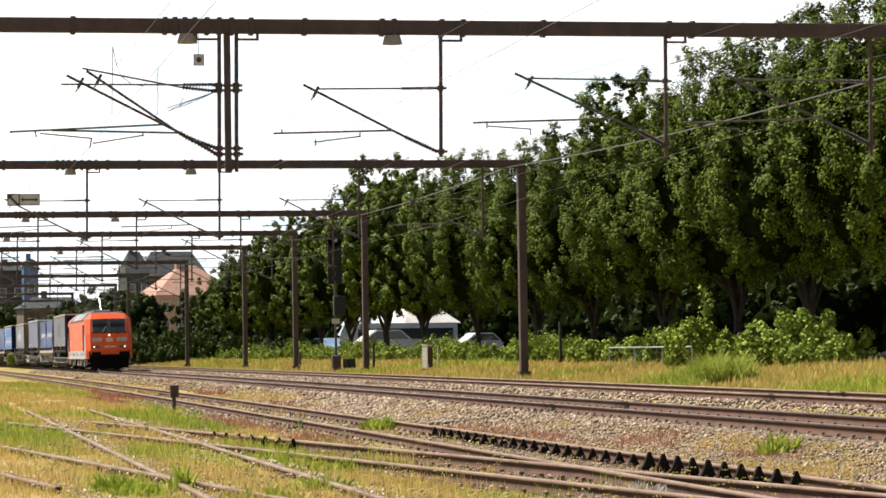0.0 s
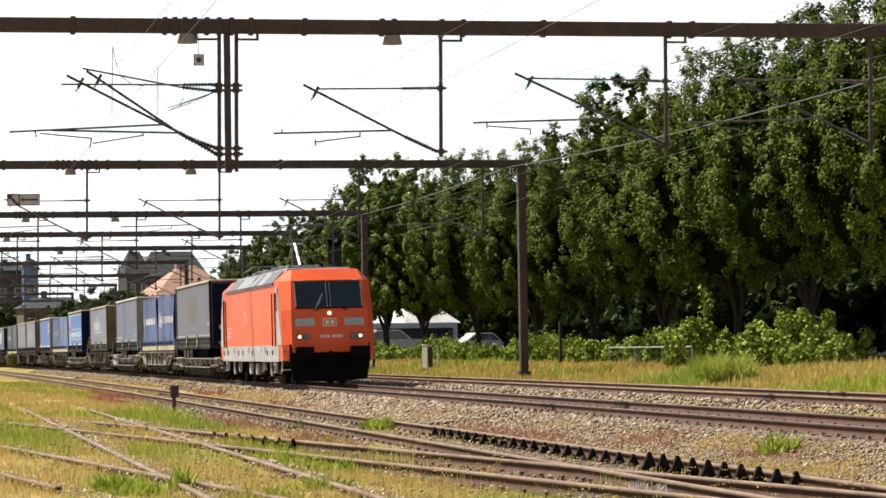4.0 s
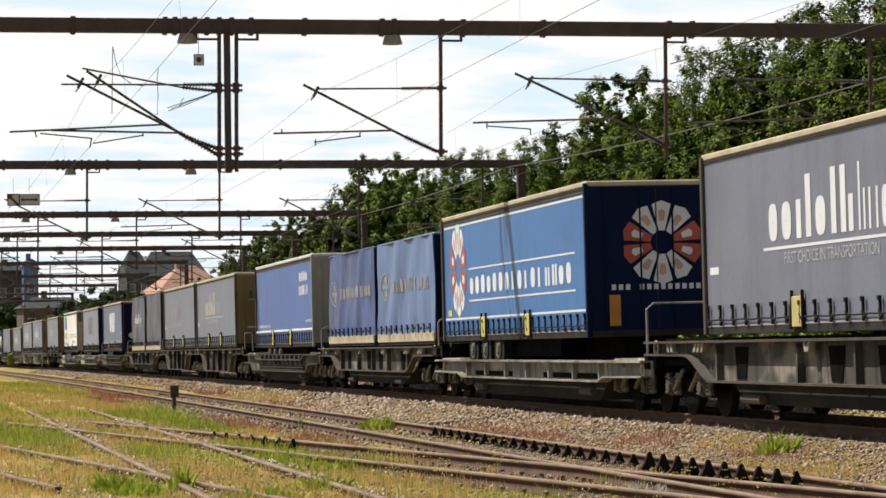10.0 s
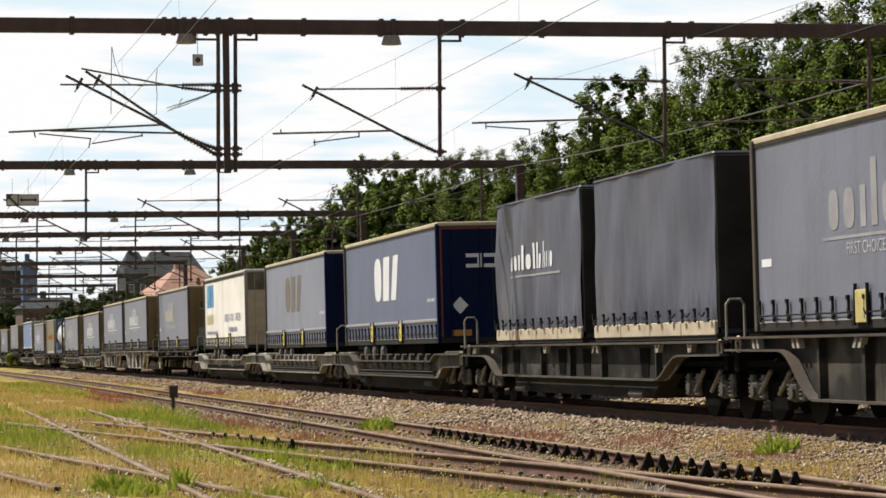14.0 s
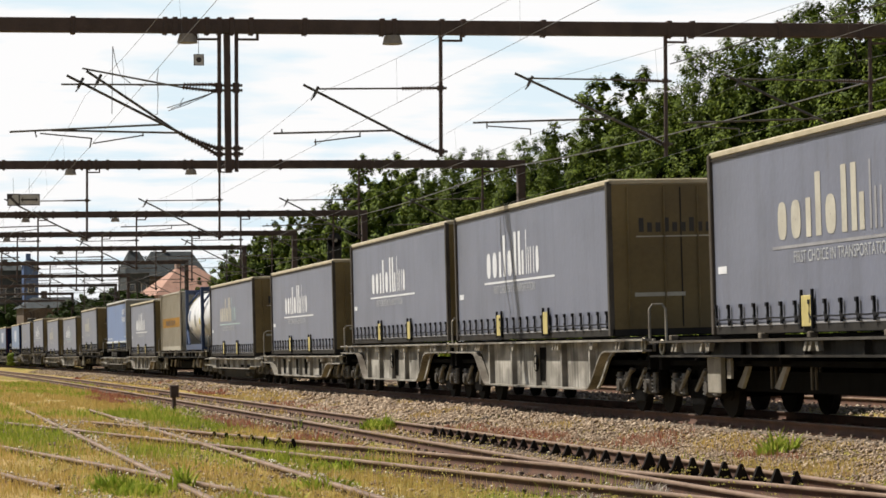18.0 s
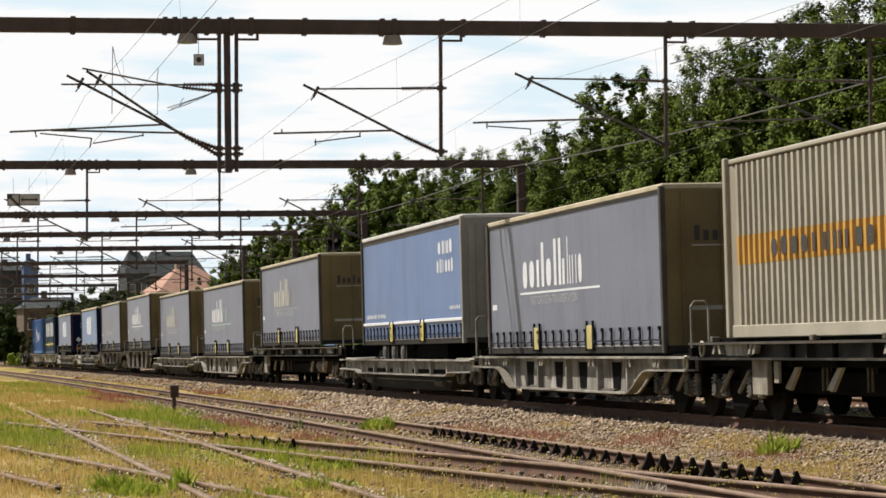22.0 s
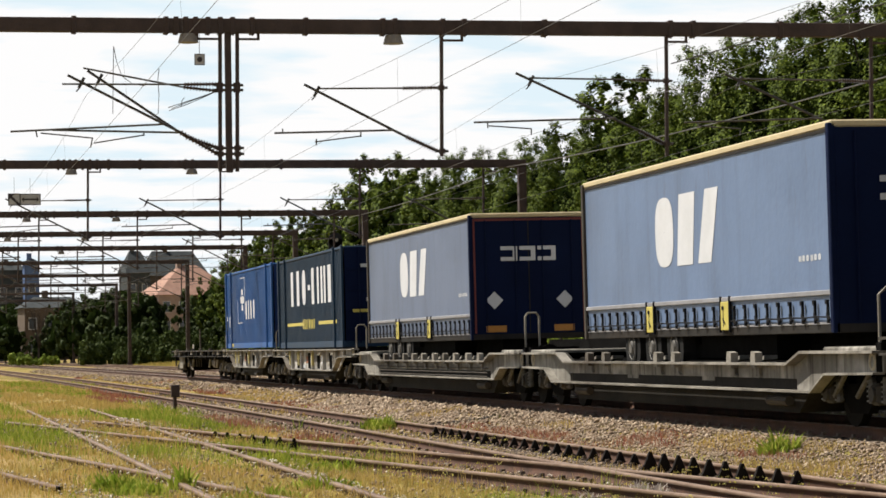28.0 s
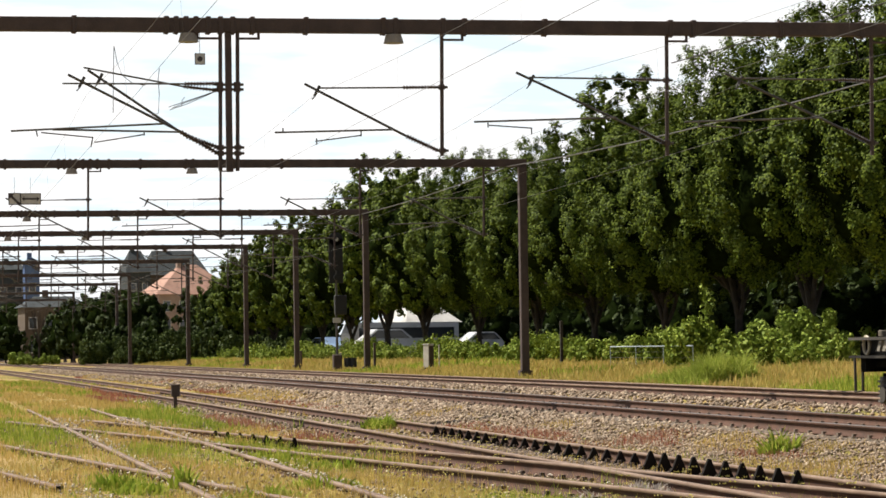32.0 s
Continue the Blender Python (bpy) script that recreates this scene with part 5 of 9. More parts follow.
def streaked(name, pale, base, grime):
    """Side plates with paint rubbed pale low down in patches, and upright streaks of grime."""
    m = mat(name, base, tuple(c * 0.7 for c in base), 0.7, 0.0, 1.4, 16, 0.15, dirt=grime, dirt_amount=0.6, spec=0.1)
    return weathered(m, (((0, 1.1, 1.7), 0.5, 0.64, pale, 0.75), ((0, 7.0, 0.5), 0.52, 0.68, grime, 0.7)))


M["web_grey"] = streaked("dusty_grey_sill", (0.56, 0.53, 0.47), (0.33, 0.31, 0.27), (0.05, 0.043, 0.035))
M["web_pale"] = streaked("pale_grey_sill", (0.8, 0.77, 0.72), (0.6, 0.575, 0.53), (0.12, 0.1, 0.08))
M["web_mid"] = streaked("worn_sill", (0.34, 0.3, 0.245), (0.1, 0.092, 0.08), (0.025, 0.022, 0.019))
M["web_dark"] = streaked("grimy_dark_sill", (0.1, 0.09, 0.075), (0.035, 0.032, 0.028), (0.015, 0.013, 0.012))
M["tread"] = mat("polished_wheel_tread", (0.4, 0.38, 0.36), None, 0.3, 0.8, 5, 30, 0)
M["tyre"] = mat("black_rubber", (0.022, 0.022, 0.022), None, 0.85, spec=0.1)
M["strap"] = mat("black_strap", (0.02, 0.02, 0.022), None, 0.7, bump=0, spec=0.1)
M["tag_yellow"] = mat("worn_yellow_tag", (0.68, 0.58, 0.12), (0.55, 0.47, 0.12), 0.6, 0, 3, 20, 0)
M["tag_pale"] = mat("pale_yellow_tag", (0.62, 0.52, 0.2), None, 0.6, 0, 3, 20, 0)
M["ink_white"] = mat("white_print", (0.8, 0.82, 0.86), (0.7, 0.72, 0.75), 0.55, 0, 2, 20, 0)
M["ink_old_gold"] = mat("worn_gold_print", (0.17, 0.15, 0.12), None, 0.6, 0, 2, 20, 0)
M["ink_gold"] = mat("faded_gold_print", (0.6, 0.57, 0.48), None, 0.6, 0, 2, 20, 0)
M["ink_teal"] = mat("pale_teal_print", (0.42, 0.55, 0.56), None, 0.6, 0, 2, 20, 0)
M["ink_faint"] = mat("faint_grey_print", (0.36, 0.36, 0.38), None, 0.6, 0, 2, 20, 0)
M["ink_pale"] = mat("pale_grey_print", (0.52, 0.54, 0.56), None, 0.6, 0, 2, 20, 0)
M["ink_dark"] = mat("dark_print", (0.045, 0.04, 0.035), None, 0.6, 0, 2, 20, 0)
M["ink_blue"] = mat("sky_blue_print", (0.09, 0.33, 0.6), None, 0.6, 0, 2, 20, 0)
M["ink_soft_blue"] = mat("blue_print", (0.16, 0.21, 0.36), None, 0.5, 0, 2, 20, 0)
M["ink_lemon"] = mat("faded_lemon_print", (0.72, 0.66, 0.26), None, 0.6, 0, 2, 20, 0)
M["ink_navy"] = mat("navy_print", (0.05, 0.07, 0.2), None, 0.6, 0, 2, 20, 0)
M["ink_pink"] = mat("faded_pink_print", (0.7, 0.42, 0.34), None, 0.6, 0, 2, 20, 0)
M["ink_red"] = mat("red_print", (0.5, 0.1, 0.06), None, 0.6, 0, 2, 20, 0)
M["dull_red"] = mat("dull_red_trim", (0.2, 0.035, 0.03), None, 0.6, 0, 2, 20, 0)
M["rust_label"] = mat("faded_orange_panel", (0.5, 0.2, 0.1), (0.36, 0.14, 0.08), 0.7, 0, 3, 20, 0)
M["plank"] = mat("pale_side_plank", (0.58, 0.5, 0.37), (0.4, 0.33, 0.23), 0.7, 0, 2, 20, 0.2)
M["orange_plate"] = mat("orange_reflector", (0.7, 0.3, 0.04), None, 0.4, 0, 2, 20, 0)


for k, c in P_CURT.items():
    if "tarp" in k:
        weathered(M["c_" + k], (((0, 0.7, 0.8), 0.45, 0.7, tuple(q * 1.5 + 0.03 for q in c), 0.5), ((0, 2.5, 3.5), 0.58, 0.7, tuple(q * 0.5 for q in c), 0.35)))
        continue
    # first layer paints faint upright fold shade, the others are smudges and grime
    weathered(M["c_" + k], (((0, 2.6, 0.25), 0.5, 0.75, tuple(q * 0.45 + 0.02 for q in c), 0.4), ((0, 0.45, 0.6), 0.48, 0.7, tuple(q * 1.2 + 0.015 for q in c), 0.45), ((0, 6.0, 1.2), 0.6, 0.75, (0.12, 0.1, 0.08), 0.25)))


def rails_pose(pos, t):
    """Where a point of the train at line position pos stands at time t."""
    y = pos - SPEED * t
    ny = min(max(y, -700), 900)
    slope = CURVE * max(0.0, ny - 60)
    return pose(LINE + bend(ny), y, 0, 0, CANT, math.degrees(math.atan(slope)))


def ride(ob, pos):
    ob.matrix_basis = rails_pose(pos, 0)
    MOVERS.append((ob, pos))
    return ob


def print_bars(bm, y0, z0, y1, z1, shapes, x):
    """Flat blocks and hollow ovals on the near side; shapes are (from, to, low, high, lean[, rim]) in shares of the field. y grows towards the train's rear."""
    for a, b, lo, hi, lean, *rim in shapes:
        pa, pb = y1 + (y0 - y1) * a, y1 + (y0 - y1) * b
        q0, q1 = z0 + (z1 - z0) * lo, z0 + (z1 - z0) * hi
        s = (y0 - y1) * lean
        if rim:
            hollow(bm, (pa + pb) / 2, (q0 + q1) / 2, abs(pb - pa) / 2, (q1 - q0) / 2, rim[0] * (z1 - z0), lambda y, z: x)
            continue
        vs = [bm.verts.new(c) for c in ((x, pa, q0), (x, pb, q0), (x, pb + s, q1), (x, pa + s, q1))]
        bm.faces.new(vs)
    return bm


def hollow(bm, yc, zc, hy, hz, rim, skin, n=20):
    """An oval ring with rounded-square shoulders, lying on the surface x = skin(y, z)."""
    g = []
    for i in range(n):
        a = 2 * math.pi * i / n
        c, d = math.cos(a), math.sin(a)
        c, d = math.copysign(abs(c) ** 0.7, c), math.copysign(abs(d) ** 0.7, d)
        g.append([bm.verts.new((skin(yc + c * q, zc + d * r), yc + c * q, zc + d * r)) for q, r in ((hy, hz), (max(0.01, hy - rim), max(0.01, hz - rim)))])
    for i in range(n):
        a, b = g[i], g[(i + 1) % n]
        bm.faces.new((a[0], b[0], b[1], a[1]))
    return bm


def print_parts(t, name, y0, z0, y1, z1, shapes, x, material):
    for q in shapes:
        part(name, print_bars(B(), y0, z0, y1, z1, [q], x), M[material], t)


# word-like rows of blocks, read from the rear end (0) to the leading end (1)
ROUND = 9.0  # a rim this wide fills the oval
WORD_A = [(0.005, 0.08, 0, 0.6, 0, ROUND), (0.12, 0.2, 0, 0.6, 0, ROUND), (0.245, 0.285, 0, 0.6, 0), (0.325, 0.368, 0, 0.97, 0), (0.405, 0.485, 0, 0.6, 0, ROUND), (0.53, 0.57, 0, 1, 0), (0.605, 0.645, 0, 1, 0), (0.665, 0.7, 0.0, 0.55, 0)]
WORD_B = [(0.74, 0.754, 0, 1, 0), (0.776, 0.79, 0, 0.6, 0), (0.815, 0.83, 0, 0.6, 0), (0.868, 0.882, 0, 0.6, 0), (0.91, 0.96, 0.0, 0.6, 0, ROUND)]
BIG3 = [(0.0, 0.29, 0, 1, 0, ROUND), (0.34, 0.58, 0, 1, 0.05), (0.66, 0.85, 0, 1, 0.12)]


def word(n, seed):
    """A row of n small rounded blocks and upright strokes of uneven height."""
    r = random.Random(seed)
    out = []
    for i in range(n):
        a, w, hi = i / n, 0.86 / n, r.choice((0.9, 0.95, 1.0))
        if r.random() < 0.5:
            out.append((a, a + w * 0.72, 0, hi, 0, ROUND))
        else:
            out.append((a + w * 0.1, a + w * 0.42, 0, hi, 0))
            if r.random() < 0.6:
                out.append((a + w * 0.58, a + w * 0.85, 0, hi, 0))
    return out


STRAP = None


def strap_mesh():
    bm = B()
    slab(bm, ((-0.02, 0.0), (0.018, 0.0), (0.022, 0.3), (-0.018, 0.3)), -0.02, 0.012)
    box(bm, -0.035, 0.005, -0.032, 0.036, 0.25, 0.31)
    slab(bm, ((0.01, 0.1), (0.015, 0.14), (-0.1, 0.06), (-0.1, 0.03)), -0.03, 0.0)
    return mesh_of("strap", bm, M["strap"])


def cloth(y, v, L, wavy, seed):
    """How far the cloth stands out at y along it and height share v."""
    if wavy < 0.03:
        return 0.3 * wavy * noise.noise(Vector((y * 1.1, v * 1.8, seed)))
    d = wavy * (1.0 - 0.55 * v) * (noise.noise(Vector((y * 1.1, v * 1.8, seed))) + 0.22 * noise.noise(Vector((y * 3.4, v * 3.2, seed + 9))))
    d += 0.007 * math.cos(y / L * 2 * math.pi * 4)
    if wavy > 0.03:
        d += wavy * 1.5 * noise.noise(Vector((y * 0.8 + v, v * 0.35, seed + 3))) + 0.07 * max(0.0, 1 - v * 4.5) * noise.noise(Vector((y * 7, v * 16, seed)))
    return d


def drape(shapes, y0, z0, y1, z1, skin, ny=3, nz=4):
    """Printed blocks that follow the cloth."""
    bm = B()
    for a, b, lo, hi, lean, *rim in shapes:
        g = []
        if rim:
            hollow(bm, y1 + (y0 - y1) * (a + b) / 2, z0 + (z1 - z0) * (lo + hi) / 2, abs(y0 - y1) * (b - a) / 2, (z1 - z0) * (hi - lo) / 2, rim[0] * (z1 - z0), skin)
            continue
        for i in range(ny + 1):
            for j in range(nz + 1):
                y = y1 + (y0 - y1) * (a + (b - a) * i / ny)
                z = z0 + (z1 - z0) * (lo + (hi - lo) * j / nz)
                g.append(bm.verts.new((skin(y, z), y, z)))
        for i in range(ny):
            for j in range(nz):
                k = i * (nz + 1) + j
                bm.faces.new((g[k], g[k + nz + 1], g[k + nz + 2], g[k + 1]))
    return bm


def curtain_mesh(L, z0, z1, w, wavy, seed, mname):
    """The near and far curtains: cloth sheets with slight waves, bulging between their posts."""
    bm = B()
    ny, nz = (110, 16) if wavy > 0.03 else (64, 10)
    for side in (-1, 1):
        grid = []
        for i in range(ny + 1):
            row = []
            y = -L / 2 + L * i / ny
            for j in range(nz + 1):
                v = j / nz
                d = cloth(y, v, L, wavy, seed)
                row.append(bm.verts.new((side * (w / 2 + d), y, z0 + (z1 - z0) * v)))
            grid.append(row)
        for i in range(ny):
            for j in range(nz):
                f = bm.faces.new((grid[i][j], grid[i + 1][j], grid[i + 1][j + 1], grid[i][j + 1]))
                f.smooth = True
    bmesh.ops.recalc_face_normals(bm, faces=bm.faces)
    me = bpy.data.meshes.new("curtain")
    bm.to_mesh(me)
    bm.free()
    me.materials.append(M[mname])
    return me


def box_body(t, L, zb, zt, curtain, edge, end, wavy=0.02, seed=1, straps=22, hem=None, tags="tag_pale", w=2.52, ribs=False, trailer=False):
    """Curtain-sided load unit; origin at its middle on rail level, leading end at -y."""
    global STRAP
    STRAP = STRAP or strap_mesh()
    h = L / 2
    bm = B()
    box(bm, -w / 2 + 0.03, w / 2 - 0.03, -h + 0.02, h - 0.02, zb + 0.1, zt - 0.1)
    part("inner_box", bm, M["wagon_dark"], t)
    part("curtain", curtain_mesh(L - 0.16, zb + 0.12, zt - 0.1, w, wavy, seed, curtain), None, t)
    bm = B()
    box(bm, -w / 2 - 0.015, w / 2 + 0.015, -h, h, zt - 0.1, zt, 0.02)
    part("roof", bm, M[edge], t)
    # grey-brown strip that stands in for the shadow under the roof edge
    if curtain in ("c_bhs", "c_white", "c_blue", "c_periwinkle"):
        part("roof_shadow_strip", box(B(), -w / 2 - 0.012, w / 2 + 0.012, -h + 0.02, h - 0.02, zt - 0.21, zt - 0.1, 0.006), M["wagon_mid"], t)
    # thin dark bar painted in as the roof edge's shadow on the curtain
    part("roof_shadow_line", box(B(), -w / 2 - 0.02, w / 2 + 0.02, -h + 0.01, h - 0.01, zt - 0.145, zt - 0.105), M["wagon_dark"], t)
    bm = B()
    box(bm, -w / 2 - 0.005, w / 2 + 0.005, -h, h, zb, zb + 0.14, 0.01)
    part("bottom_rail", bm, M["wagon_dark"], t)
    for s in (-1, 1):
        for e in (-1, 1):
            bm = B()
            box(bm, s * w / 2 - 0.05, s * w / 2 + 0.05, e * (h - 0.06) - 0.06, e * (h - 0.06) + 0.06, zb, zt - 0.04, 0.012)
            part("corner_post", bm, M[end] if e < 0 and end != "olive" else M["wagon_mid"], t)
    bm = B()
    box(bm, -w / 2 + 0.04, w / 2 - 0.04, -h - 0.005, -h + 0.05, zb + 0.12, zt - 0.1)
    part("front_wall", bm, M[end], t)
    if ribs:
        for i in range(7):
            bm = B()
            x = -w / 2 + 0.2 + i * (w - 0.4) / 6
            box(bm, x - 0.07, x + 0.07, -h - 0.04, -h, zb + 0.2, zt - 0.2, 0.015)
            part("wall_rib", bm, M[end], t)
    part("door_seam", box(B(), -0.012, 0.012, -h - 0.012, -h, zb + 0.15, zt - 0.15), M["wagon_dark"], t)
    for x in (-0.95, -0.3, 0.3, 0.95):
        if not ribs:
            part("door_bar", rod(B(), (x, -h - 0.02, zb + 0.15), (x, -h - 0.02, zt - 0.15), 0.015, seg=6), M[end], t)
    part("hem_strip", box(B(), -w / 2 - 0.012, -w / 2 + 0.01, -h + 0.12, h - 0.12, zb + 0.115, zb + 0.15, 0.005), M["ink_faint"], t)
    part("cord", tube(B(), [(-w / 2 - 0.03 - wavy, -h + 0.2 + k * (L - 0.4) / 24, zb + 0.21 + 0.012 * (k % 2)) for k in range(25)], 0.012, 5), M["strap"], t)
    n = straps
    for i in range(n):
        y = -h + 0.25 + i * (L - 0.5) / (n - 1)
        part("strap", STRAP, None, t, at=pose(-w / 2 - 0.025 - wavy, y, zb + 0.13))
    if tags:
        for y in (-L * 0.14, L * 0.17):
            bm = B()
            box(bm, -w / 2 - 0.045 - wavy, -w / 2 - 0.02, y - 0.21, y + 0.21, zb + 0.08, zb + 0.5, 0.008)
            part("side_tag", bm, M[tags], t)
            for q in (-0.25, 0.25):
                bm = B()
                rod(bm, (-w / 2 - 0.04 - wavy, y + q, zb + 0.05), (-w / 2 - 0.03 - wavy, y + q * 0.9, zb + 0.58), 0.024, seg=6)
                part("tie_hook", bm, M["strap"], t)
    if hem:
        bm = B()
        box(bm, -w / 2 - 0.03 - wavy, -w / 2, -h + 0.1, h - 0.1, zb + 0.5, zb + 0.57, 0.01)
        part("hem", bm, M[hem], t)
    if trailer:
        for y in (h - 3.0, h - 4.31, h - 5.62):
            for s in (-1, 1):
                wh = part("road_wheel", WHEELS["road"], None, t, at=pose(s * (w / 2 - 0.22), y, zb - 0.16))
                if s < 0:
                    part("wheel_hub", WHEELS["hub"], None, wh, "worn bare steel wheel hub")
        bm = B()
        box(bm, -0.5, 0.5, -h + 0.6, h - 0.6, zb - 0.4, zb + 0.02)
        box(bm, -1.0, 1.0, -h + 3.4, h - 6.0, zb - 0.34, zb + 0.02)
        for s in (-1, 1):
            box(bm, s * 1.05 - 0.06, s * 1.05 + 0.06, h - 6.4, h - 2.2, zb - 0.12, zb + 0.02)
        part("chassis", bm, M["bogie"], t)
    return t


def ring(bm, c, r, th, seg=14, spokes=False):
    """A round rim in the plane of the wagon's side, with spokes for a hand wheel."""
    g = [[bm.verts.new((c[0] + th * math.sin(b), c[1] + (r + th * math.cos(b)) * math.cos(a), c[2] + (r + th * math.cos(b)) * math.sin(a))) for b in [2 * math.pi * j / 6 for j in range(6)]]
         for a in [2 * math.pi * i / seg for i in range(seg)]]
    for i in range(seg):
        for j in range(6):
            bm.faces.new((g[i][j], g[(i + 1) % seg][j], g[(i + 1) % seg][(j + 1) % 6], g[i][(j + 1) % 6]))
    for a in (0.0, 2.1, 4.2) if spokes else ():
        rod(bm, c, (c[0], c[1] + r * math.cos(a), c[2] + r * math.sin(a)), th * 0.8, seg=5)
    return bm


WHEELS = {}


def make_wheels():
    bm = B()
    rod(bm, (-0.17, 0, 0), (0.17, 0, 0), 0.48, seg=20)
    rod(bm, (-0.19, 0, 0), (0.19, 0, 0), 0.27, seg=14)
    WHEELS["road"] = mesh_of("road_wheel", bm, M["tyre"])
    bm = rod(B(), (-0.215, 0, 0), (-0.17, 0, 0), 0.09, 0.15, 14)
    ring(bm, (-0.185, 0, 0), 0.2, 0.014, 18)
    WHEELS["hub"] = mesh_of("wheel_hub", bm, M["spring"])
    bm = B()
    for s in (-0.7525, 0.7525):
        rod(bm, (s - 0.06, 0, 0.46), (s + 0.06, 0, 0.46), 0.46, seg=24)
        rod(bm, (s - 0.08, 0, 0.46), (s + 0.08, 0, 0.46), 0.2, seg=12)
    rod(bm, (-1.05, 0, 0.46), (1.05, 0, 0.46), 0.08, seg=10)
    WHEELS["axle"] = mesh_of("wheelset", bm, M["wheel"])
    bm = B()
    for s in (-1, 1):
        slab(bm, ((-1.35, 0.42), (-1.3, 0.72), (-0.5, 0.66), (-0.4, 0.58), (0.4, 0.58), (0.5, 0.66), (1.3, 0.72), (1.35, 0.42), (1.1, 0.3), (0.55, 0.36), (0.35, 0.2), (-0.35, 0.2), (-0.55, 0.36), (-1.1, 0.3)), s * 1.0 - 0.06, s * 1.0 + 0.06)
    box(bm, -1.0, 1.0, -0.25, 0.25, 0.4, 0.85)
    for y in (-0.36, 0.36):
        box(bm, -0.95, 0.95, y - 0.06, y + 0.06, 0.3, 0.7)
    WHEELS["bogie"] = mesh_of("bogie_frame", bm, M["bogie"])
    # coil spring with its cap, and an axle box
    bm = B()
    for k in range(5):
        rod(bm, (0, 0, 0.36 + k * 0.062), (0, 0, 0.385 + k * 0.062), 0.075, seg=9)
    rod(bm, (0, 0, 0.34), (0, 0, 0.68), 0.05, seg=7)
    WHEELS["spring"] = mesh_of("spring", bm, M["spring"])
    bm = B()
    box(bm, -0.1, 0.1, -0.15, 0.15, 0.32, 0.6, 0.04)
    rod(bm, (-0.14, 0, 0.46), (0.1, 0, 0.46), 0.1, seg=10)
    # lighter colour than the wheels, in place of glints on the axle boxes
    WHEELS["axle_box"] = mesh_of("axle_box", bm, M["wagon_mid"])
    bm = B()
    rod(bm, (0, -0.3, 0.74), (0, 0.22, 0.42), 0.035, seg=6)
    WHEELS["damper"] = mesh_of("damper", bm, M["spring"])


make_wheels()


def bogie(t, y):
    b = part("bogie", WHEELS["bogie"], None, t, at=pose(0, y, 0))
    for q in (-0.9, 0.9):
        part("wheelset", WHEELS["axle"], None, b, at=pose(0, q, 0))
        part("axle_box", WHEELS["axle_box"], None, b, at=pose(-1.08, q, 0))
        for k in (-0.27, 0.27):
            part("spring", WHEELS["spring"], None, b, at=pose(-1.1, q + k, 0))
        part("damper", WHEELS["damper"], None, b, at=pose(-1.16, q * 0.5, 0))


def arc(y0, z0, y1, z1, n=6):
    """A smooth step from (y0, z0) to (y1, z1)."""
    return [(y0 + (y1 - y0) * i / n, z0 + (z1 - z0) * (0.5 - 0.5 * math.cos(math.pi * i / n))) for i in range(n + 1)]


def edge_strip(bm, pts, x0, x1, th):
    """A flange of thickness th along the open outline pts in (y, z)."""
    for (y0, z0), (y1, z1) in zip(pts, pts[1:]):
        slab(bm, ((y0, z0), (y1, z1), (y1, z1 + th), (y0, z0 + th)), x0, x1)
    return bm


def cleat(t, y, z, w, mname, tilt=0.1):
    """A slanted load lock under the upper flange."""
    part("twist_lock", slab(B(), ((y - 0.03, z), (y + 0.07, z), (y + 0.07 + tilt, z - 0.13), (y - 0.03 + tilt, z - 0.13)), -w - 0.1, -w - 0.02), M[mname], t)


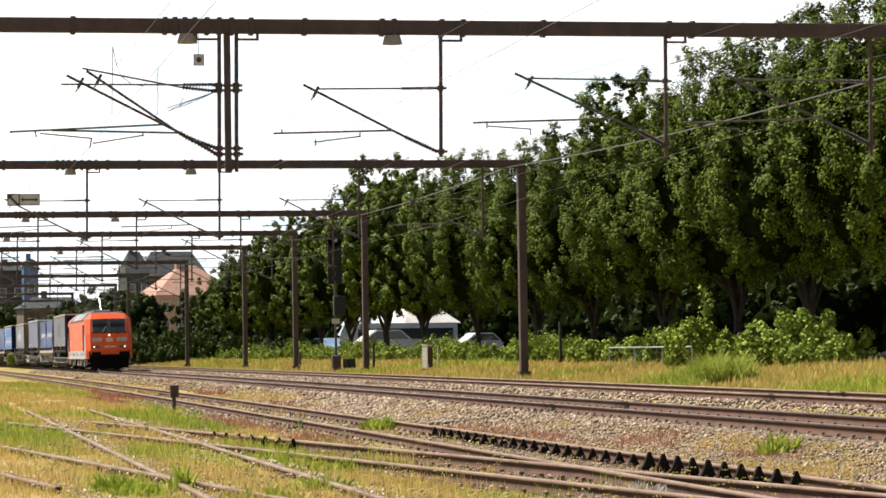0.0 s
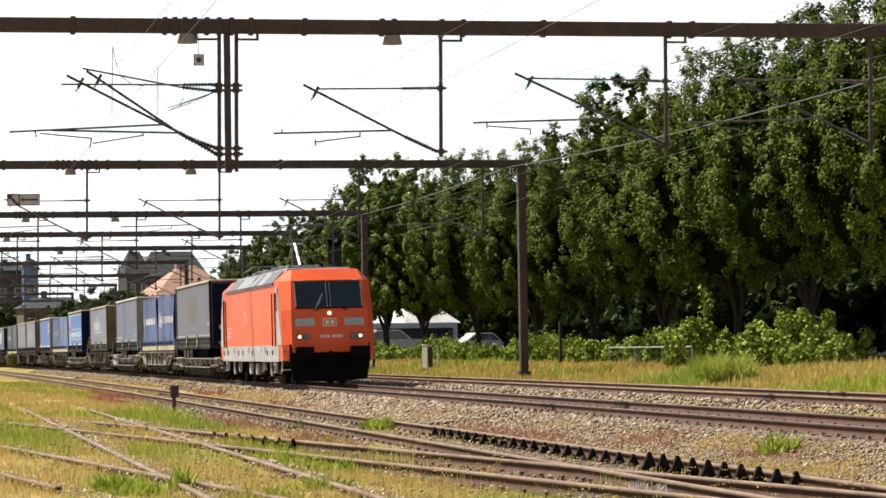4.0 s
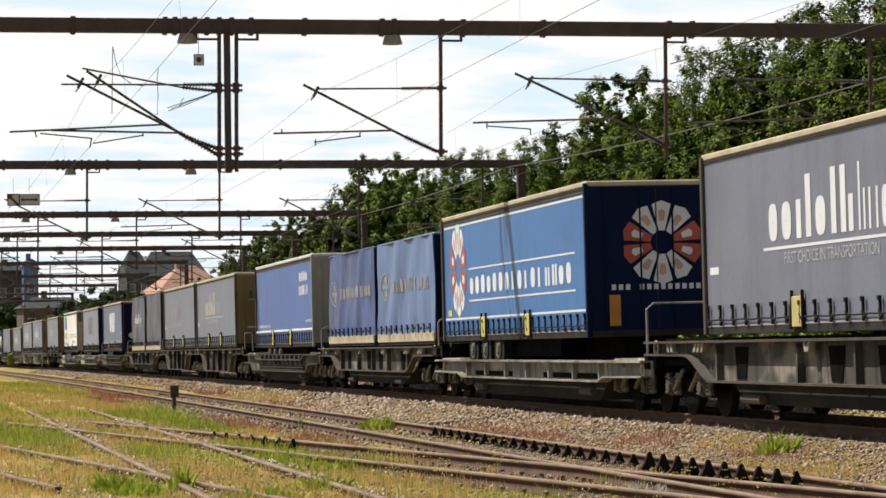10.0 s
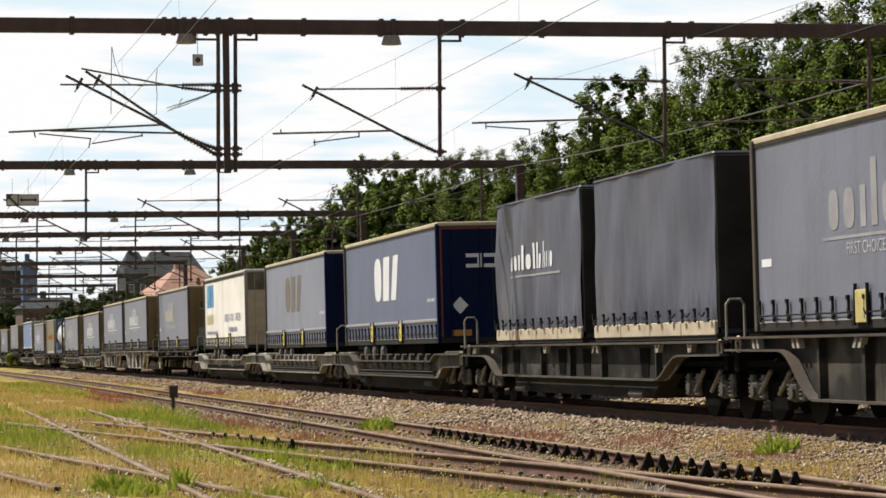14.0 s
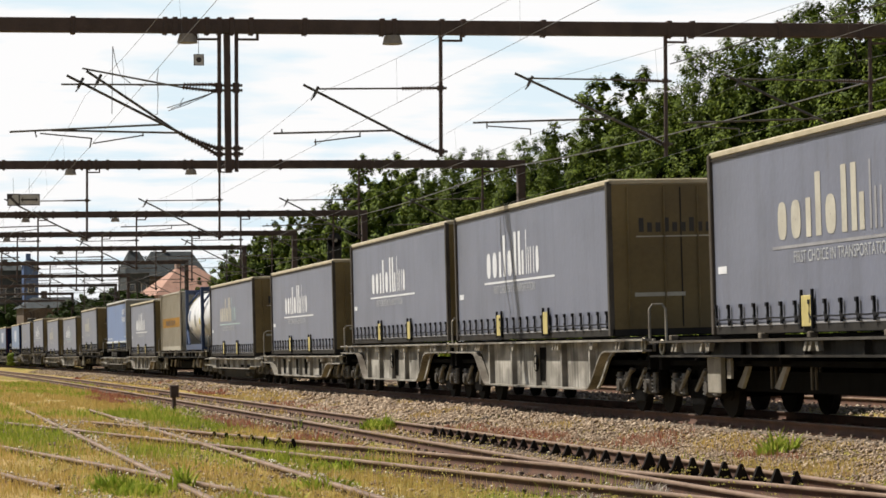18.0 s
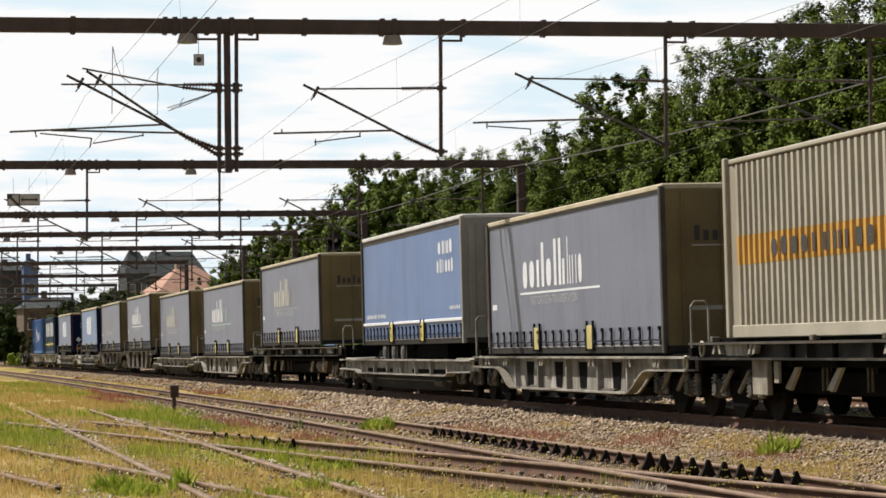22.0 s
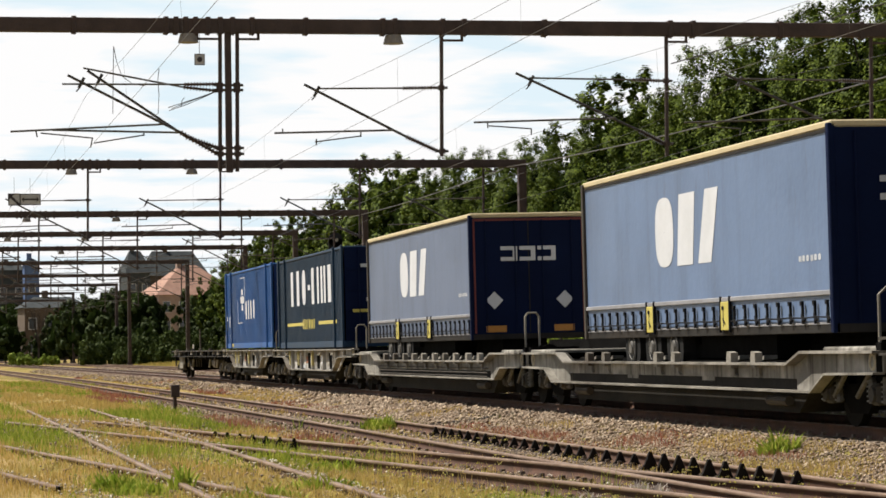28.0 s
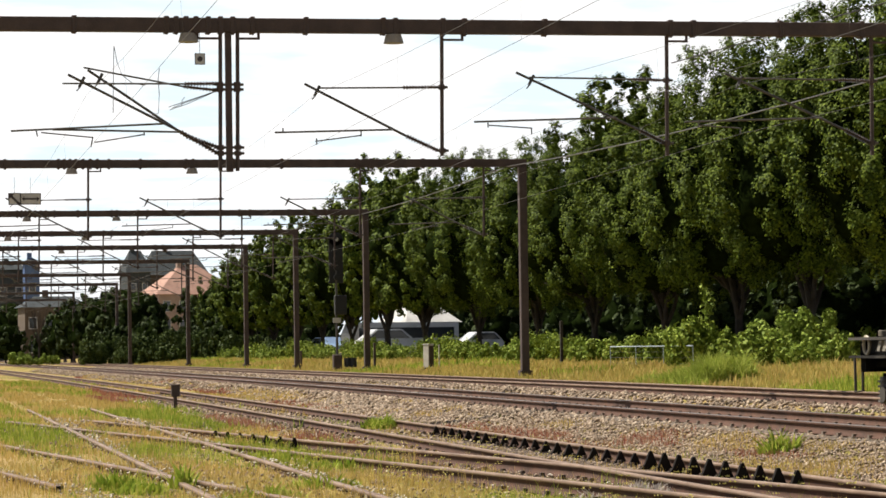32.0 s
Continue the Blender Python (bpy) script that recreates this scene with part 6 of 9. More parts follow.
def wagon(kind, pos0, pos1, deck, colour, label):
    L = pos1 - pos0
    h = L / 2 - 0.12
    t = thing("container_wagon" if kind in ("belly", "fish", "deck", "empty") else "pocket_wagon", label, "wagon", "wagons of the freight train")
    light = colour == "wagon_grey"
    dark, edge = M["wagon_dark"], M["worn_edge"] if light else M["wagon_mid"]
    web_m = M["web_grey"] if light else M["web_mid"] if colour == "wagon_mid" else M["web_dark"]
    if 715 < pos0 < 745:
        web_m = M["web_pale"]
    w = 1.3
    rng = random.Random(int(pos0 * 10))
    ribs, recess = [], []
    if kind == "belly":
        low, e = 0.36, 2.9
        under = [(h, deck - 0.24)] + arc(h - e + 0.35, deck - 0.25, h - e - 1.1, low, 8) + arc(-h + e + 1.1, low, -h + e - 0.35, deck - 0.25, 8) + [(-h, deck - 0.24)]
        top = deck - 0.03
        n = 5
        ribs = [(-h + e + 1.1 + i * (2 * h - 2 * e - 2.2) / (n - 1), low + 0.03, top - 0.05) for i in range(n)]
        recess = [(-0.55, 0.5, low + 0.12, top - 0.12)]
    elif kind == "fish":
        low, e = deck - 0.66, 2.5
        under = [(h, deck - 0.26)] + arc(h - e + 0.2, deck - 0.27, h - e - 1.25, low, 6) + arc(-h + e + 1.25, low, -h + e - 0.2, deck - 0.27, 6) + [(-h, deck - 0.26)]
        top = deck - 0.03
        for c in (-h + e + 2.4, -0.9, 1.0, h - e - 2.3):
            recess.append((c - 0.34, c + 0.3, low + 0.06, top - 0.1))
        ribs = [(c, low + 0.03, top - 0.06) for c in (-h + e + 1.4, -2.3, 0.05, 2.4, h - e - 1.3)]
    elif kind == "flat":
        low, top = 0.5, deck + 0.02
        under = [(h, 0.6), (h - 2.6, 0.58), (h - 3.0, low), (-h + 3.0, low), (-h + 2.6, 0.58), (-h, 0.6)]
        ribs = [(-h + 3.2 + i * (2 * h - 6.4) / 6, low + 0.02, top - 0.05) for i in range(7)]
        recess = [(-h + 3.6, -1.2, low + 0.05, low + 0.15), (1.6, h - 3.8, low + 0.05, low + 0.15)]
    elif kind == "strut":
        low, top = 0.46, deck
        under = [(h, deck - 0.3), (h - 1.9, deck - 0.32), (h - 2.5, low), (-h + 2.5, low), (-h + 1.9, deck - 0.32), (-h, deck - 0.3)]
    else:
        low, top = deck - 0.3, deck - 0.04
        under = [(h, low), (-h, low)]
        ribs = [(-h + 2.8 + i * (2 * h - 5.6) / 6, low + 0.02, top - 0.03) for i in range(7)]
    if kind == "strut":
        upper = [(-h, deck), (-h + 2.9, deck), (-h + 3.5, 0.86), (h - 3.5, 0.86), (h - 2.9, deck), (h, deck)]
    else:
        upper = [(-h, top), (h, top)]
    for s in (-1, 1):
        # strut sills take the dark trough colour in place of an open gap's shade
        part("side_sill", slab(B(), upper + under, s * (w - 0.09) - 0.02, s * (w - 0.09) + 0.02), M["trough"] if kind == "strut" else web_m, t)
        if kind == "strut":
            x0, x1 = sorted((s * (w - 0.07), s * (w - 0.03)))
            for e in (-1, 1):
                part("end_plate", slab(B(), [(e * h, deck - 0.01), (e * (h - 2.9), deck - 0.01), (e * (h - 3.45), 0.86), (e * (h - 3.45), low + 0.03), (e * (h - 2.5), low + 0.03), (e * (h - 1.9), deck - 0.3), (e * h, deck - 0.28)], x0, x1), web_m, t)
            part("upper_panel", box(B(), x0, x1, -h + 3.45, h - 3.45, 0.64, 0.85), web_m, t)
        part("lower_flange", edge_strip(B(), under, s * w - 0.12, s * w + 0.04, 0.03), edge if kind not in ("deck", "empty") else web_m, t)
        part("upper_flange", edge_strip(B(), [(y, z - 0.035) for y, z in upper], s * w - 0.12, s * w + 0.05, 0.035), edge, t)
    # flat black plates on the sill stand in for shade in its cut-outs
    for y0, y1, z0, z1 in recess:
        part("recess_shade", slab(B(), ((y0, z1), (y1, z1), (y1 - 0.08 * (z1 - z0 > 0.2), z0), (y0 + 0.12 * (z1 - z0 > 0.2), z0)), -w + 0.055, -w + 0.066), M["bogie"], t)
    for y, z0, z1 in ribs:
        k = 0.035 if kind != "belly" else 0.05
        part("stanchion", slab(B(), ((y - k, z1), (y + k, z1), (y + k, z0), (y - k, z0)), -w - 0.03, -w + 0.08), web_m if kind != "deck" else dark, t)
    bm = B()
    z = min(deck, 1.0)
    box(bm, -w + 0.14, w - 0.14, -h + 0.3, h - 0.3, z - 0.2, z - 0.12)
    for y in (-h + 0.15, h - 0.15):
        box(bm, -w + 0.02, w - 0.02, y - 0.1, y + 0.1, 0.74, min(1.14, deck + 0.1))
    box(bm, -0.25, 0.25, -h, h, 0.62, z - 0.15)
    # full-length near-black block added to darken the gap between the bogies
    if kind != "empty":
        box(bm, -0.85, 0.85, -h + 0.6, h - 0.6, 0.42, 0.72)
    if kind not in ("flat", "strut", "empty"):
        box(bm, -w + 0.12, w - 0.12, -h + 0.5, h - 0.5, deck - 0.12, deck + 0.01)
    part("deck_frame_with_shade_block", bm, M["bogie"], t)
    if kind in ("flat", "strut", "fish"):
        a = 3.0 if kind != "fish" else 4.0
        b = 0.17 if kind != "fish" else 0.26
        part("pocket_trough", slab(B(), ((-h + a, low + 0.1), (h - a, low + 0.1), (h - a - 0.7, b), (-h + a + 0.7, b)), -w + 0.13, w - 0.13), M["trough"], t)
        for s in (-1, 1):
            y = s * (h - a - 0.9)
            part("air_pipe", rod(B(), (-w + 0.06, y, 0.33), (-w + 0.06, y - s * 0.9, 0.33), 0.07, seg=8), M["wagon_mid"], t)
    if kind in ("flat", "strut"):
        for y in (-h + 1.25, h - 1.25):
            part("end_platform", box(B(), -w + 0.02, w - 0.02, y - 1.05, y + 1.05, deck - 0.02, deck + 0.05, 0.02), web_m, t)
            part("king_pin_trestle", slab(B(), ((y - 0.5, deck + 0.05), (y + 0.5, deck + 0.05), (y + 0.2, deck + 0.24), (y - 0.2, deck + 0.24)), -0.45, 0.45), M["bogie"], t)
            # flush plates with stencilled lines, and a lashing ring
            for q in (-0.55, 0.35):
                part("data_panel", slab(B(), ((y + q, deck - 0.1), (y + q + 0.34, deck - 0.1), (y + q + 0.34, deck - 0.25), (y + q, deck - 0.25)), -w + 0.06, -w + 0.075), M["panel_worn"], t)
            c = (-w + 0.03, y - (1 if y < 0 else -1) * 0.85, deck - 0.14)
            part("lashing_ring", ring(B(), c, 0.1, 0.022, 10), M["cream"], t)
    if kind == "strut":
        mid = 2 * h - 7.0
        busy = pos0 > 690 or 300 < pos0 < 400
        for f in (0.05, 0.14, 0.24, 0.33, 0.42, 0.52, 0.61, 0.7, 0.8, 0.9) if busy else (0.12, 0.21, 0.44, 0.52, 0.78, 0.87):
            y = -h + 3.5 + f * mid
            part("bracket", slab(B(), ((y - 0.06, 0.84), (y + 0.06, 0.84), (y + 0.07, 0.7), (y + 0.13, low + 0.2), (y - 0.13, low + 0.2), (y - 0.07, 0.7)), -w - 0.02, -w + 0.06), web_m, t)
            bm = slab(B(), ((y - 0.12, 1.0), (y + 0.07, 1.02), (y + 0.11, 0.92), (y + 0.1, 0.78), (y - 0.11, 0.78)), -w - 0.09, -w + 0.02)
            slab(bm, ((y + 0.06, 0.96), (y + 0.3, 0.9), (y + 0.3, 0.87), (y + 0.06, 0.9)), -w + 0.1, -w + 0.3)
            part("load_hook", bm, edge, t)
        if busy:
            for q in (0.52, 0.6, 0.7):
                part("tie_bar", rod(B(), (-w - 0.01, -h + 3.6, q), (-w - 0.01, h - 3.6, q), 0.013, seg=6), M["wagon_mid"], t)
        for f in () if busy else (0.33, 0.67):
            y = -h + 3.5 + f * mid
            part("data_panel", slab(B(), ((y - 0.33, 0.79), (y + 0.33, 0.79), (y + 0.33, 0.58), (y - 0.33, 0.58)), -w + 0.055, -w + 0.07), M["web_grey"], t)
    if kind in ("belly", "fish", "deck", "empty"):
        groups = (-h + 1.6, -h + 3.5, -2.2, 1.7, h - 3.3, h - 1.5)
        for y in groups:
            for k in range(rng.choice((1, 2, 2, 3))):
                cleat(t, y + k * 0.2, top - 0.045, w - 0.02, "cleat", rng.choice((0.1, 0.1, -0.06)))
        for s in (-1, 1):
            y = s * (h - 0.35)
            part("lashing_ring", ring(B(), (-w, y, deck - 0.14), 0.11, 0.022, 10), M["cream"], t)
    if kind == "belly":
        part("hand_wheel", ring(B(), (-w - 0.02, -0.05, deck - 0.45), 0.15, 0.02, 14, True), M["bogie"], t)
        for y in (-h + 2.2, h - 2.2):
            part("brake_rod", rod(B(), (-1.12, y - 0.5, 0.72), (-1.12, y + 0.45, 0.5), 0.035, seg=6), M["wagon_grey"], t)
    if kind in ("deck", "empty"):
        part("air_tank", rod(B(), (-0.95, -h + 4.9, 0.66), (-0.95, -h + 6.1, 0.66), 0.2, seg=14), M["tank_worn"], t)
        part("brake_box", box(B(), -w + 0.02, -w + 0.1, h - 3.5, h - (2.1 if kind == "empty" else 2.8), 0.4, deck - 0.28, 0.01), M["panel_worn"], t)
        part("label_plate", box(B(), -w + 0.03, -w + 0.07, h - 4.0, h - 3.8, deck - 0.62, deck - 0.32), M["panel_worn"], t)
        part("hand_wheel", ring(B(), (-w - 0.02, -h + 3.4, 0.72), 0.2, 0.02, 14, True), M["tank_worn"], t)
        for s in (-1, 1):
            y = s * (h - 2.3)
            part("end_gusset", slab(B(), ((y - 0.75, deck - 0.06), (y + 0.75, deck - 0.06), (y + 0.6, deck - 0.24), (y - 0.6, deck - 0.24)), -w - 0.02, -w + 0.02), M["web_grey"] if kind == "deck" else web_m, t)
        for y in (-h + 4.2, -h + 6.9, h - 4.6, h - 6.4):
            part("cross_bearer", box(B(), -w + 0.02, w - 0.02, y - 0.05, y + 0.05, deck - 0.4, deck - 0.06), M["bogie"], t)
            part("brake_lever", slab(B(), ((y + 0.1, deck - 0.32), (y + 0.25, deck - 0.32), (y + 0.85, 0.5), (y + 0.62, 0.47)), -1.1, -1.05), M["cleat"], t)
            for k in range(3):
                part("brake_rod", rod(B(), (-0.8 - 0.12 * k, y - 0.3 - 0.17 * k, 0.48), (-0.8 - 0.12 * k, y - 0.3 - 0.17 * k, 0.82), 0.022, seg=5), M["tank_worn"], t)
        for y in (-h + 0.9, -h + 5.5, -0.8, 2.2, h - 5.6, h - 0.9):
            part("container_lock", box(B(), -w - 0.02, -w + 0.1, y - 0.07, y + 0.07, deck - 0.04, deck + 0.045, 0.012), M["tank_worn"], t)
        if kind == "empty":
            bm = B()
            box(bm, -0.3, 0.3, -h, h, 0.56, deck - 0.1)
            for q in (-0.8, 0.8):
                box(bm, q - 0.06, q + 0.06, -h, h, deck - 0.3, deck - 0.08)
            box(bm, -0.9, 0.9, -h + 3.0, h - 3.0, deck - 0.42, deck - 0.3)
            part("centre_beam", bm, M["bogie"], t)
            part("hand_rail", tube(B(), [(-1.2, h + 0.1, 0.95), (-1.2, h + 0.12, 0.5), (-1.2, h + 0.4, 0.48), (-1.2, h + 0.4, 0.95)], 0.02, 6), M["wagon_mid"], t)
            part("stake", rod(B(), (-1.2, -0.3, deck), (-1.2, -0.3, deck + 0.85), 0.035, seg=8), M["tank_worn"], t)
            part("brake_plate", slab(B(), ((h - 4.9, 0.9), (h - 4.6, 0.9), (h - 6.5, 0.36), (h - 6.9, 0.36)), -1.2, -1.15), M["tank_worn"], t)
            part("label_plate", box(B(), -1.22, -1.19, 2.2, 2.7, deck, deck + 0.23), M["panel_worn"], t)
            for k, y in enumerate((-6.0, -3.1, -1.2, 0.6, 3.4, 5.1, 6.6)):
                part("stake_foot", box(B(), 1.15, 1.23, y - 0.04, y + 0.04, deck - 0.05, deck + 0.06 + 0.04 * (k % 3), 0.01), M["wagon_mid"], t)
    if pos0 > 715 and kind == "fish":
        for k, (y, hw, z0, z1, m) in enumerate(((-3.1, 0.3, 0.2, 0.5, "panel_worn"), (-1.75, 0.3, 0.22, 0.46, "ink_white"), (-1.7, 0.28, 0.5, 0.62, "panel_worn"), (1.35, 0.3, 0.24, 0.44, "rust_label"), (2.2, 0.25, 0.5, 0.6, "ink_white"), (3.3, 0.22, 0.3, 0.5, "ink_white"))):
            part("data_panel", slab(B(), ((y - hw, deck - z0), (y + hw, deck - z0), (y + hw, deck - z1), (y - hw, deck - z1)), -w + 0.06, -w + 0.075), M[m], t)
        for y in (-h + 3.4, -0.2, 2.75, h - 3.6):
            bm = slab(B(), ((y - 0.06, deck - 0.08), (y + 0.08, deck - 0.08), (y + 0.05, deck - 0.5), (y - 0.09, deck - 0.52)), -w - 0.05, -w + 0.01)
            rod(bm, (-w - 0.06, y, deck - 0.14), (-w + 0.02, y, deck - 0.14), 0.06, seg=8)
            part("load_lock", bm, M["tag_pale"] if y > -1 else M["cleat"], t)
    bogie(t, -h + 1.55)
    bogie(t, h - 1.55)
    # hand rail on the leading platform
    p = [(-1.22, 0.9), (-1.22, 1.72), (-1.1, 1.82), (0.6, 1.82), (0.72, 1.72), (0.72, 0.9)] if kind in ("flat", "strut") and rng.random() < 0.5 else [(-1.22, 0.9), (-1.22, 1.72), (-1.16, 1.8), (-1.0, 1.8), (-0.94, 1.72), (-0.94, 0.9)]
    part("hand_rail", tube(B(), [(a, -h + 0.25, b) for a, b in p], 0.022, 6), M["cleat"], t)
    for s in (-0.875, 0.875):
        for e in (-1, 1):
            bm = B()
            rod(bm, (s, e * h, 0.98), (s, e * (h + 0.3), 0.98), 0.09, seg=8)
            rod(bm, (s, e * (h + 0.28), 0.98), (s, e * (h + 0.36), 0.98), 0.2, seg=12)
            part("buffer", bm, M["bogie"], t)
    return ride(t, (pos0 + pos1) / 2)


# -- load units
def text_mesh(words, size, material):
    cu = bpy.data.curves.new("words", "FONT")
    cu.body, cu.size, cu.align_x, cu.extrude = words, size, "CENTER", 0.0
    ob = bpy.data.objects.new("words", cu)
    me = bpy.data.meshes.new_from_object(ob)
    bpy.data.objects.remove(ob)
    me.materials.append(material)
    return me


def lettering(t, words, y, z, size, material, w=2.52, lift=0.008, name="lettering"):
    """Readable words on the near side, running towards the leading end."""
    me = text_mesh(words, size, M[material])
    part(name, me, None, t, at=Matrix.Translation((-w / 2 - lift, y, z)) @ Matrix(((0, 0, -1, 0), (-1, 0, 0, 0), (0, 1, 0, 0), (0, 0, 0, 1))))


def grey_unit(pos, L, zb, zt, ink, ink2, edge, seed, low=False, shade="grey", name="curtain_sided_container"):
    t = thing(name, "grey curtain-sided container with " + ("faded gold" if ink == "ink_gold" else "white") + " wordmark blocks and olive ends", "container", "grey containers of the freight train")
    box_body(t, L, zb, zt, "c_" + shade, edge, "olive", 0.007, seed, 22)
    H = zt - zb
    x = -1.2665
    y0, y1 = -1.5, 3.6
    print_parts(t, "mark_block", y0, zb + H * 0.47, y1, zb + H * 0.79, WORD_A, x, ink)
    print_parts(t, "mark_block", y0, zb + H * 0.47, y1, zb + H * 0.79, WORD_B, x, ink2)
    part("underline", print_bars(B(), y0 - 1.1, zb + H * 0.425, y1 + 0.25, zb + H * 0.44, [(0, 1, 0, 1, 0)], x), M[ink2], t)
    lettering(t, "FIRST CHOICE IN TRANSPORTATION", 1.0, zb + H * 0.35, 0.23, "ink_pale")
    part("side_label", print_bars(B(), L / 2 - 0.75, zb + H * 0.33, L / 2 - 0.3, zb + H * 0.37, [(0, 1, 0, 1, 0)], x), M["ink_white"], t)
    h = L / 2
    for a in range(11):
        x0 = -0.75 + a * 0.15
        part("end_mark_block", box(B(), x0, x0 + 0.085, -h - 0.014, -h - 0.008, zb + H * 0.66, zb + H * (0.72 if a % 3 else 0.75)), M["ink_dark"], t)
    bm = B()
    box(bm, -0.8, 0.95, -h - 0.013, -h - 0.008, zb + H * 0.628, zb + H * 0.636)
    box(bm, -0.85, 0.05, -h - 0.013, -h - 0.008, zb + H * 0.25, zb + H * 0.275)
    part("end_label", bm, M["ink_gold"], t)
    if seed == 15:
        part("repair_panel", box(B(), -0.85, 0.3, -h - 0.02, -h - 0.014, zb + H * 0.06, zb + H * 0.34, 0.002), M["pale_end"], t, "pale grey repair panel")
    return ride(t, pos)


def blue_trailer(pos, L, zb, zt, shade, seed, faint):
    t = thing("curtain_sided_trailer", ("faded " if faint else "bright ") + "blue curtain-sided trailer with pale ribbed front wall", "trailer", "blue trailers of the freight train")
    box_body(t, L, zb, zt, "c_" + shade, "white_edge", "pale_end", 0.007, seed, 26, hem="ink_faint" if faint else "ink_white", tags="tag_pale" if faint else "tag_yellow", ribs=True, trailer=True)
    H, x = zt - zb, -1.2665
    i1 = "ink_faint" if faint else "ink_white"
    part("mark_block", print_bars(B(), -L / 2 + 1.1, zb + H * 0.72, -L / 2 + 2.9, zb + H * 0.83, word(4, seed), x), M[i1], t)
    part("mark_block", print_bars(B(), -L / 2 + 1.05, zb + H * 0.57, -L / 2 + 3.1, zb + H * 0.68, word(6, seed + 1), x), M[i1], t)
    part("web_address_bar", print_bars(B(), L / 2 - 3.6, zb + H * 0.24, L / 2 - 0.5, zb + H * 0.28, word(14, seed + 2), x), M["ink_white"], t)
    part("side_label", print_bars(B(), -L / 2 + 0.4, zb + H * 0.27, -L / 2 + 1.7, zb + H * 0.3, word(6, 3), x), M["ink_white"], t)
    return ride(t, pos)


def slate_trailer(pos, L, zb, zt, shade, ink, edge, seed, plate=True):
    t = thing("curtain_sided_trailer", "slate curtain-sided trailer with big " + ("white" if ink == "ink_white" else "faded gold") + " blocks and dark doors", "trailer", "slate trailers of the freight train")
    box_body(t, L, zb, zt, "c_" + shade, edge, "navy", 0.007, seed, 26, hem="ink_faint", tags="tag_yellow", trailer=True)
    H, x, h = zt - zb, -1.2665, L / 2
    print_parts(t, "mark_block", -1.7, zb + H * 0.4, 2.0, zb + H * 0.8, BIG3, x, ink)
    part("side_label", print_bars(B(), -h + 0.5, zb + H * 0.35, -h + 1.5, zb + H * 0.38, word(6, 3), x), M["ink_white"], t)
    for a, b in ((-0.62, -0.25), (-0.2, 0.15), (0.2, 0.6)):
        q = zb + H * 0.62
        part("door_mark", slab_x(B(), ((a, q), (b, q), (b, q + H * 0.115), (a, q + H * 0.115), (a, q + H * 0.085), (b - 0.1, q + H * 0.085), (b - 0.1, q + H * 0.03), (a, q + H * 0.03)), -h - 0.014, -h - 0.008), M["ink_white"], t)
    if plate:
        for s in (-1, 1):
            bm = B()
            box(bm, s * 0.75 - 0.22, s * 0.75 + 0.22, -h - 0.03, -h - 0.008, zb + 0.16, zb + 0.3)
            part("marker_plate", bm, M["orange_plate"], t)
            bm = B()
            slab_x(bm, ((s * 0.78, zb + H * 0.24), (s * 0.78 + 0.19, zb + H * 0.31), (s * 0.78, zb + H * 0.38), (s * 0.78 - 0.19, zb + H * 0.31)), -h - 0.02, -h - 0.008)
            part("diamond_placard", bm, M["ink_white"], t)
        bm = B()
        for q in (-1.22, 1.18):
            box(bm, q, q + 0.04, -h - 0.02, -h - 0.008, zb + 0.14, zt - 0.12)
        box(bm, -1.22, 1.22, -h - 0.02, -h - 0.008, zt - 0.17, zt - 0.12)
        part("red_frame", bm, M["dull_red"], t)
    return ride(t, pos)


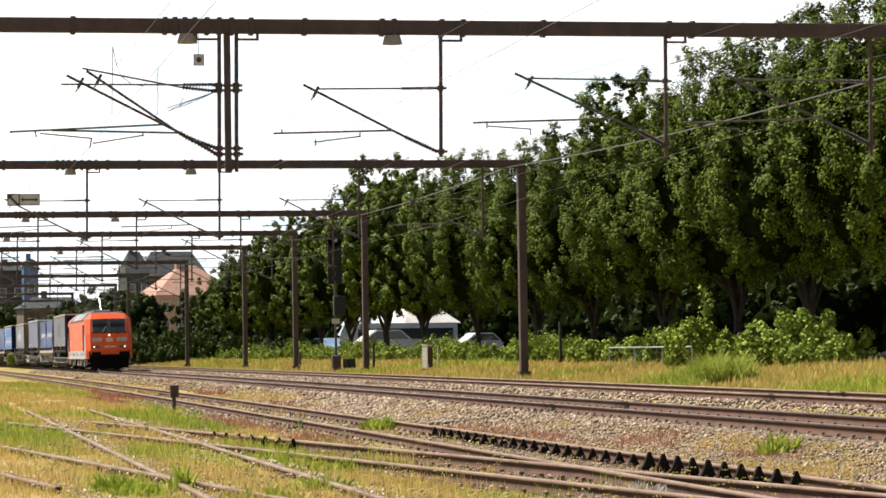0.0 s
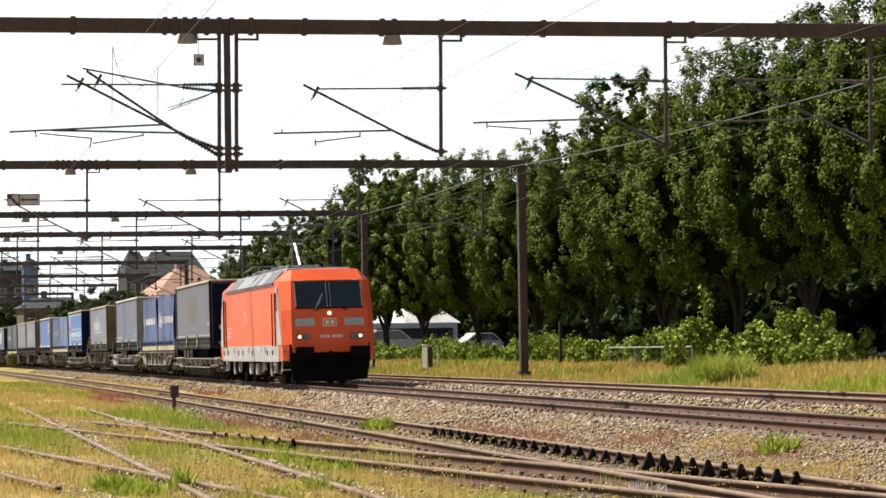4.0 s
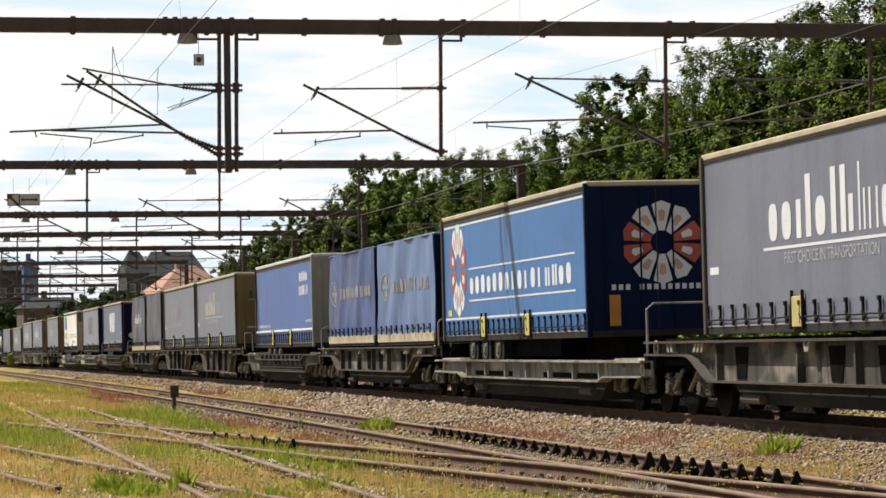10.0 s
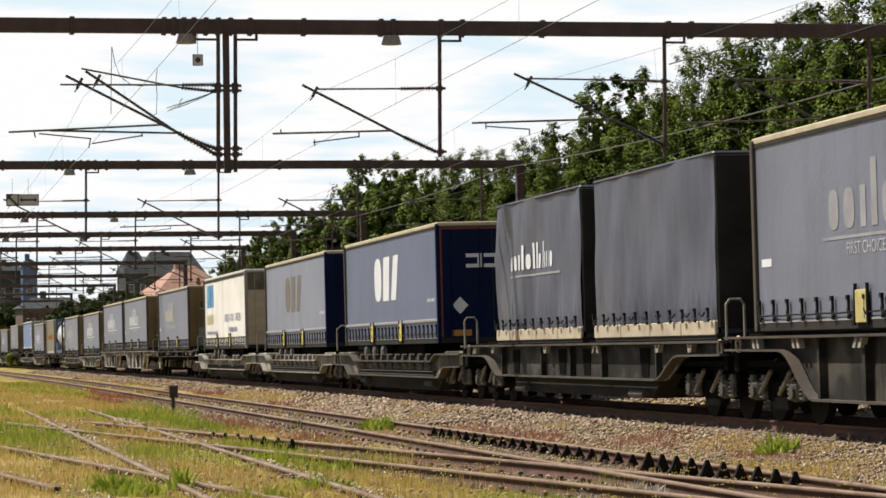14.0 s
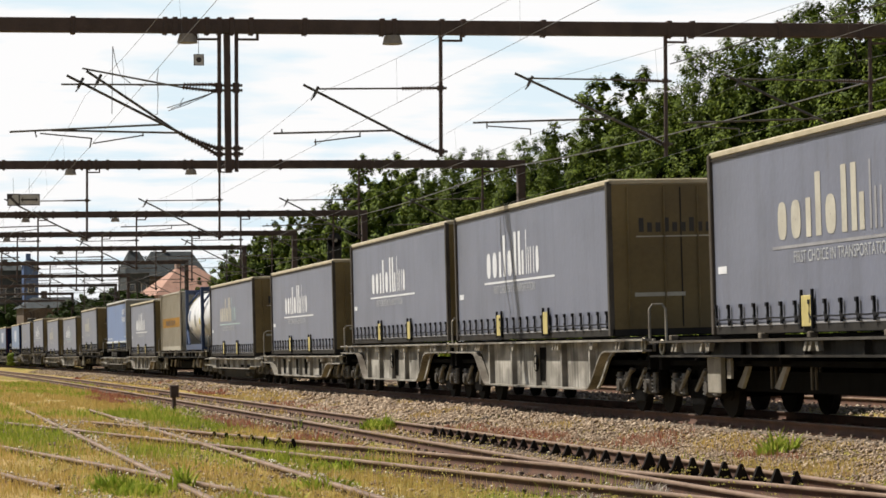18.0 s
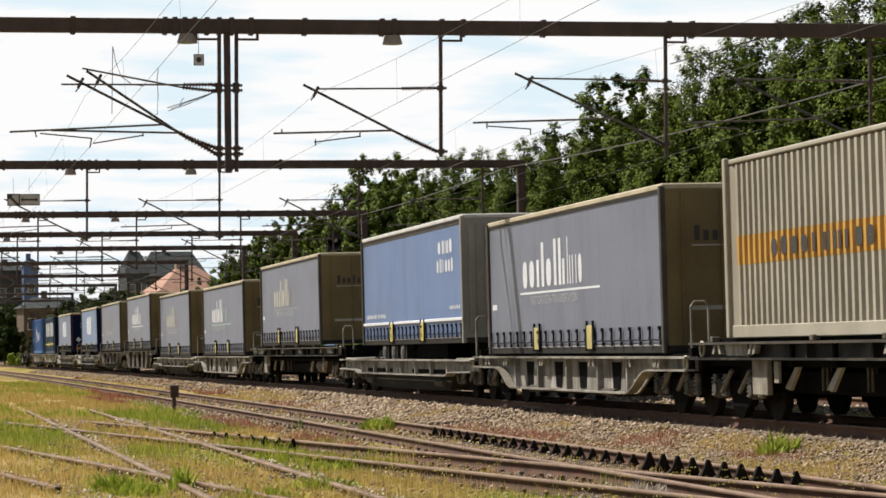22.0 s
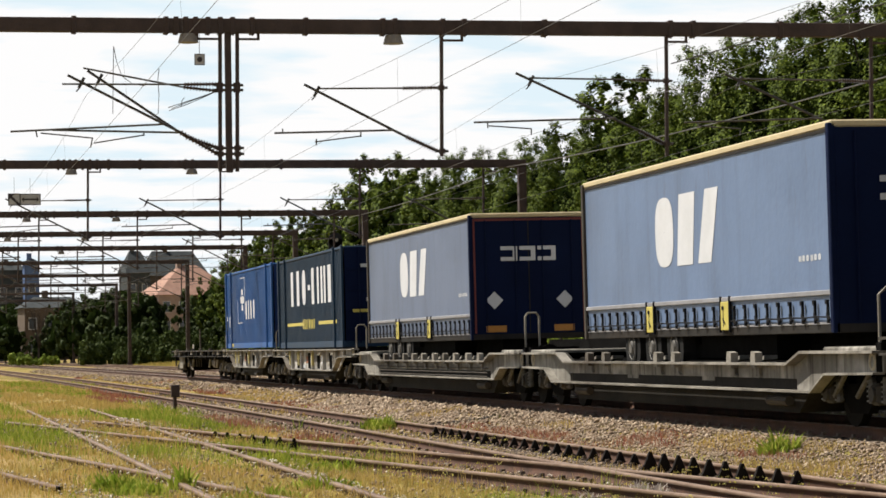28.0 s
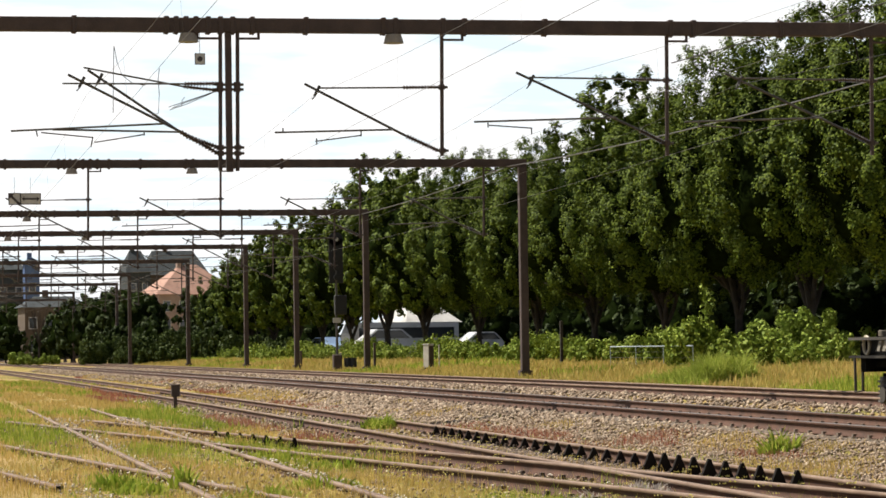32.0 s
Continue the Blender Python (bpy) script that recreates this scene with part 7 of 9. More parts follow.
def swap_body(pos, L, zb, zt, shade, seed, ink, emblem=True):
    t = thing("swap_body", ("blue" if "blue" in shade or shade == "periwinkle" else "dark grey") + " tarpaulin swap body with wrinkled cloth and pale dropside planks", "container", "tarpaulin swap bodies")
    w = 2.5
    h = L / 2
    bm = B()
    box(bm, -w / 2 + 0.05, w / 2 - 0.05, -h + 0.03, h - 0.03, zb, zt - 0.06)
    part("inner_box", bm, M["c_" + shade], t)
    part("curtain", curtain_mesh(L - 0.04, zb + 0.21, zt - 0.02, w, 0.06, seed, "c_" + shade), None, t)
    bm = B()
    box(bm, -w / 2 - 0.02, w / 2 + 0.02, -h, h, zt - 0.06, zt, 0.03)
    part("roof", bm, M["c_" + shade], t)
    bm = B()
    box(bm, -w / 2, w / 2, -h - 0.02, -h + 0.04, zb + 0.1, zt - 0.05, 0.02)
    part("front_wall", bm, M["wagon_dark"] if "dark" in shade else M["navy"], t)
    n = 4
    for i in range(n):
        bm = B()
        y = -h + i * L / n
        box(bm, -w / 2 - 0.06, -w / 2, y + 0.02, y + L / n - 0.02, zb + 0.0, zb + 0.22, 0.012)
        part("dropside_plank", bm, M["plank"], t)
    bm = B()
    box(bm, -w / 2 - 0.03, w / 2 + 0.03, -h, h, zb - 0.06, zb + 0.03)
    part("bottom_rail", bm, M["wagon_dark"], t)
    global STRAP
    STRAP = STRAP or strap_mesh()
    for i in range(11):
        part("strap", STRAP, None, t, at=pose(-w / 2 - 0.1, -h + 0.2 + i * (L - 0.4) / 10, zb + 0.2) @ Matrix.Diagonal((1, 1, 0.7, 1)))
    H, LC = zt - zb, L - 0.04
    zc0, zc1 = zb + 0.21, zt - 0.02

    def skin(y, z):
        return -w / 2 - cloth(y, (z - zc0) / (zc1 - zc0), LC, 0.06, seed) - 0.014
    if emblem:
        c, zm = L / 2 - 1.05, zb + H * 0.56
        bm = B()
        pts = [[bm.verts.new((skin(c + 0.62 * k * math.cos(q), zm + 0.36 * k * math.sin(q)), c + 0.62 * k * math.cos(q), zm + 0.36 * k * math.sin(q))) for k in (1.0, 0.88)] for q in [i * math.pi / 14 for i in range(28)]]
        for i in range(28):
            a, b = pts[i], pts[(i + 1) % 28]
            bm.faces.new((a[0], b[0], b[1], a[1]))
        part("emblem_ring", bm, M[ink], t)
        cross = drape([(0.36, 0.64, 0, 0.3, 0), (0.42, 0.58, 0.3, 0.7, 0), (0.36, 0.64, 0.7, 1, 0), (0.14, 0.3, 0.36, 0.64, 0), (0.3, 0.42, 0.42, 0.58, 0), (0.58, 0.7, 0.42, 0.58, 0), (0.7, 0.86, 0.36, 0.64, 0)], c - 0.55, zm - 0.25, c + 0.55, zm + 0.25, skin)
        part("emblem", cross, M[ink], t)
        for q in word(13, seed):
            part("mark_block", drape([q], -h + 0.55, zb + H * 0.49, L / 2 - 2.1, zb + H * 0.62, skin, 1, 3), M[ink], t)
    elif ink:
        for q in WORD_A + WORD_B:
            part("mark_block", drape([q], -h + 2.2, zb + H * 0.5, L / 2 - 1.2, zb + H * 0.68, skin, 1, 3), M[ink], t)
        part("underline", drape([(0, 1, 0, 1, 0)], -h + 1.8, zb + H * 0.45, L / 2 - 1.2, zb + H * 0.465, skin, 40, 1), M["ink_faint"], t)
    # limp tie ropes at the foot of the cloth
    for k in range(9):
        y = -h + 0.4 + k * (L - 0.8) / 8
        part("tie_rope", tube(B(), [(-w / 2 - 0.1, y + q * 0.3, zb + 0.28 + 0.12 * abs(q - 0.5)) for q in (0, 0.3, 0.6, 1)], 0.016, 5), M["strap"], t)
    return ride(t, pos)


def round_mark_trailer(pos, L, zb, zt):
    t = thing("curtain_sided_trailer", "mid-blue curtain-sided trailer with red and white round emblem", "trailer", "blue trailers of the freight train")
    box_body(t, L, zb, zt, "c_bhs", "cream", "navy", 0.007, 77, 26, tags="tag_yellow", trailer=True)
    H, x, h = zt - zb, -1.2665, L / 2
    c, zc = L / 2 - 1.75, zb + H * 0.56

    def petals(place, lift, r0, r1):
        for i in range(10):
            a0, a1 = i * math.pi / 5 + 0.06, (i + 1) * math.pi / 5 - 0.06
            red = i in (0, 4, 5, 9)
            for q0, q1, k, ink in ((r0, r1, 0, "ink_red" if red else "ink_white"), (r0 + (r1 - r0) * 0.35, r1 - (r1 - r0) * 0.3, lift, "ink_white" if red else "ink_pink")):
                w0 = 0.0 if k == 0 else 0.13
                bm = B()
                bm.faces.new([bm.verts.new(place(r * math.cos(a), r * math.sin(a), k)) for r, a in ((q0, a0 + w0), (q1, a0 + w0), (q1 * 1.06, (a0 + a1) / 2), (q1, a1 - w0), (q0, a1 - w0))])
                part("emblem_petal", bm, M[ink], t)
    petals(lambda u, v, k: (x - k, c + u * 0.85, zc + v), 0.004, 0.36, 0.98)
    petals(lambda u, v, k: (0.1 + u * 0.72, -h - 0.012 - k, zb + H * 0.6 + v * 0.72), 0.004, 0.3, 0.98)
    for q0, q1 in ((0.9, 0.915), (0.17, 0.185)):
        part("border_line", print_bars(B(), -h + 0.2, zb + H * q0, h - 0.2, zb + H * q1, [(0, 1, 0, 1, 0)], x), M["ink_white"], t)
    part("side_label", print_bars(B(), h - 0.95, zb + H * 0.2, h - 0.55, zb + H * 0.25, [(0, 1, 0, 1, 0)], x - 0.004), M["tag_yellow"], t)
    print_parts(t, "mark_block", -h + 1.1, zb + H * 0.36, L / 2 - 3.0, zb + H * 0.5, word(16, 8), x, "ink_white")
    for z in (0.305, 0.55):
        part("underline", print_bars(B(), -h + 1.0, zb + H * z, L / 2 - 2.9, zb + H * (z + 0.012), [(0, 1, 0, 1, 0)], x), M["ink_white"], t)
    bm = B()
    for i in range(14):
        if i != 3:
            box(bm, -0.85 + i * 0.13, -0.77 + i * 0.13, -h - 0.014, -h - 0.008, zb + H * 0.30, zb + H * 0.335)
    part("web_address_bar", bm, M["ink_white"], t)
    bm = B()
    box(bm, -0.9, -0.7, -h - 0.03, -h - 0.008, zb + 0.2, zb + 0.75)
    part("marker_plate", bm, M["orange_plate"], t)
    return ride(t, pos)


def white_trailer(pos, L, zb, zt):
    t = thing("curtain_sided_trailer", "cream-white curtain-sided trailer with blue and yellow printed blocks", "trailer", "trailers of the freight train")
    box_body(t, L, zb, zt, "c_white", "white_edge", "pale_end", 0.008, 55, 26, tags="tag_pale", trailer=True)
    H, x, h = zt - zb, -1.2665, L / 2
    for a, b, s in ((0.4, 1.25, 0.2), (1.35, 1.75, 0), (1.5, 2.3, 0), (2.35, 2.75, 0.05)):
        part("blue_block", print_bars(B(), L / 2 - 0.5 - b, zb + H * 0.58, L / 2 - 0.5 - a, zb + H * 0.93, [(0, 1, 0, 0.9, s)], x), M["ink_blue"], t)
    part("yellow_block", print_bars(B(), L / 2 - 3.2, zb + H * 0.34, L / 2 - 0.8, zb + H * 0.5, word(9, 4), x), M["ink_lemon"], t)
    lettering(t, "SWEDEN - ITALY - SWEDEN", -2.6, zb + H * 0.36, 0.42, "ink_soft_blue")
    # front: pale boarded wall, worn brown header, maker's board and a scraped hatch
    part("front_header", box(B(), -1.2, 1.2, -h - 0.03, -h - 0.01, zb + H * 0.74, zt - 0.12, 0.008), M["tank_worn"], t)
    for k in range(6):
        part("wall_board", box(B(), -1.2, 1.2, -h - 0.025, -h - 0.008, zb + 0.16 + k * H * 0.113, zb + 0.15 + (k + 1) * H * 0.113, 0.004), M["cream"], t)
    part("name_board", box(B(), -0.2, 1.05, -h - 0.045, -h - 0.028, zb + H * 0.48, zb + H * 0.55), M["wagon_mid"], t)
    part("hatch", box(B(), 0.05, 0.85, -h - 0.05, -h - 0.028, zb + H * 0.07, zb + H * 0.4, 0.02), M["panel_worn"], t)
    part("telephone_bar", print_bars(B(), -4.0, zb + H * 0.22, L / 2 - 8.2, zb + H * 0.29, word(13, 5), x), M["ink_soft_blue"], t)
    part("name_bar", print_bars(B(), L / 2 - 4.6, zb + H * 0.2, L / 2 - 0.8, zb + H * 0.25, word(18, 6), x), M["ink_soft_blue"], t)
    return ride(t, pos)


def corrugated(L, zb, zt, w, pitch, depth, mname, bands=None):
    """Near, far and end walls of a steel box container with upright corrugations."""
    bm = B()
    n = int(L / pitch)
    prof = []
    for i in range(n):
        y = -L / 2 + i * pitch
        prof += [(y, 0), (y + pitch * 0.38, 0), (y + pitch * 0.5, depth), (y + pitch * 0.88, depth)]
    prof.append((L / 2, 0))
    for s in (-1, 1):
        va = [[bm.verts.new((s * (w / 2 - d), y, z)) for y, d in prof] for z in (zb, zt)]
        for i in range(len(prof) - 1):
            bm.faces.new((va[0][i], va[0][i + 1], va[1][i + 1], va[1][i]))
    return mesh_of("corrugated_wall", bm, M[mname])


M["c_dfds"] = mat("blue_container_paint", (0.02, 0.125, 0.39), (0.016, 0.098, 0.32), 0.5, 0, 1, 12, 0.1, dirt=(0.11, 0.14, 0.22), dirt_amount=0.5, spec=0.3)
M["c_lys"] = weathered(mat("dark_green_blue_container_paint", (0.02, 0.054, 0.105), (0.014, 0.038, 0.076), 0.5, 0, 1, 12, 0.1, dirt=(0.045, 0.07, 0.105), dirt_amount=0.5, spec=0.18), (((0, 5, 0.4), 0.52, 0.72, (0.08, 0.1, 0.12), 0.35), ((0, 3.0, 0.9), 0.62, 0.74, (0.12, 0.075, 0.05), 0.3)))
# the container blue again, darkened to put the door end's shade into the paint
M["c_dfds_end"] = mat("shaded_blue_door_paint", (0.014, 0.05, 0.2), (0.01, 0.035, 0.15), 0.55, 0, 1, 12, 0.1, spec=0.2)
M["c_beige"] = mat("beige_container_paint", (0.46, 0.42, 0.34), (0.36, 0.33, 0.26), 0.55, 0, 1, 12, 0.1, dirt=(0.24, 0.19, 0.13), dirt_amount=0.4)
M["c_orange"] = mat("orange_band_paint", (0.62, 0.33, 0.05), None, 0.55, 0, 1, 12, 0.1)


def steel_box(pos, L, zb, zt, mname, label, words, end):
    t = thing("steel_container", label, "container", "steel containers of the freight train")
    w, h, H = 2.5, L / 2, zt - zb
    part("corrugated_wall", corrugated(L - 0.3, zb + 0.16, zt - 0.12, w, 0.26, 0.05, mname), None, t)
    bm = B()
    box(bm, -w / 2 + 0.06, w / 2 - 0.06, -h + 0.05, h - 0.05, zb + 0.05, zt - 0.05)
    part("inner_box", bm, M["wagon_dark"], t)
    bm = B()
    box(bm, -w / 2, w / 2, -h + 0.02, h - 0.02, zt - 0.1, zt - 0.02, 0.02)
    part("roof", bm, M[mname], t)
    bm = B()
    box(bm, -w / 2 - 0.01, w / 2 + 0.01, -h, h, zb, zb + 0.18, 0.01)
    part("bottom_rail", bm, M[mname], t)
    for s in (-1, 1):
        for y in (-h + 0.08, h - 0.08, -h + 1.6, h - 1.6)[:4 if L > 12 else 2]:
            bm = B()
            box(bm, s * w / 2 - 0.06, s * w / 2 + 0.012, y - (0.07 if abs(y) > h - 0.5 else 0.045), y + (0.07 if abs(y) > h - 0.5 else 0.045), zb, zt, 0.012)
            part("corner_post", bm, M[mname], t)
    bm = B()
    box(bm, -w / 2 + 0.05, w / 2 - 0.05, -h, -h + 0.06, zb + 0.1, zt - 0.06)
    for i in range(4):
        z = zb + H * (0.15 + 0.2 * i)
        box(bm, -w / 2 + 0.1, w / 2 - 0.1, -h - 0.02, -h, z, z + 0.1, 0.01)
    for x in (-0.8, -0.25, 0.25, 0.8):
        rod(bm, (x, -h - 0.04, zb + 0.12), (x, -h - 0.04, zt - 0.1), 0.02, seg=6)
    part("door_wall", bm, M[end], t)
    words(t, -w / 2 - 0.006, zb, H, h)
    return ride(t, pos)


def words_dfds(t, x, zb, H, h):
    part("wordmark", print_bars(B(), -2.0, zb + H * 0.36, 0.9, zb + H * 0.6, [(0.02, 0.14, 0, 1, 0, ROUND), (0.28, 0.36, 0, 1, 0), (0.5, 0.62, 0, 1, 0, ROUND), (0.78, 0.9, 0, 1, 0, ROUND)], x), M["ink_white"], t)
    part("emblem", print_bars(B(), 1.3, zb + H * 0.48, 2.3, zb + H * 0.75, [(0.36, 0.64, 0.3, 0.7, 0), (0.28, 0.72, 0.74, 1, 0), (0.28, 0.72, 0, 0.26, 0), (0.0, 0.3, 0.34, 0.66, 0), (0.7, 1.0, 0.34, 0.66, 0)], x), M["ink_white"], t)
    part("emblem_frame", print_bars(B(), 1.0, zb + H * 0.32, 3.2, zb + H * 0.9, [(0, 0.03, 0, 0.5, 0), (0.97, 1, 0.2, 1, 0), (0, 0.6, 0, 0.015, 0), (0.4, 1, 0.985, 1, 0)], x), M["ink_white"], t)
    for a0, a1, q0, q1, ink in ((h - 1.15, h - 0.98, 0.28, 0.42, "ink_white"), (h - 0.36, h - 0.2, 0.36, 0.42, "ink_white"), (h - 0.33, h - 0.2, 0.24, 0.35, "ink_dark"), (h - 1.3, h - 1.2, 0.1, 0.18, "ink_white"), (h - 2.2, h - 1.7, 0.02, 0.06, "tag_yellow")):
        part("side_label", print_bars(B(), a0, zb + H * q0, a1, zb + H * q1, [(0, 1, 0, 1, 0)], x - 0.016), M[ink], t)
    me = text_mesh("45", 0.6, M["ink_white"])
    part("size_number", me, None, t, at=Matrix.Translation((-0.62, -h - 0.05, zb + H * 0.42)) @ Matrix(((1, 0, 0, 0), (0, 0, -1, 0), (0, 1, 0, 0), (0, 0, 0, 1))))
    bm = B()
    slab_x(bm, ((-0.78, zb + H * 0.64), (-0.44, zb + H * 0.64), (-0.61, zb + H * 0.73)), -h - 0.05, -h - 0.03)
    box(bm, -0.95, -0.2, -h - 0.05, -h - 0.03, zb + H * 0.345, zb + H * 0.37)
    part("warning_triangle", bm, M["tag_yellow"], t)
    bm = slab_x(B(), ((-1.0, zb + H * 0.84), (-0.5, zb + H * 0.84), (-0.35, zb + H * 0.95), (-0.85, zb + H * 0.95)), -h - 0.05, -h - 0.03)
    part("door_emblem_field", bm, M["ink_blue"], t)
    part("door_emblem", slab_x(B(), ((-0.74, zb + H * 0.87), (-0.62, zb + H * 0.87), (-0.6, zb + H * 0.92), (-0.72, zb + H * 0.92)), -h - 0.06, -h - 0.052), M["ink_white"], t)


def words_lys(t, x, zb, H, h):
    print_parts(t, "mark_block", -4.8, zb + H * 0.46, 3.9, zb + H * 0.84,
                [(0, 0.06, 0, 1, 0), (0.15, 0.215, 0, 1, 0), (0.29, 0.375, 0, 1, 0, ROUND), (0.43, 0.485, 0.4, 0.55, 0), (0.52, 0.58, 0, 1, 0), (0.655, 0.695, 0, 1, 0), (0.74, 0.78, 0, 1, 0), (0.81, 0.85, 0, 1, 0), (0.9, 0.97, 0, 1, 0)], x, "ink_white")
    part("yellow_stripe", print_bars(B(), -5.5, zb + H * 0.24, 4.9, zb + H * 0.275, [(0, 0.36, 0, 1, 0), (0.66, 1, 0, 1, 0)], x), M["tag_yellow"], t)
    part("yellow_word_bar", print_bars(B(), -1.2, zb + H * 0.2, 1.4, zb + H * 0.31, word(8, 12), x), M["tag_yellow"], t)
    bm = B()
    for zz, a, b in ((0.83, -0.5, -0.1), (0.78, -0.75, 0.0), (0.45, -0.6, 0.8)):
        box(bm, a, b, -h - 0.05, -h - 0.02, zb + H * zz, zb + H * (zz + 0.035))
    part("door_label", bm, M["ink_white"], t)
    bm = B()
    slab_x(bm, ((0.3, zb + H * 0.52), (0.55, zb + H * 0.52), (0.42, zb + H * 0.6)), -h - 0.05, -h - 0.04)
    box(bm, -1.0, 1.0, -h - 0.05, -h - 0.02, zb + H * 0.34, zb + H * 0.37)
    part("warning_mark", bm, M["tag_yellow"], t)


def words_beige(t, x, zb, H, h):
    n = int((2 * h - 0.3) / 0.26)
    bm = B()
    L = 2 * h - 0.3
    prof = []
    for i in range(n):
        y = -L / 2 + i * 0.26
        prof += [(y, 0), (y + 0.26 * 0.38, 0), (y + 0.13, 0.045), (y + 0.26 * 0.88, 0.045)]
    va = [[bm.verts.new((-1.25 + d - 0.004, y, z)) for y, d in prof] for z in (zb + H * 0.40, zb + H * 0.56)]
    for i in range(len(prof) - 1):
        bm.faces.new((va[0][i], va[0][i + 1], va[1][i + 1], va[1][i]))
    part("orange_band", bm, M["c_orange"], t)
    part("word_bar", print_bars(B(), -2.0, zb + H * 0.43, 2.4, zb + H * 0.53, word(10, 4), x - 0.004), M["ink_dark"], t)
    bm = B()
    slab_x(bm, ((-0.75, zb + H * 0.66), (-0.35, zb + H * 0.66), (-0.55, zb + H * 0.75)), -h - 0.05, -h - 0.04)
    box(bm, -0.75, -0.3, -h - 0.05, -h - 0.03, zb + H * 0.8, zb + H * 0.86)
    part("warning_triangle", bm, M["tag_yellow"], t)


M["tank"] = mat("white_tank_shell", (0.86, 0.87, 0.88), (0.74, 0.75, 0.76), 0.35, 0.1, 1, 10, 0.05, dirt=(0.4, 0.36, 0.3), dirt_amount=0.35)
M["tank_frame"] = mat("blue_tank_frame", (0.026, 0.055, 0.14), None, 0.5, 0, 2, 20, 0.1)


def tank_unit(pos, zb):
    t = thing("tank_container", "white tank container in a blue steel frame", "container", "containers of the freight train")
    h, r, zc = 3.05, 1.17, zb + 1.36
    bm = B()
    prev = None
    for y, k in ((-4.05, 0.02), (-4.0, 0.45), (-3.8, 0.76), (-3.4, 0.95), (-2.9, 1.0), (2.9, 1.0), (3.4, 0.95), (3.75, 0.76), (3.95, 0.45), (4.0, 0.02)):
        ring = [bm.verts.new((r * k * math.cos(a), y, zc + r * k * math.sin(a))) for a in [i * math.pi / 18 for i in range(36)]]
        if prev:
            for i in range(36):
                f = bm.faces.new((prev[i], prev[(i + 1) % 36], ring[(i + 1) % 36], ring[i]))
                f.smooth = True
        prev = ring
    part("tank_shell", bm, M["tank"], t)
    for y in (-2.2, -0.9, 0.4, 1.9):
        bm = B()
        rod(bm, (0, y - 0.03, zc), (0, y + 0.03, zc), r + 0.012, seg=36)
        part("tank_band", bm, M["tank"], t)
    for s in (-1, 1):
        for y in (-h, h):
            bm = B()
            box(bm, s * 1.18 - 0.07, s * 1.18 + 0.07, y - 0.08, y + 0.08, zb, zb + 2.62, 0.012)
            part("frame_post", bm, M["tank_frame"], t)
            bm = B()
            rod(bm, (s * 1.18, y, zb + 0.9), (s * 1.18, y - math.copysign(0.75, y), zb + 0.25), 0.06, seg=6)
            part("brace", bm, M["tank_frame"], t)
            bm = B()
            rod(bm, (s * 1.18, y, zb + 2.5), (s * 0.6, y, zb + 2.45), 0.06, seg=6)
            rod(bm, (s * 1.18, y, zb + 1.9), (s * 0.7, y - math.copysign(0.35, y), zb + 2.5), 0.05, seg=6)
            part("brace", bm, M["tank_frame"], t)
        bm = B()
        box(bm, s * 1.2 - 0.05, s * 1.2 + 0.05, -h, h, zb + 0.03, zb + 0.26, 0.01)
        part("frame_rail", bm, M["tank_frame"], t)
    for y in (-h, h):
        bm = B()
        box(bm, -1.2, 1.2, y - 0.07, y + 0.07, zb + 2.5, zb + 2.62, 0.01)
        box(bm, -1.2, 1.2, y - 0.07, y + 0.07, zb + 0.0, zb + 0.15, 0.01)
        part("end_beam", bm, M["tank_frame"], t)
    bm = B()
    box(bm, -0.5, 0.3, -2.9, 2.9, zb + 2.53, zb + 2.6, 0.01)
    part("walkway", bm, M["white_edge"], t)

    def patch(y0, y1, z0, z1, m, name):
        b = B()
        g = [[b.verts.new((-math.sqrt(max(0, (r + 0.016) ** 2 - (z - zc) ** 2)), y, z)) for y in (y0, y1)] for z in [z0 + (z1 - z0) * i / 6 for i in range(7)]]
        for i in range(6):
            b.faces.new((g[i][0], g[i][1], g[i + 1][1], g[i + 1][0]))
        part(name, b, M[m], t)
    patch(1.95, 2.45, zc - 0.1, zc + 0.35, "ink_soft_blue", "round_mark")
    patch(-2.0, -1.55, zc - 0.25, zc - 0.02, "tag_yellow", "yellow_label")
    patch(1.7, 2.6, zc - 0.5, zc - 0.35, "ink_faint", "word_bar")
    patch(-0.1, 0.3, zc - 0.35, zc + 0.15, "ink_faint", "sign_plate")
    return ride(t, pos)


# ---- the consist, by position along the line at the start
W1, W2, W3 = "ink_white", "ink_gold", "ink_faint"
slate_trailer(209.15, 13.68, 1.26, 4.03, "faded_slate", "ink_old_gold", "cream", 1)
swap_body(221.05, 7.9, 1.24, 3.8, "tarp_blue", 2, W1)
swap_body(229.4, 7.7, 1.24, 3.8, "tarp_blue", 3, W1)
blue_trailer(243.23, 13.7, 1.27, 4.06, "slate", 4, True)
grey_unit(263.52, 13.68, 1.27, 4.0, W1, W1, "cream", 5)
round_mark_trailer(284.52, 13.67, 1.28, 4.07)
swap_body(296.4, 7.85, 1.3, 3.82, "periwinkle", 6, W3)
swap_body(304.85, 7.85, 1.3, 3.82, "tarp_blue", 7, W3)
blue_trailer(318.81, 13.67, 1.24, 4.04, "blue", 8, False)
grey_unit(338.45, 13.68, 1.3, 4.05, W2, "ink_teal", "cream", 9)
grey_unit(352.87, 13.67, 1.3, 4.05, W3, W3, "cream", 10)
swap_body(365.4, 7.46, 1.27, 4.03, "tarp_dark", 11, "", False)
swap_body(373.75, 7.3, 1.27, 4.03, "tarp_dark", 12, W1, False)
slate_trailer(390.65, 13.67, 1.25, 4.02, "slate", W1, "cream", 13)
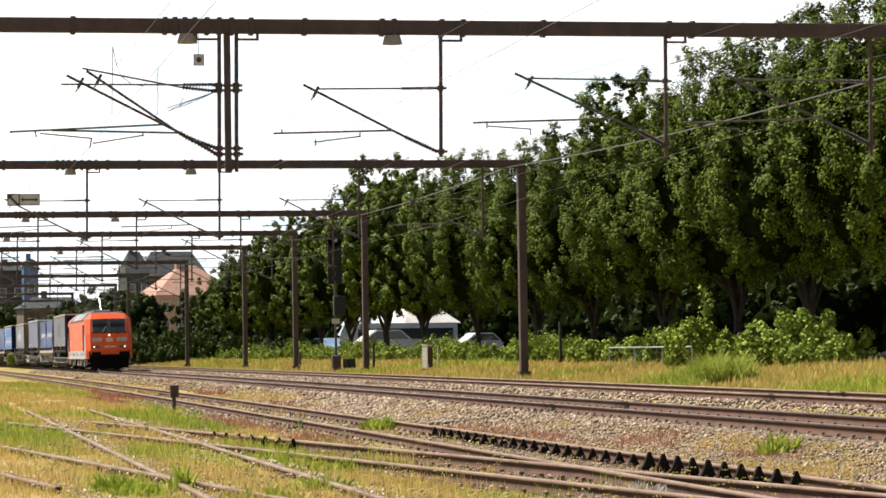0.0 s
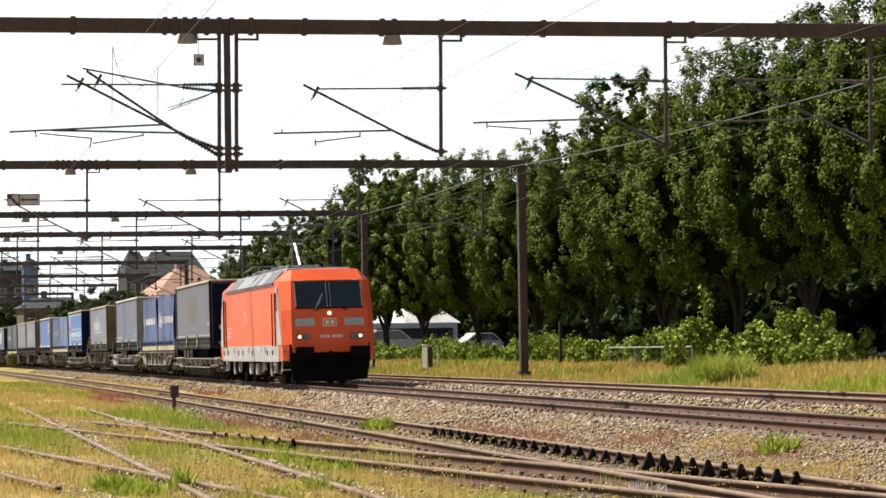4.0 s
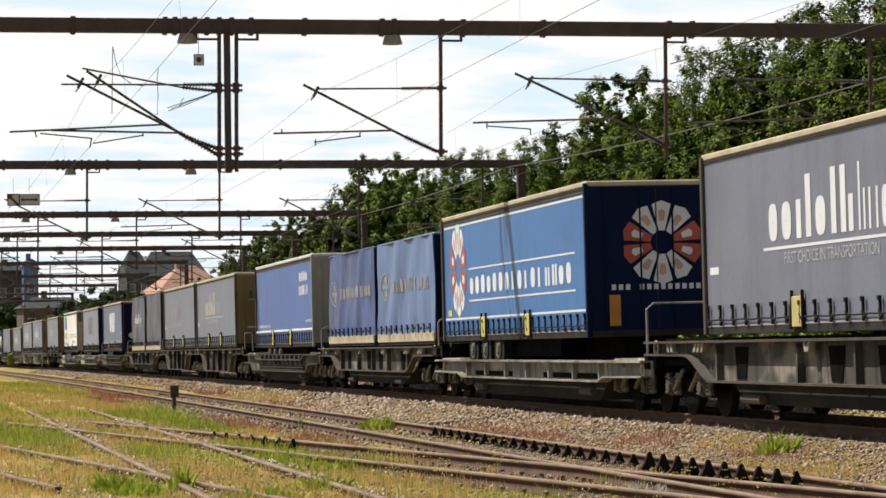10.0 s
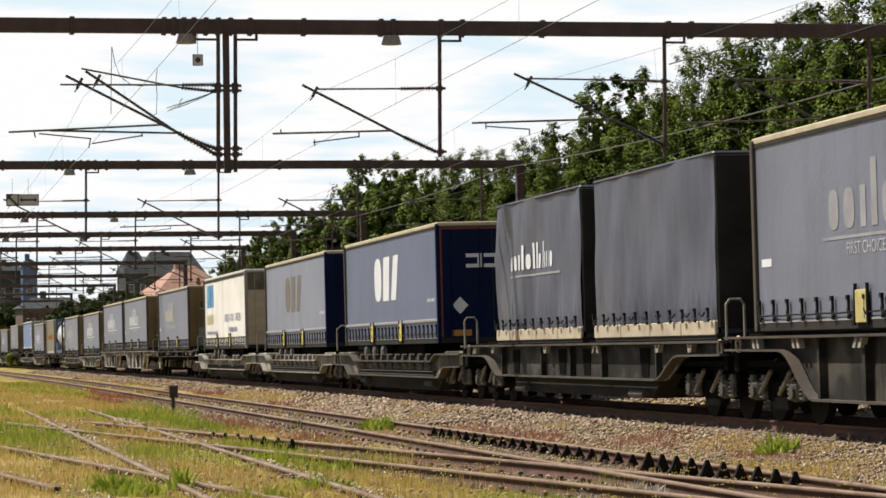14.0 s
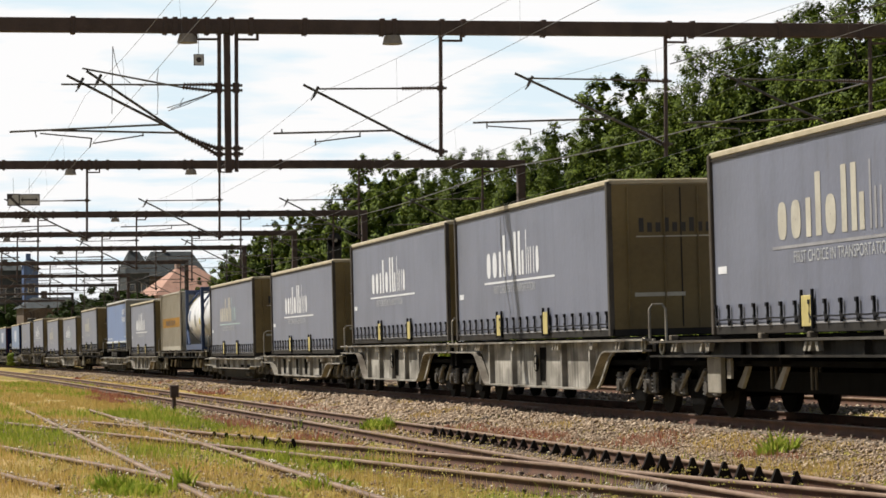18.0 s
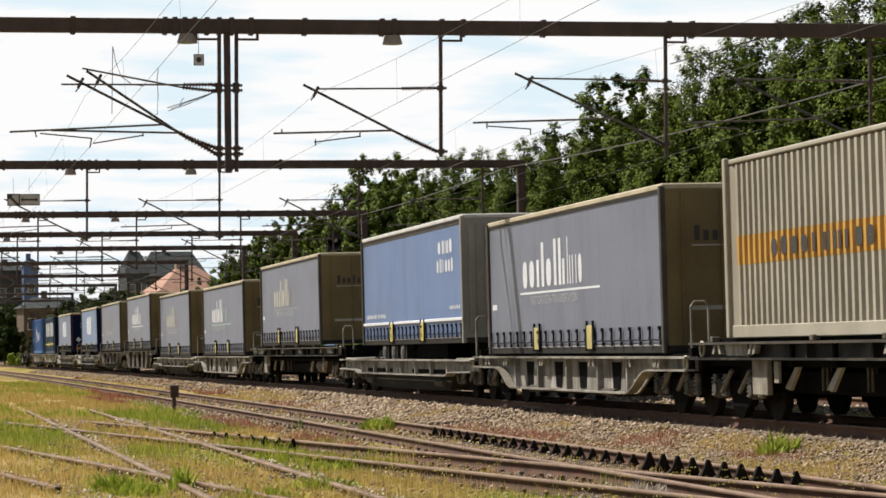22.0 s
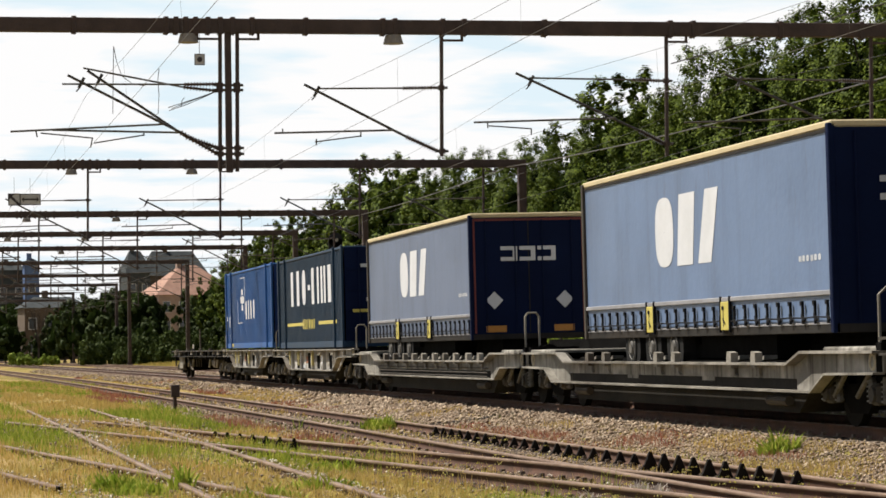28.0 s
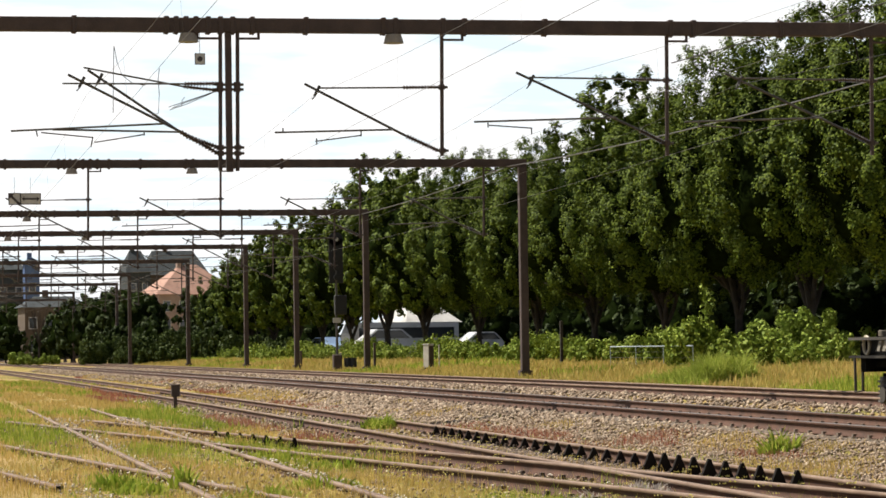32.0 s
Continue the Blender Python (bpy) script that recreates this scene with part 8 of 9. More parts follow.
slate_trailer(407.86, 13.68, 1.23, 4.02, "grey_light", "ink_old_gold", "cream", 14, False)
white_trailer(427.11, 13.67, 1.25, 4.08)
grey_unit(447.06, 13.67, 1.27, 4.0, W2, W3, "cream", 15)
grey_unit(466.89, 13.7, 1.29, 4.0, W1, W1, "cream", 16)
grey_unit(481.6, 13.7, 1.29, 4.0, W1, W1, "cream", 17)
grey_unit(498.61, 13.67, 1.03, 3.72, W1, W1, "cream", 18)
grey_unit(517.17, 13.68, 0.96, 3.75, W2, "ink_teal", "cream", 19)
tank_unit(531.0, 1.2)
steel_box(540.58, 9.06, 1.22, 3.86, "c_beige", "beige corrugated steel container with an orange band", words_beige, "pale_end")
grey_unit(555.42, 13.67, 1.0, 3.72, W1, W1, "cream", 20)
blue_trailer(571.8, 13.66, 1.24, 4.06, "periwinkle", 21, False)
grey_unit(593.28, 13.69, 1.3, 4.0, W2, W3, "cream", 22)
grey_unit(612.0, 13.63, 1.0, 3.72, W1, "ink_teal", "cream", 23)
grey_unit(630.93, 13.66, 0.97, 3.8, W2, W3, "cream", 24)
grey_unit(649.66, 13.67, 1.3, 4.1, W1, W1, "cream", 25)
grey_unit(667.9, 13.67, 1.26, 4.05, W3, W3, "cream", 26)
slate_trailer(685.08, 13.64, 1.25, 4.04, "steel_blue", W1, "yellow_edge", 27, False)
slate_trailer(708.98, 13.68, 1.29, 4.02, "steel_grey", W1, "yellow_edge", 28)
steel_box(727.07, 13.6, 1.2, 4.05, "c_lys", "dark blue-green corrugated container with large white blocks", words_lys, "navy")
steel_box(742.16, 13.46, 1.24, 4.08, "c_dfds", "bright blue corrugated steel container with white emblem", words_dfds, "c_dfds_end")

GREY_W, MID_W, DARK_W = "wagon_grey", "wagon_mid", "wagon_dark"
for kind, a, b, deck, colour, label in (
        ("flat", 198.6, 216.6, 0.86, GREY_W, "dusty grey pocket wagon carrying a trailer"),
        ("fish", 216.6, 234.9, 1.2, GREY_W, "dusty grey container wagon carrying two swap bodies"),
        ("strut", 234.9, 253.3, 1.02, GREY_W, "grey pocket wagon with hooks carrying a trailer"),
        ("fish", 253.3, 273.6, 1.22, MID_W, "worn container wagon with stanchions"),
        ("flat", 273.6, 292.0, 0.86, GREY_W, "dusty grey pocket wagon carrying a trailer"),
        ("fish", 292.0, 310.4, 1.22, MID_W, "worn container wagon carrying two swap bodies"),
        ("strut", 310.4, 328.6, 1.02, MID_W, "worn pocket wagon with hooks carrying a trailer"),
        ("belly", 329.2, 345.6, 1.27, DARK_W, "dark steel deep-bellied container wagon"),
        ("belly", 345.6, 361.0, 1.27, DARK_W, "dark steel deep-bellied container wagon"),
        ("fish", 361.0, 380.8, 1.22, DARK_W, "dark container wagon carrying two swap bodies"),
        ("strut", 380.8, 399.2, 1.02, MID_W, "worn pocket wagon with hooks carrying a trailer"),
        ("strut", 399.2, 417.4, 1.02, GREY_W, "grey pocket wagon with hooks carrying a trailer"),
        ("strut", 417.4, 437.0, 1.02, GREY_W, "grey pocket wagon with hooks carrying a trailer"),
        ("deck", 437.0, 457.2, 1.24, DARK_W, "dark container wagon with open bogies"),
        ("belly", 457.4, 474.3, 1.27, GREY_W, "dusty deep-bellied container wagon"),
        ("belly", 474.3, 490.0, 1.27, GREY_W, "dusty deep-bellied container wagon"),
        ("fish", 490.0, 507.8, 1.0, GREY_W, "dusty grey low container wagon"),
        ("flat", 507.8, 525.4, 0.86, GREY_W, "dusty grey low pocket wagon"),
        ("deck", 525.4, 546.9, 1.2, DARK_W, "dark container wagon with open bogies"),
        ("fish", 546.9, 563.6, 0.98, GREY_W, "dusty grey low container wagon"),
        ("flat", 563.6, 582.2, 0.86, GREY_W, "dusty grey pocket wagon carrying a trailer"),
        ("deck", 582.2, 602.6, 1.26, DARK_W, "dark container wagon with open bogies"),
        ("fish", 602.6, 621.4, 0.98, GREY_W, "dusty grey low container wagon"),
        ("flat", 621.4, 640.2, 0.86, GREY_W, "dusty grey low pocket wagon"),
        ("belly", 640.3, 658.8, 1.27, MID_W, "worn deep-bellied container wagon"),
        ("fish", 658.8, 676.4, 1.22, MID_W, "worn dark container wagon carrying a container"),
        ("strut", 676.4, 696.8, 1.02, GREY_W, "grey pocket wagon with hooks carrying a trailer"),
        ("strut", 696.8, 718.0, 1.02, GREY_W, "grey pocket wagon with hooks carrying a trailer"),
        ("fish", 718.0, 734.7, 1.18, GREY_W, "pale grey container wagon carrying a steel container"),
        ("fish", 734.7, 749.4, 1.2, GREY_W, "pale grey container wagon carrying a steel container"),
        ("empty", 749.4, 769.5, 1.22, DARK_W, "dark empty container wagon at the end of the train")):
    wagon(kind, a, b, deck, colour, label)
# ---- the red electric locomotive
M["red"] = mat("traffic_red_paint", (0.87, 0.122, 0.028), (0.79, 0.1, 0.022), 0.45, 0, 0.8, 10, 0.04, dirt=(0.3, 0.06, 0.035), dirt_amount=0.25, spec=0.3)
M["loco_grey"] = mat("light_grey_paint", (0.46, 0.455, 0.45), (0.37, 0.36, 0.355), 0.5, 0, 1, 10, 0.05, dirt=(0.15, 0.12, 0.1), dirt_amount=0.4)
M["roof_grey"] = mat("pale_roof_panel", (0.36, 0.37, 0.385), (0.27, 0.28, 0.29), 0.45, 0.2, 1, 12, 0.1)
M["vent"] = mat("dark_vent_grille", (0.16, 0.16, 0.165), None, 0.6, 0.2, 2, 50, 0.3)
M["glass"] = plain("dark_cab_glass", (0.012, 0.018, 0.02), 0.06, 0.0, 0, 0.7)
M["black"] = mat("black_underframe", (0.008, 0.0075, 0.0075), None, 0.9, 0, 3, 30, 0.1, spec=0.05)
M["lamp_on"] = plain("lit_headlamp", (1.0, 0.8, 0.55), 0.3, 0, 0.6)
M["lamp_off"] = plain("dark_lamp_lens", (0.08, 0.06, 0.055), 0.15)
M["grime"] = mat("sooty_red_paint", (0.16, 0.03, 0.02), (0.08, 0.02, 0.015), 0.6, 0, 6, 30, 0.05)
M["band"] = mat("pale_blue_grey_band", (0.45, 0.52, 0.58), None, 0.5, 0, 2, 20, 0)
M["steel"] = mat("bare_steel_tube", (0.4, 0.4, 0.4), None, 0.4, 0.6, 4, 30, 0)


def loco():
    t = thing("electric_locomotive", "traffic-red electric freight locomotive with grey skirt and lit headlamps", "locomotive")
    L = 18.0
    h = L / 2
    zs = (0.80, 1.32, 2.42, 3.36, 3.72)
    fy = (0.06, 0.0, 0.02, 0.42, 0.78)
    fx = (1.19, 1.22, 1.23, 1.17, 1.04)
    sx = (1.47, 1.49, 1.49, 1.47, 1.08)
    cy = (0.32, 0.36, 0.56, 0.62, 0.2)
    bm = B()
    rings = []
    for z, a, b, c, d in zip(zs, fy, fx, sx, cy):
        ring = [(-b, -h + a), (-c, -h + a + d), (-c, h - a - d), (-b, h - a), (b, h - a), (c, h - a - d), (c, -h + a + d), (b, -h + a)]
        rings.append([bm.verts.new((x, y, z if abs(x) > 0 else z)) for x, y in ring])
    for r0, r1 in zip(rings, rings[1:]):
        for i in range(8):
            j = (i + 1) % 8
            bm.faces.new((r0[i], r0[j], r1[j], r1[i]))
    top = rings[-1]
    mid = [bm.verts.new((0, y, 3.75)) for y in (-h + 1.0, h - 1.0)]
    bm.faces.new((top[0], top[1], mid[0]))
    bm.faces.new((top[7], top[0], mid[0]))
    bm.faces.new((top[6], top[7], mid[0]))
    bm.faces.new((top[1], top[2], mid[1], mid[0]))
    bm.faces.new((top[5], top[6], mid[0], mid[1]))
    bm.faces.new((top[2], top[3], mid[1]))
    bm.faces.new((top[3], top[4], mid[1]))
    bm.faces.new((top[4], top[5], mid[1]))
    bm.faces.new(rings[0][::-1])
    bmesh.ops.bevel(bm, geom=[e for e in bm.edges if e.calc_face_angle(0) > 0.25], offset=0.06, segments=3, affect="EDGES")
    part("body", bm, M["red"], t)

    def side(y0, y1, z0, z1, m, name, x=1.494, skew=0.0, label=""):
        for s in (-1, 1):
            b = B()
            slab(b, ((y0, z0), (y1, z0), (y1 + skew, z1), (y0 + skew, z1)), s * x - 0.006, s * x + 0.006)
            part(name, b, M[m], t, label)

    side(-h + 1.15, h - 1.15, 0.78, 1.31, "loco_grey", "skirt_panel")
    # cab sides: grey panels, doors, windows
    for e in (-1, 1):
        for s in (-1, 1):
            b = B()
            pts = [(e * (h - 0.42), 1.31), (e * (h - 1.62), 1.31), (e * (h - 1.62), 3.2), (e * (h - 1.24), 3.2)]
            slab(b, pts, s * 1.5 - 0.006, s * 1.5 + 0.006)
            part("cab_panel", b, M["loco_grey"], t)
            b = B()
            slab(b, [(e * (h - 1.22), 2.42), (e * (h - 1.6), 2.42), (e * (h - 1.6), 3.15), (e * (h - 1.3), 3.15)], s * 1.506 - 0.006, s * 1.506 + 0.008)
            part("cab_side_window", b, M["glass"], t)
            for y in (1.66, 2.42):
                b = B()
                rod(b, (s * 1.53, e * (h - y), 1.28), (s * 1.53, e * (h - y), 3.0), 0.022, seg=6)
                part("grab_rail", b, M["black"], t)
            b = B()
            box(b, s * 1.49 - 0.02, s * 1.49 + 0.02, e * (h - 2.2) - 0.22, e * (h - 2.2) + 0.22, 1.05, 1.3)
            box(b, s * 1.45 - 0.06, s * 1.45 + 0.06, e * (h - 2.2) - 0.2, e * (h - 2.2) + 0.2, 0.42, 0.46)
            box(b, s * 1.45 - 0.06, s * 1.45 + 0.06, e * (h - 2.2) - 0.2, e * (h - 2.2) + 0.2, 0.68, 0.72)
            for q in (-0.22, 0.22):
                box(b, s * 1.46 - 0.03, s * 1.46 + 0.03, e * (h - 2.2) + q - 0.02, e * (h - 2.2) + q + 0.02, 0.42, 0.8)
            part("door_steps", b, M["loco_grey"], t)
    for y in (-4.6, -0.2, 4.2, 6.3):
        side(y, y + 0.26, 1.06, 1.26, "vent", "skirt_vent", 1.502)
    side(-3.4, -2.0, 1.12, 1.24, "band", "pale_panel", 1.503)
    side(0.5, 0.95, 2.18, 2.5, "ink_white", "mark_plate", 1.499)
    side(0.55, 0.9, 2.23, 2.45, "red", "mark_block", 1.503)
    bm = B()
    for r in range(3):
        print_bars(bm, 5.2, 1.62 + r * 0.16, 6.9 - (r % 2) * 0.5, 1.70 + r * 0.16, word(14, r), -1.498)
    part("small_print", bm, M["ink_white"], t)
    # roof
    for s in (-1, 1):
        bm = B()
        y = -h + 2.3
        k = 0
        for ln, m in ((2.6, "vent"), (1.6, "roof_grey"), (0.9, "vent"), (3.4, "roof_grey"), (1.5, "roof_grey"), (3.1, "vent")):
            b = B()
            pts = [b.verts.new(c) for c in ((s * 1.475, y + 0.03, 3.34), (s * 1.475, y + ln - 0.03, 3.34), (s * 1.115, y + ln - 0.03, 3.72), (s * 1.115, y + 0.03, 3.72))]
            f = b.faces.new(pts)
            g = bmesh.ops.extrude_face_region(b, geom=[f])["geom"]
            for v in g:
                if isinstance(v, bmesh.types.BMVert):
                    v.co += Vector((s * 0.02, 0, 0.02))
            part("roof_panel", b, M[m], t)
            y += ln
        b = B()
        box(b, s * 1.49 - 0.03, s * 1.49 + 0.01, -h + 2.2, h - 2.2, 3.28, 3.33)
        part("gutter", b, M["vent"], t)
        bm.free()
    bm = B()
    box(bm, -1.05, 1.05, -h + 2.2, h - 2.2, 3.7, 3.82, 0.03)
    part("roof_deck", bm, M["roof_grey"], t)
    for y in (-3.2, -1.4, 0.8, 2.6):
        bm = B()
        box(bm, -0.6, 0.5, y - 0.5, y + 0.5, 3.8, 3.98, 0.04)
        rod(bm, (-0.7, y - 0.7, 3.95), (-0.7, y + 0.9, 3.98), 0.03, seg=6)
        part("roof_equipment", bm, M["vent"], t)
    # pantographs: the leading one raised, the trailing one folded
    def panto(y0, up):
        b = B()
        for s in (-0.5, 0.5):
            rod(b, (s, y0 - 0.6, 3.98), (s, y0 + 0.6, 3.98), 0.035, seg=6)
            for q in (-0.5, 0.5):
                rod(b, (s, y0 + q, 3.78), (s, y0 + q, 3.98), 0.07, seg=8)
        rod(b, (-0.5, y0 + 0.55, 3.98), (0.5, y0 + 0.55, 3.98), 0.05, seg=6)
        part("pantograph_base", b, M["vent"], t)
        k = Vector((0, y0 + 1.6, 4.8)) if up else Vector((0, y0 + 1.1, 4.04))
        top = Vector((0, y0 - 0.8, 5.28)) if up else Vector((0, y0 - 0.6, 4.16))
        b = B()
        rod(b, (0, y0 + (0.4 if up else -0.35), 4.0), (0, k.y, k.z), 0.06, seg=8)
        rod(b, (-0.3, k.y, k.z), (0.3, k.y, k.z), 0.04, seg=6)
        part("pantograph_lower_arm", b, M["steel"], t)
        b = B()
        for s in (-0.25, 0.25):
            rod(b, (s, k.y, k.z), (s * 1.6, top.y, top.z), 0.022, seg=6)
        part("pantograph_upper_arm", b, M["galv"], t)
        b = B()
        for q in (-0.18, 0.18):
            rod(b, (-0.62, top.y + q, top.z + 0.06), (0.62, top.y + q, top.z + 0.06), 0.025, seg=6)
            for s in (-1, 1):
                rod(b, (s * 0.62, top.y + q, top.z + 0.06), (s * 0.97, top.y + q, top.z - 0.16), 0.018, seg=6)
        for s in (-0.4, 0.4):
            rod(b, (s, top.y - 0.18, top.z + 0.02), (s, top.y + 0.18, top.z + 0.02), 0.02, seg=6)
        part("collector_head", b, M["galv"], t)
    panto(-h + 5.9, True)
    panto(h - 3.2, False)
    # both fronts
    for e in (-1, 1):
        def face(u0, u1, z0, z1, m, name, off=0.008, label="", thick=0.012):
            """A plate on the front face: u across, z up, following its slope."""
            def ys(z):
                return np.interp(z, zs, fy)
            b = B()
            vs = []
            for q in (0, 1):
                vs.append([b.verts.new((u, e * (h - ys(z) + off + q * thick), z)) for u, z in ((u0, z0), (u1, z0), (u1, z1), (u0, z1))])
            b.faces.new(vs[0])
            b.faces.new(vs[1][::-1])
            for i in range(4):
                j = (i + 1) % 4
                b.faces.new((vs[0][i], vs[0][j], vs[1][j], vs[1][i]))
            return part(name, b, M[m], t, label)
        face(-1.06, -0.04, 2.5, 3.32, "glass", "windscreen")
        face(0.04, 1.06, 2.5, 3.32, "glass", "windscreen")
        face(-1.1, 1.1, 2.45, 2.495, "black", "windscreen_frame")
        face(-1.08, 1.08, 3.33, 3.355, "black", "windscreen_frame")
        for a0, a1 in ((-1.075, -1.055), (-0.06, -0.045), (0.045, 0.06), (1.055, 1.075)):
            face(a0, a1, 2.52, 3.3, "band", "windscreen_seal", 0.012)
        # sooty drip marks below the wiper pivots
        for a0 in (-0.5, 0.42):
            face(a0, a0 + 0.16, 2.38, 2.46, "grime", "wiper_pivot", 0.004)
        face(-0.035, 0.035, 2.52, 3.3, "black", "windscreen_pillar", 0.012)
        face(-1.1, -0.48, 1.9, 2.14, "band", "grey_band")
        face(0.48, 1.1, 1.9, 2.14, "band", "grey_band")
        face(-0.22, 0.22, 1.88, 2.13, "ink_white", "mark_frame", 0.006)
        face(-0.19, 0.19, 1.91, 2.10, "red", "mark_field", 0.012)
        face(-0.14, -0.02, 1.94, 2.07, "ink_white", "mark_block", 0.02)
        face(0.03, 0.14, 1.94, 2.07, "ink_white", "mark_block", 0.02)
        for i, (a, b_) in enumerate(((-0.3, -0.25), (-0.22, -0.13), (-0.1, -0.02), (0.06, 0.13), (0.16, 0.23), (0.26, 0.33), (0.36, 0.4))):
            face(a, b_, 1.52, 1.61, "ink_white", "number_bar", 0.01)
        for u, lit in ((-0.98, e < 0), (-0.75, False), (0.75, False), (0.98, e < 0)):
            b = B()
            rod(b, (u, e * (h - 0.02), 1.56), (u, e * (h + 0.03), 1.56), 0.125, 0.11, 18)
            part("lamp_rim", b, M["lamp_off"], t)
            b = B()
            rod(b, (u, e * (h + 0.0), 1.56), (u, e * (h + 0.04), 1.56), 0.07, 0.055, 16)
            part("headlamp" if lit else "tail_lamp", b, M["lamp_on" if lit else "lamp_off"], t)
        b = B()
        rod(b, (0, e * (h - 0.05), 2.3), (0, e * (h + 0.02), 2.3), 0.075, 0.06, 16)
        part("headlamp", b, M["lamp_on"] if e < 0 else M["lamp_off"], t)
        b = B()
        rod(b, (0.46 * e, e * (h + 0.03), 2.44), (0.2 * e, e * (h - 0.13), 2.9), 0.016, seg=6)
        rod(b, (0.36 * e, e * (h - 0.01), 2.56), (0.2 * e, e * (h - 0.14), 2.92), 0.013, seg=6)
        part("wiper", b, M["steel"], t)
        for u in (-0.9, 0.9):
            b = B()
            rod(b, (u - 0.12, e * (h - 0.36), 3.36), (u + 0.12, e * (h - 0.36), 3.36), 0.012, seg=5)
            part("top_handle", b, M["ink_white"], t)
        # buffer beam, buffers, coupling, plough
        b = B()
        box(b, -1.3, 1.3, e * (h - 0.25) - 0.22, e * (h - 0.25) + 0.22, 0.72, 1.36, 0.04)
        part("buffer_beam", b, M["black"], t)
        for u in (-0.875, 0.875):
            b = B()
            rod(b, (u, e * (h - 0.1), 1.05), (u, e * (h + 0.42), 1.05), 0.13, 0.11, 14)
            box(b, u - 0.3, u + 0.3, e * (h + 0.42) - 0.02, e * (h + 0.42) + 0.03, 0.86, 1.24, 0.04)
            part("buffer", b, M["black"], t)
        b = B()
        slab_x(b, ((-1.28, 0.75), (1.28, 0.75), (1.2, 0.18), (0.4, 0.12), (-0.4, 0.12), (-1.2, 0.18)), e * (h - 0.2) - 0.06, e * (h - 0.2) + 0.06)
        part("snow_plough", b, M["black"], t)
        b = B()
        rod(b, (0, e * (h - 0.05), 1.05), (0, e * (h + 0.35), 1.02), 0.06, seg=8)
        rod(b, (0, e * (h + 0.35), 1.02), (0, e * (h + 0.3), 0.6), 0.05, seg=8)
        for u in (-0.45, 0.45, 0.6):
            rod(b, (u, e * (h + 0.02), 0.95), (u * 0.9, e * (h + 0.12), 0.5), 0.03, seg=6)
        part("coupling", b, M["black"], t)
        for s in (-1, 1):
            for z in (0.5, 0.82, 1.14):
                b = B()
                box(b, s * 1.36 - 0.14, s * 1.36 + 0.14, e * (h - 0.42) - 0.16, e * (h - 0.42) + 0.16, z, z + 0.04)
                part("corner_step", b, M["loco_grey"], t)
    # hoses, sand pipes and labels below the skirt
    for k, y in enumerate((-7.6, -6.5, -4.1, -3.0, -0.6, 1.6, 3.3, 4.4, 6.6, 7.5)):
        pts = [(-1.38, y + 0.22 * q, 0.8 - (0.4 + 0.06 * (k % 3)) * math.sin(math.pi * (q + 1) / 2 if k % 2 else math.pi * (q + 1) / 4)) for q in (-1, -0.6, -0.2, 0.2, 0.6, 1)]
        part("hose", tube(B(), pts, 0.022 if k % 2 else 0.035, 6), M["black"] if k % 3 else M["loco_grey"], t)
    for k, y in enumerate((-6.9, -5.6, -1.6, 1.1, 2.4, 5.6, 7.0)):
        part("stencil_mark", print_bars(B(), y, 0.86, y + 0.16, 0.96 - 0.03 * (k % 2), [(0, 1, 0, 1, 0)], -1.505), M["ink_white"], t)
        part("skirt_latch", box(B(), -1.52, -1.49, y + 0.5, y + 0.62, 1.0, 1.16), M["black"], t)
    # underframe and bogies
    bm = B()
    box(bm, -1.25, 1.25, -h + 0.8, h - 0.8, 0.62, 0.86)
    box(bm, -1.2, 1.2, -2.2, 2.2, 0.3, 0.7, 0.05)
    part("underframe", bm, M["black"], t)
    for y in (-1.2, 0.6):
        bm = B()
        box(bm, -1.36, -1.2, y, y + 0.55, 0.32, 0.72, 0.03)
        part("equipment_box", bm, M["loco_grey"], t)
    for y in (-5.2, 5.2):
        bm = B()
        for s in (-1, 1):
            slab(bm, ((-1.9, 0.62), (-1.6, 0.78), (1.6, 0.78), (1.9, 0.62), (1.7, 0.4), (0.9, 0.5), (0.5, 0.36), (-0.5, 0.36), (-0.9, 0.5), (-1.7, 0.4)), s * 1.05 - 0.08, s * 1.05 + 0.08)
            for q in (-1.3, 1.3):
                box(bm, s * 1.16 - 0.1, s * 1.16 + 0.1, q - 0.24, q + 0.24, 0.42, 0.78, 0.04)
                rod(bm, (s * 1.2, q - 0.4, 0.4), (s * 1.2, q - 0.4, 0.85), 0.1, seg=10)
                rod(bm, (s * 1.2, q + 0.4, 0.4), (s * 1.2, q + 0.4, 0.85), 0.1, seg=10)
            rod(bm, (s * 1.25, -0.6, 0.45), (s * 1.25, 0.7, 0.85), 0.05, seg=8)
        box(bm, -1.1, 1.1, -0.3, 0.3, 0.45, 0.75)
        b = part("bogie", bm, M["bogie"], t, at=pose(0, y, 0))
        for q in (-1.3, 1.3):
            bm = B()
            for s in (-0.7525, 0.7525):
                rod(bm, (s - 0.07, q, 0.62), (s + 0.07, q, 0.62), 0.62, seg=30)
                rod(bm, (s - 0.1, q, 0.62), (s + 0.1, q, 0.62), 0.25, seg=14)
            rod(bm, (-1.1, q, 0.62), (1.1, q, 0.62), 0.1, seg=10)
            part("wheelset", bm, M["wheel"], b)
        for i in range(6):
            bm = B()
            q = -1.9 + i * 0.75
            rod(bm, (-1.33, q, 0.3 + 0.1 * (i % 3)), (-1.33, q + 0.2, 0.78), 0.03 + 0.02 * (i % 2), seg=6)
            part("brake_hose", bm, M["loco_grey"] if i % 2 else M["bogie"], b)
    return ride(t, 179.2 + h)


loco()


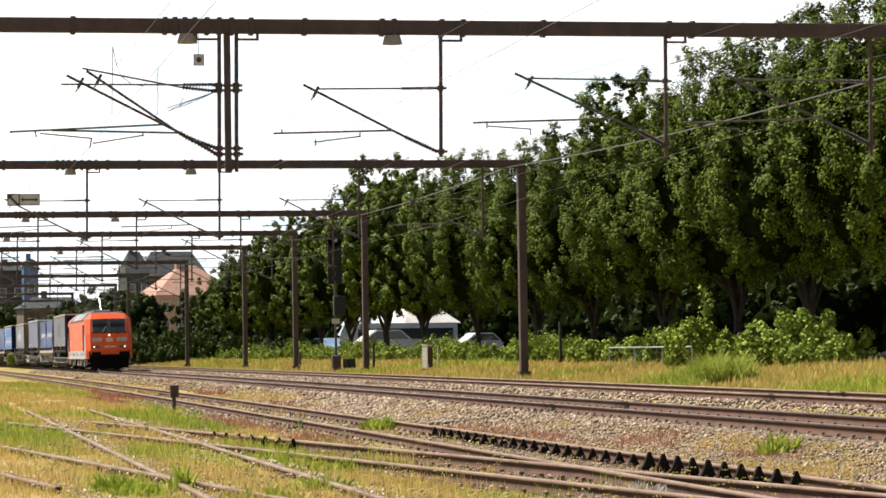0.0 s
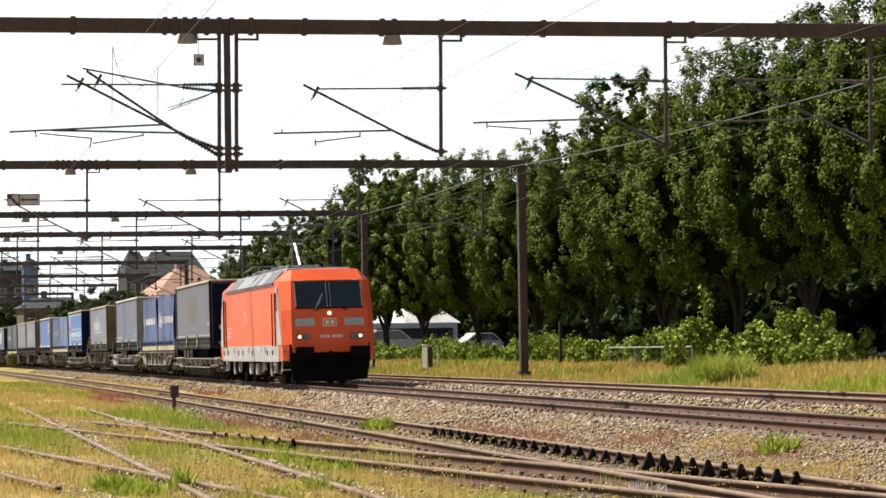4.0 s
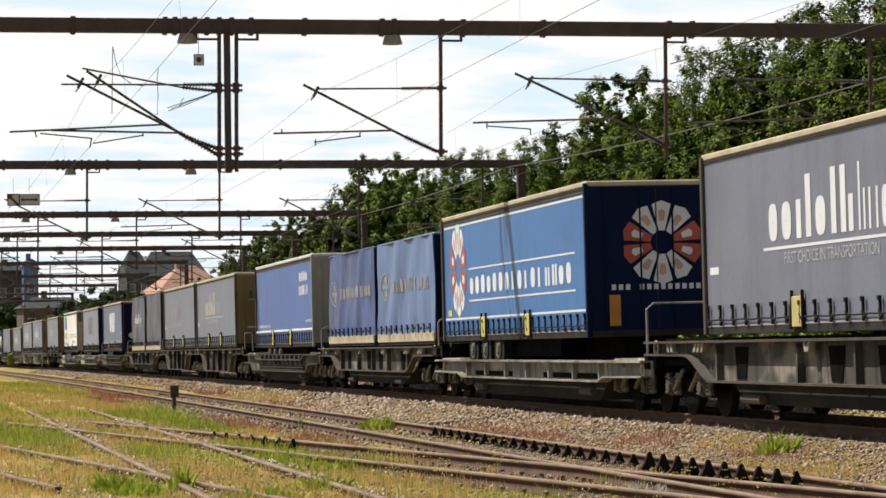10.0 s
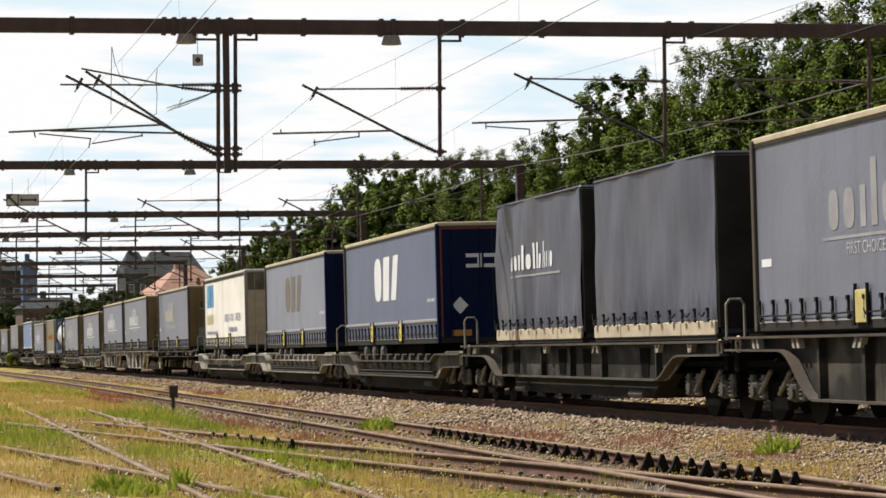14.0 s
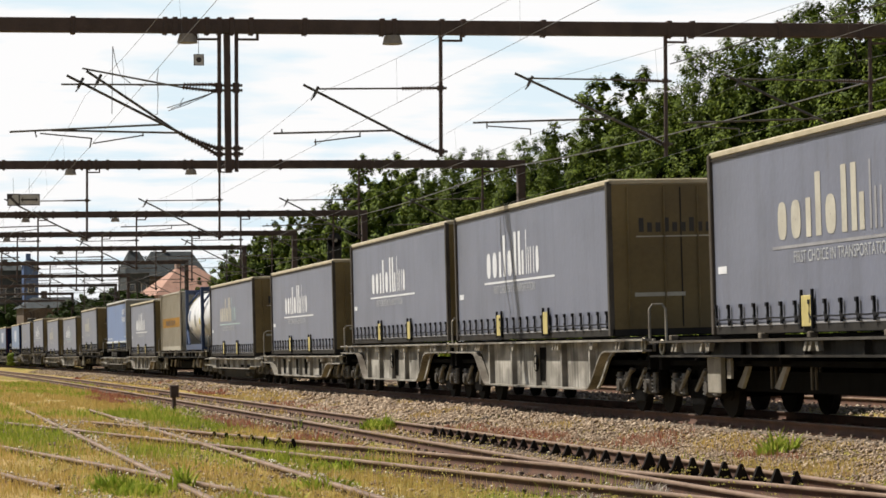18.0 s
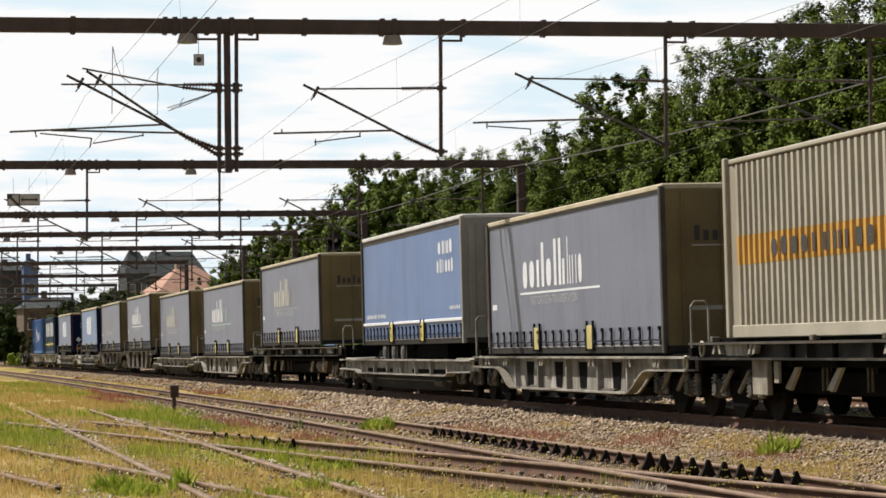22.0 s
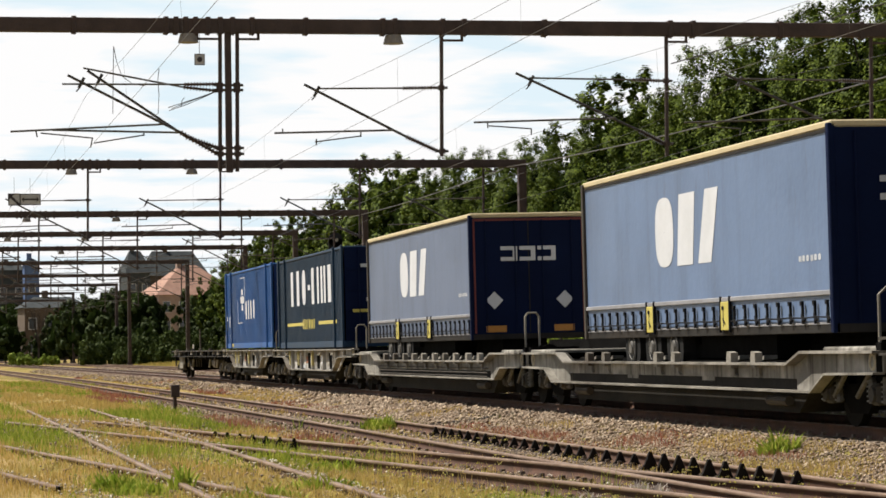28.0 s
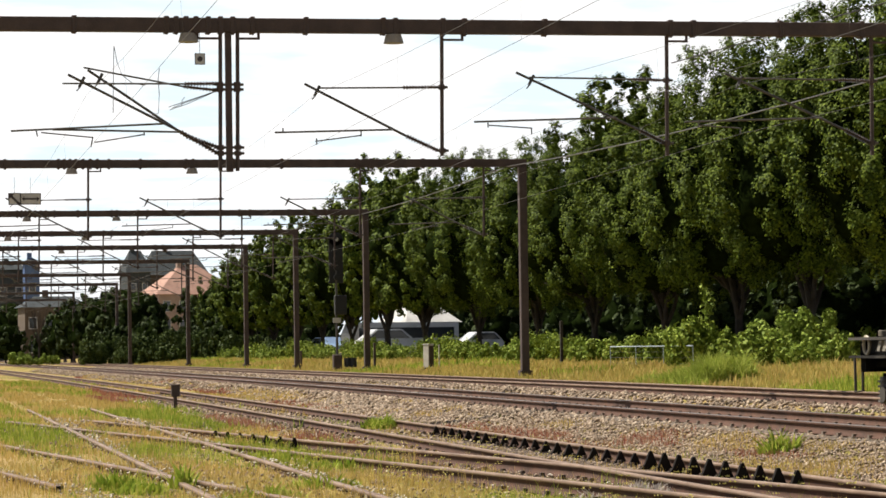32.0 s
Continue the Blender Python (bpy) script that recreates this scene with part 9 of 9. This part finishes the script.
def motions():
    """The whole train rolls past at an even speed."""
    for ob, pos in MOVERS:
        walk(ob, [(t, rails_pose(pos, t)) for t in (0, 2, 4, 6, 8, 10, 12, 14, 16, 18, 20, 22, 24, 26, 28, 30, 32)])


motions()
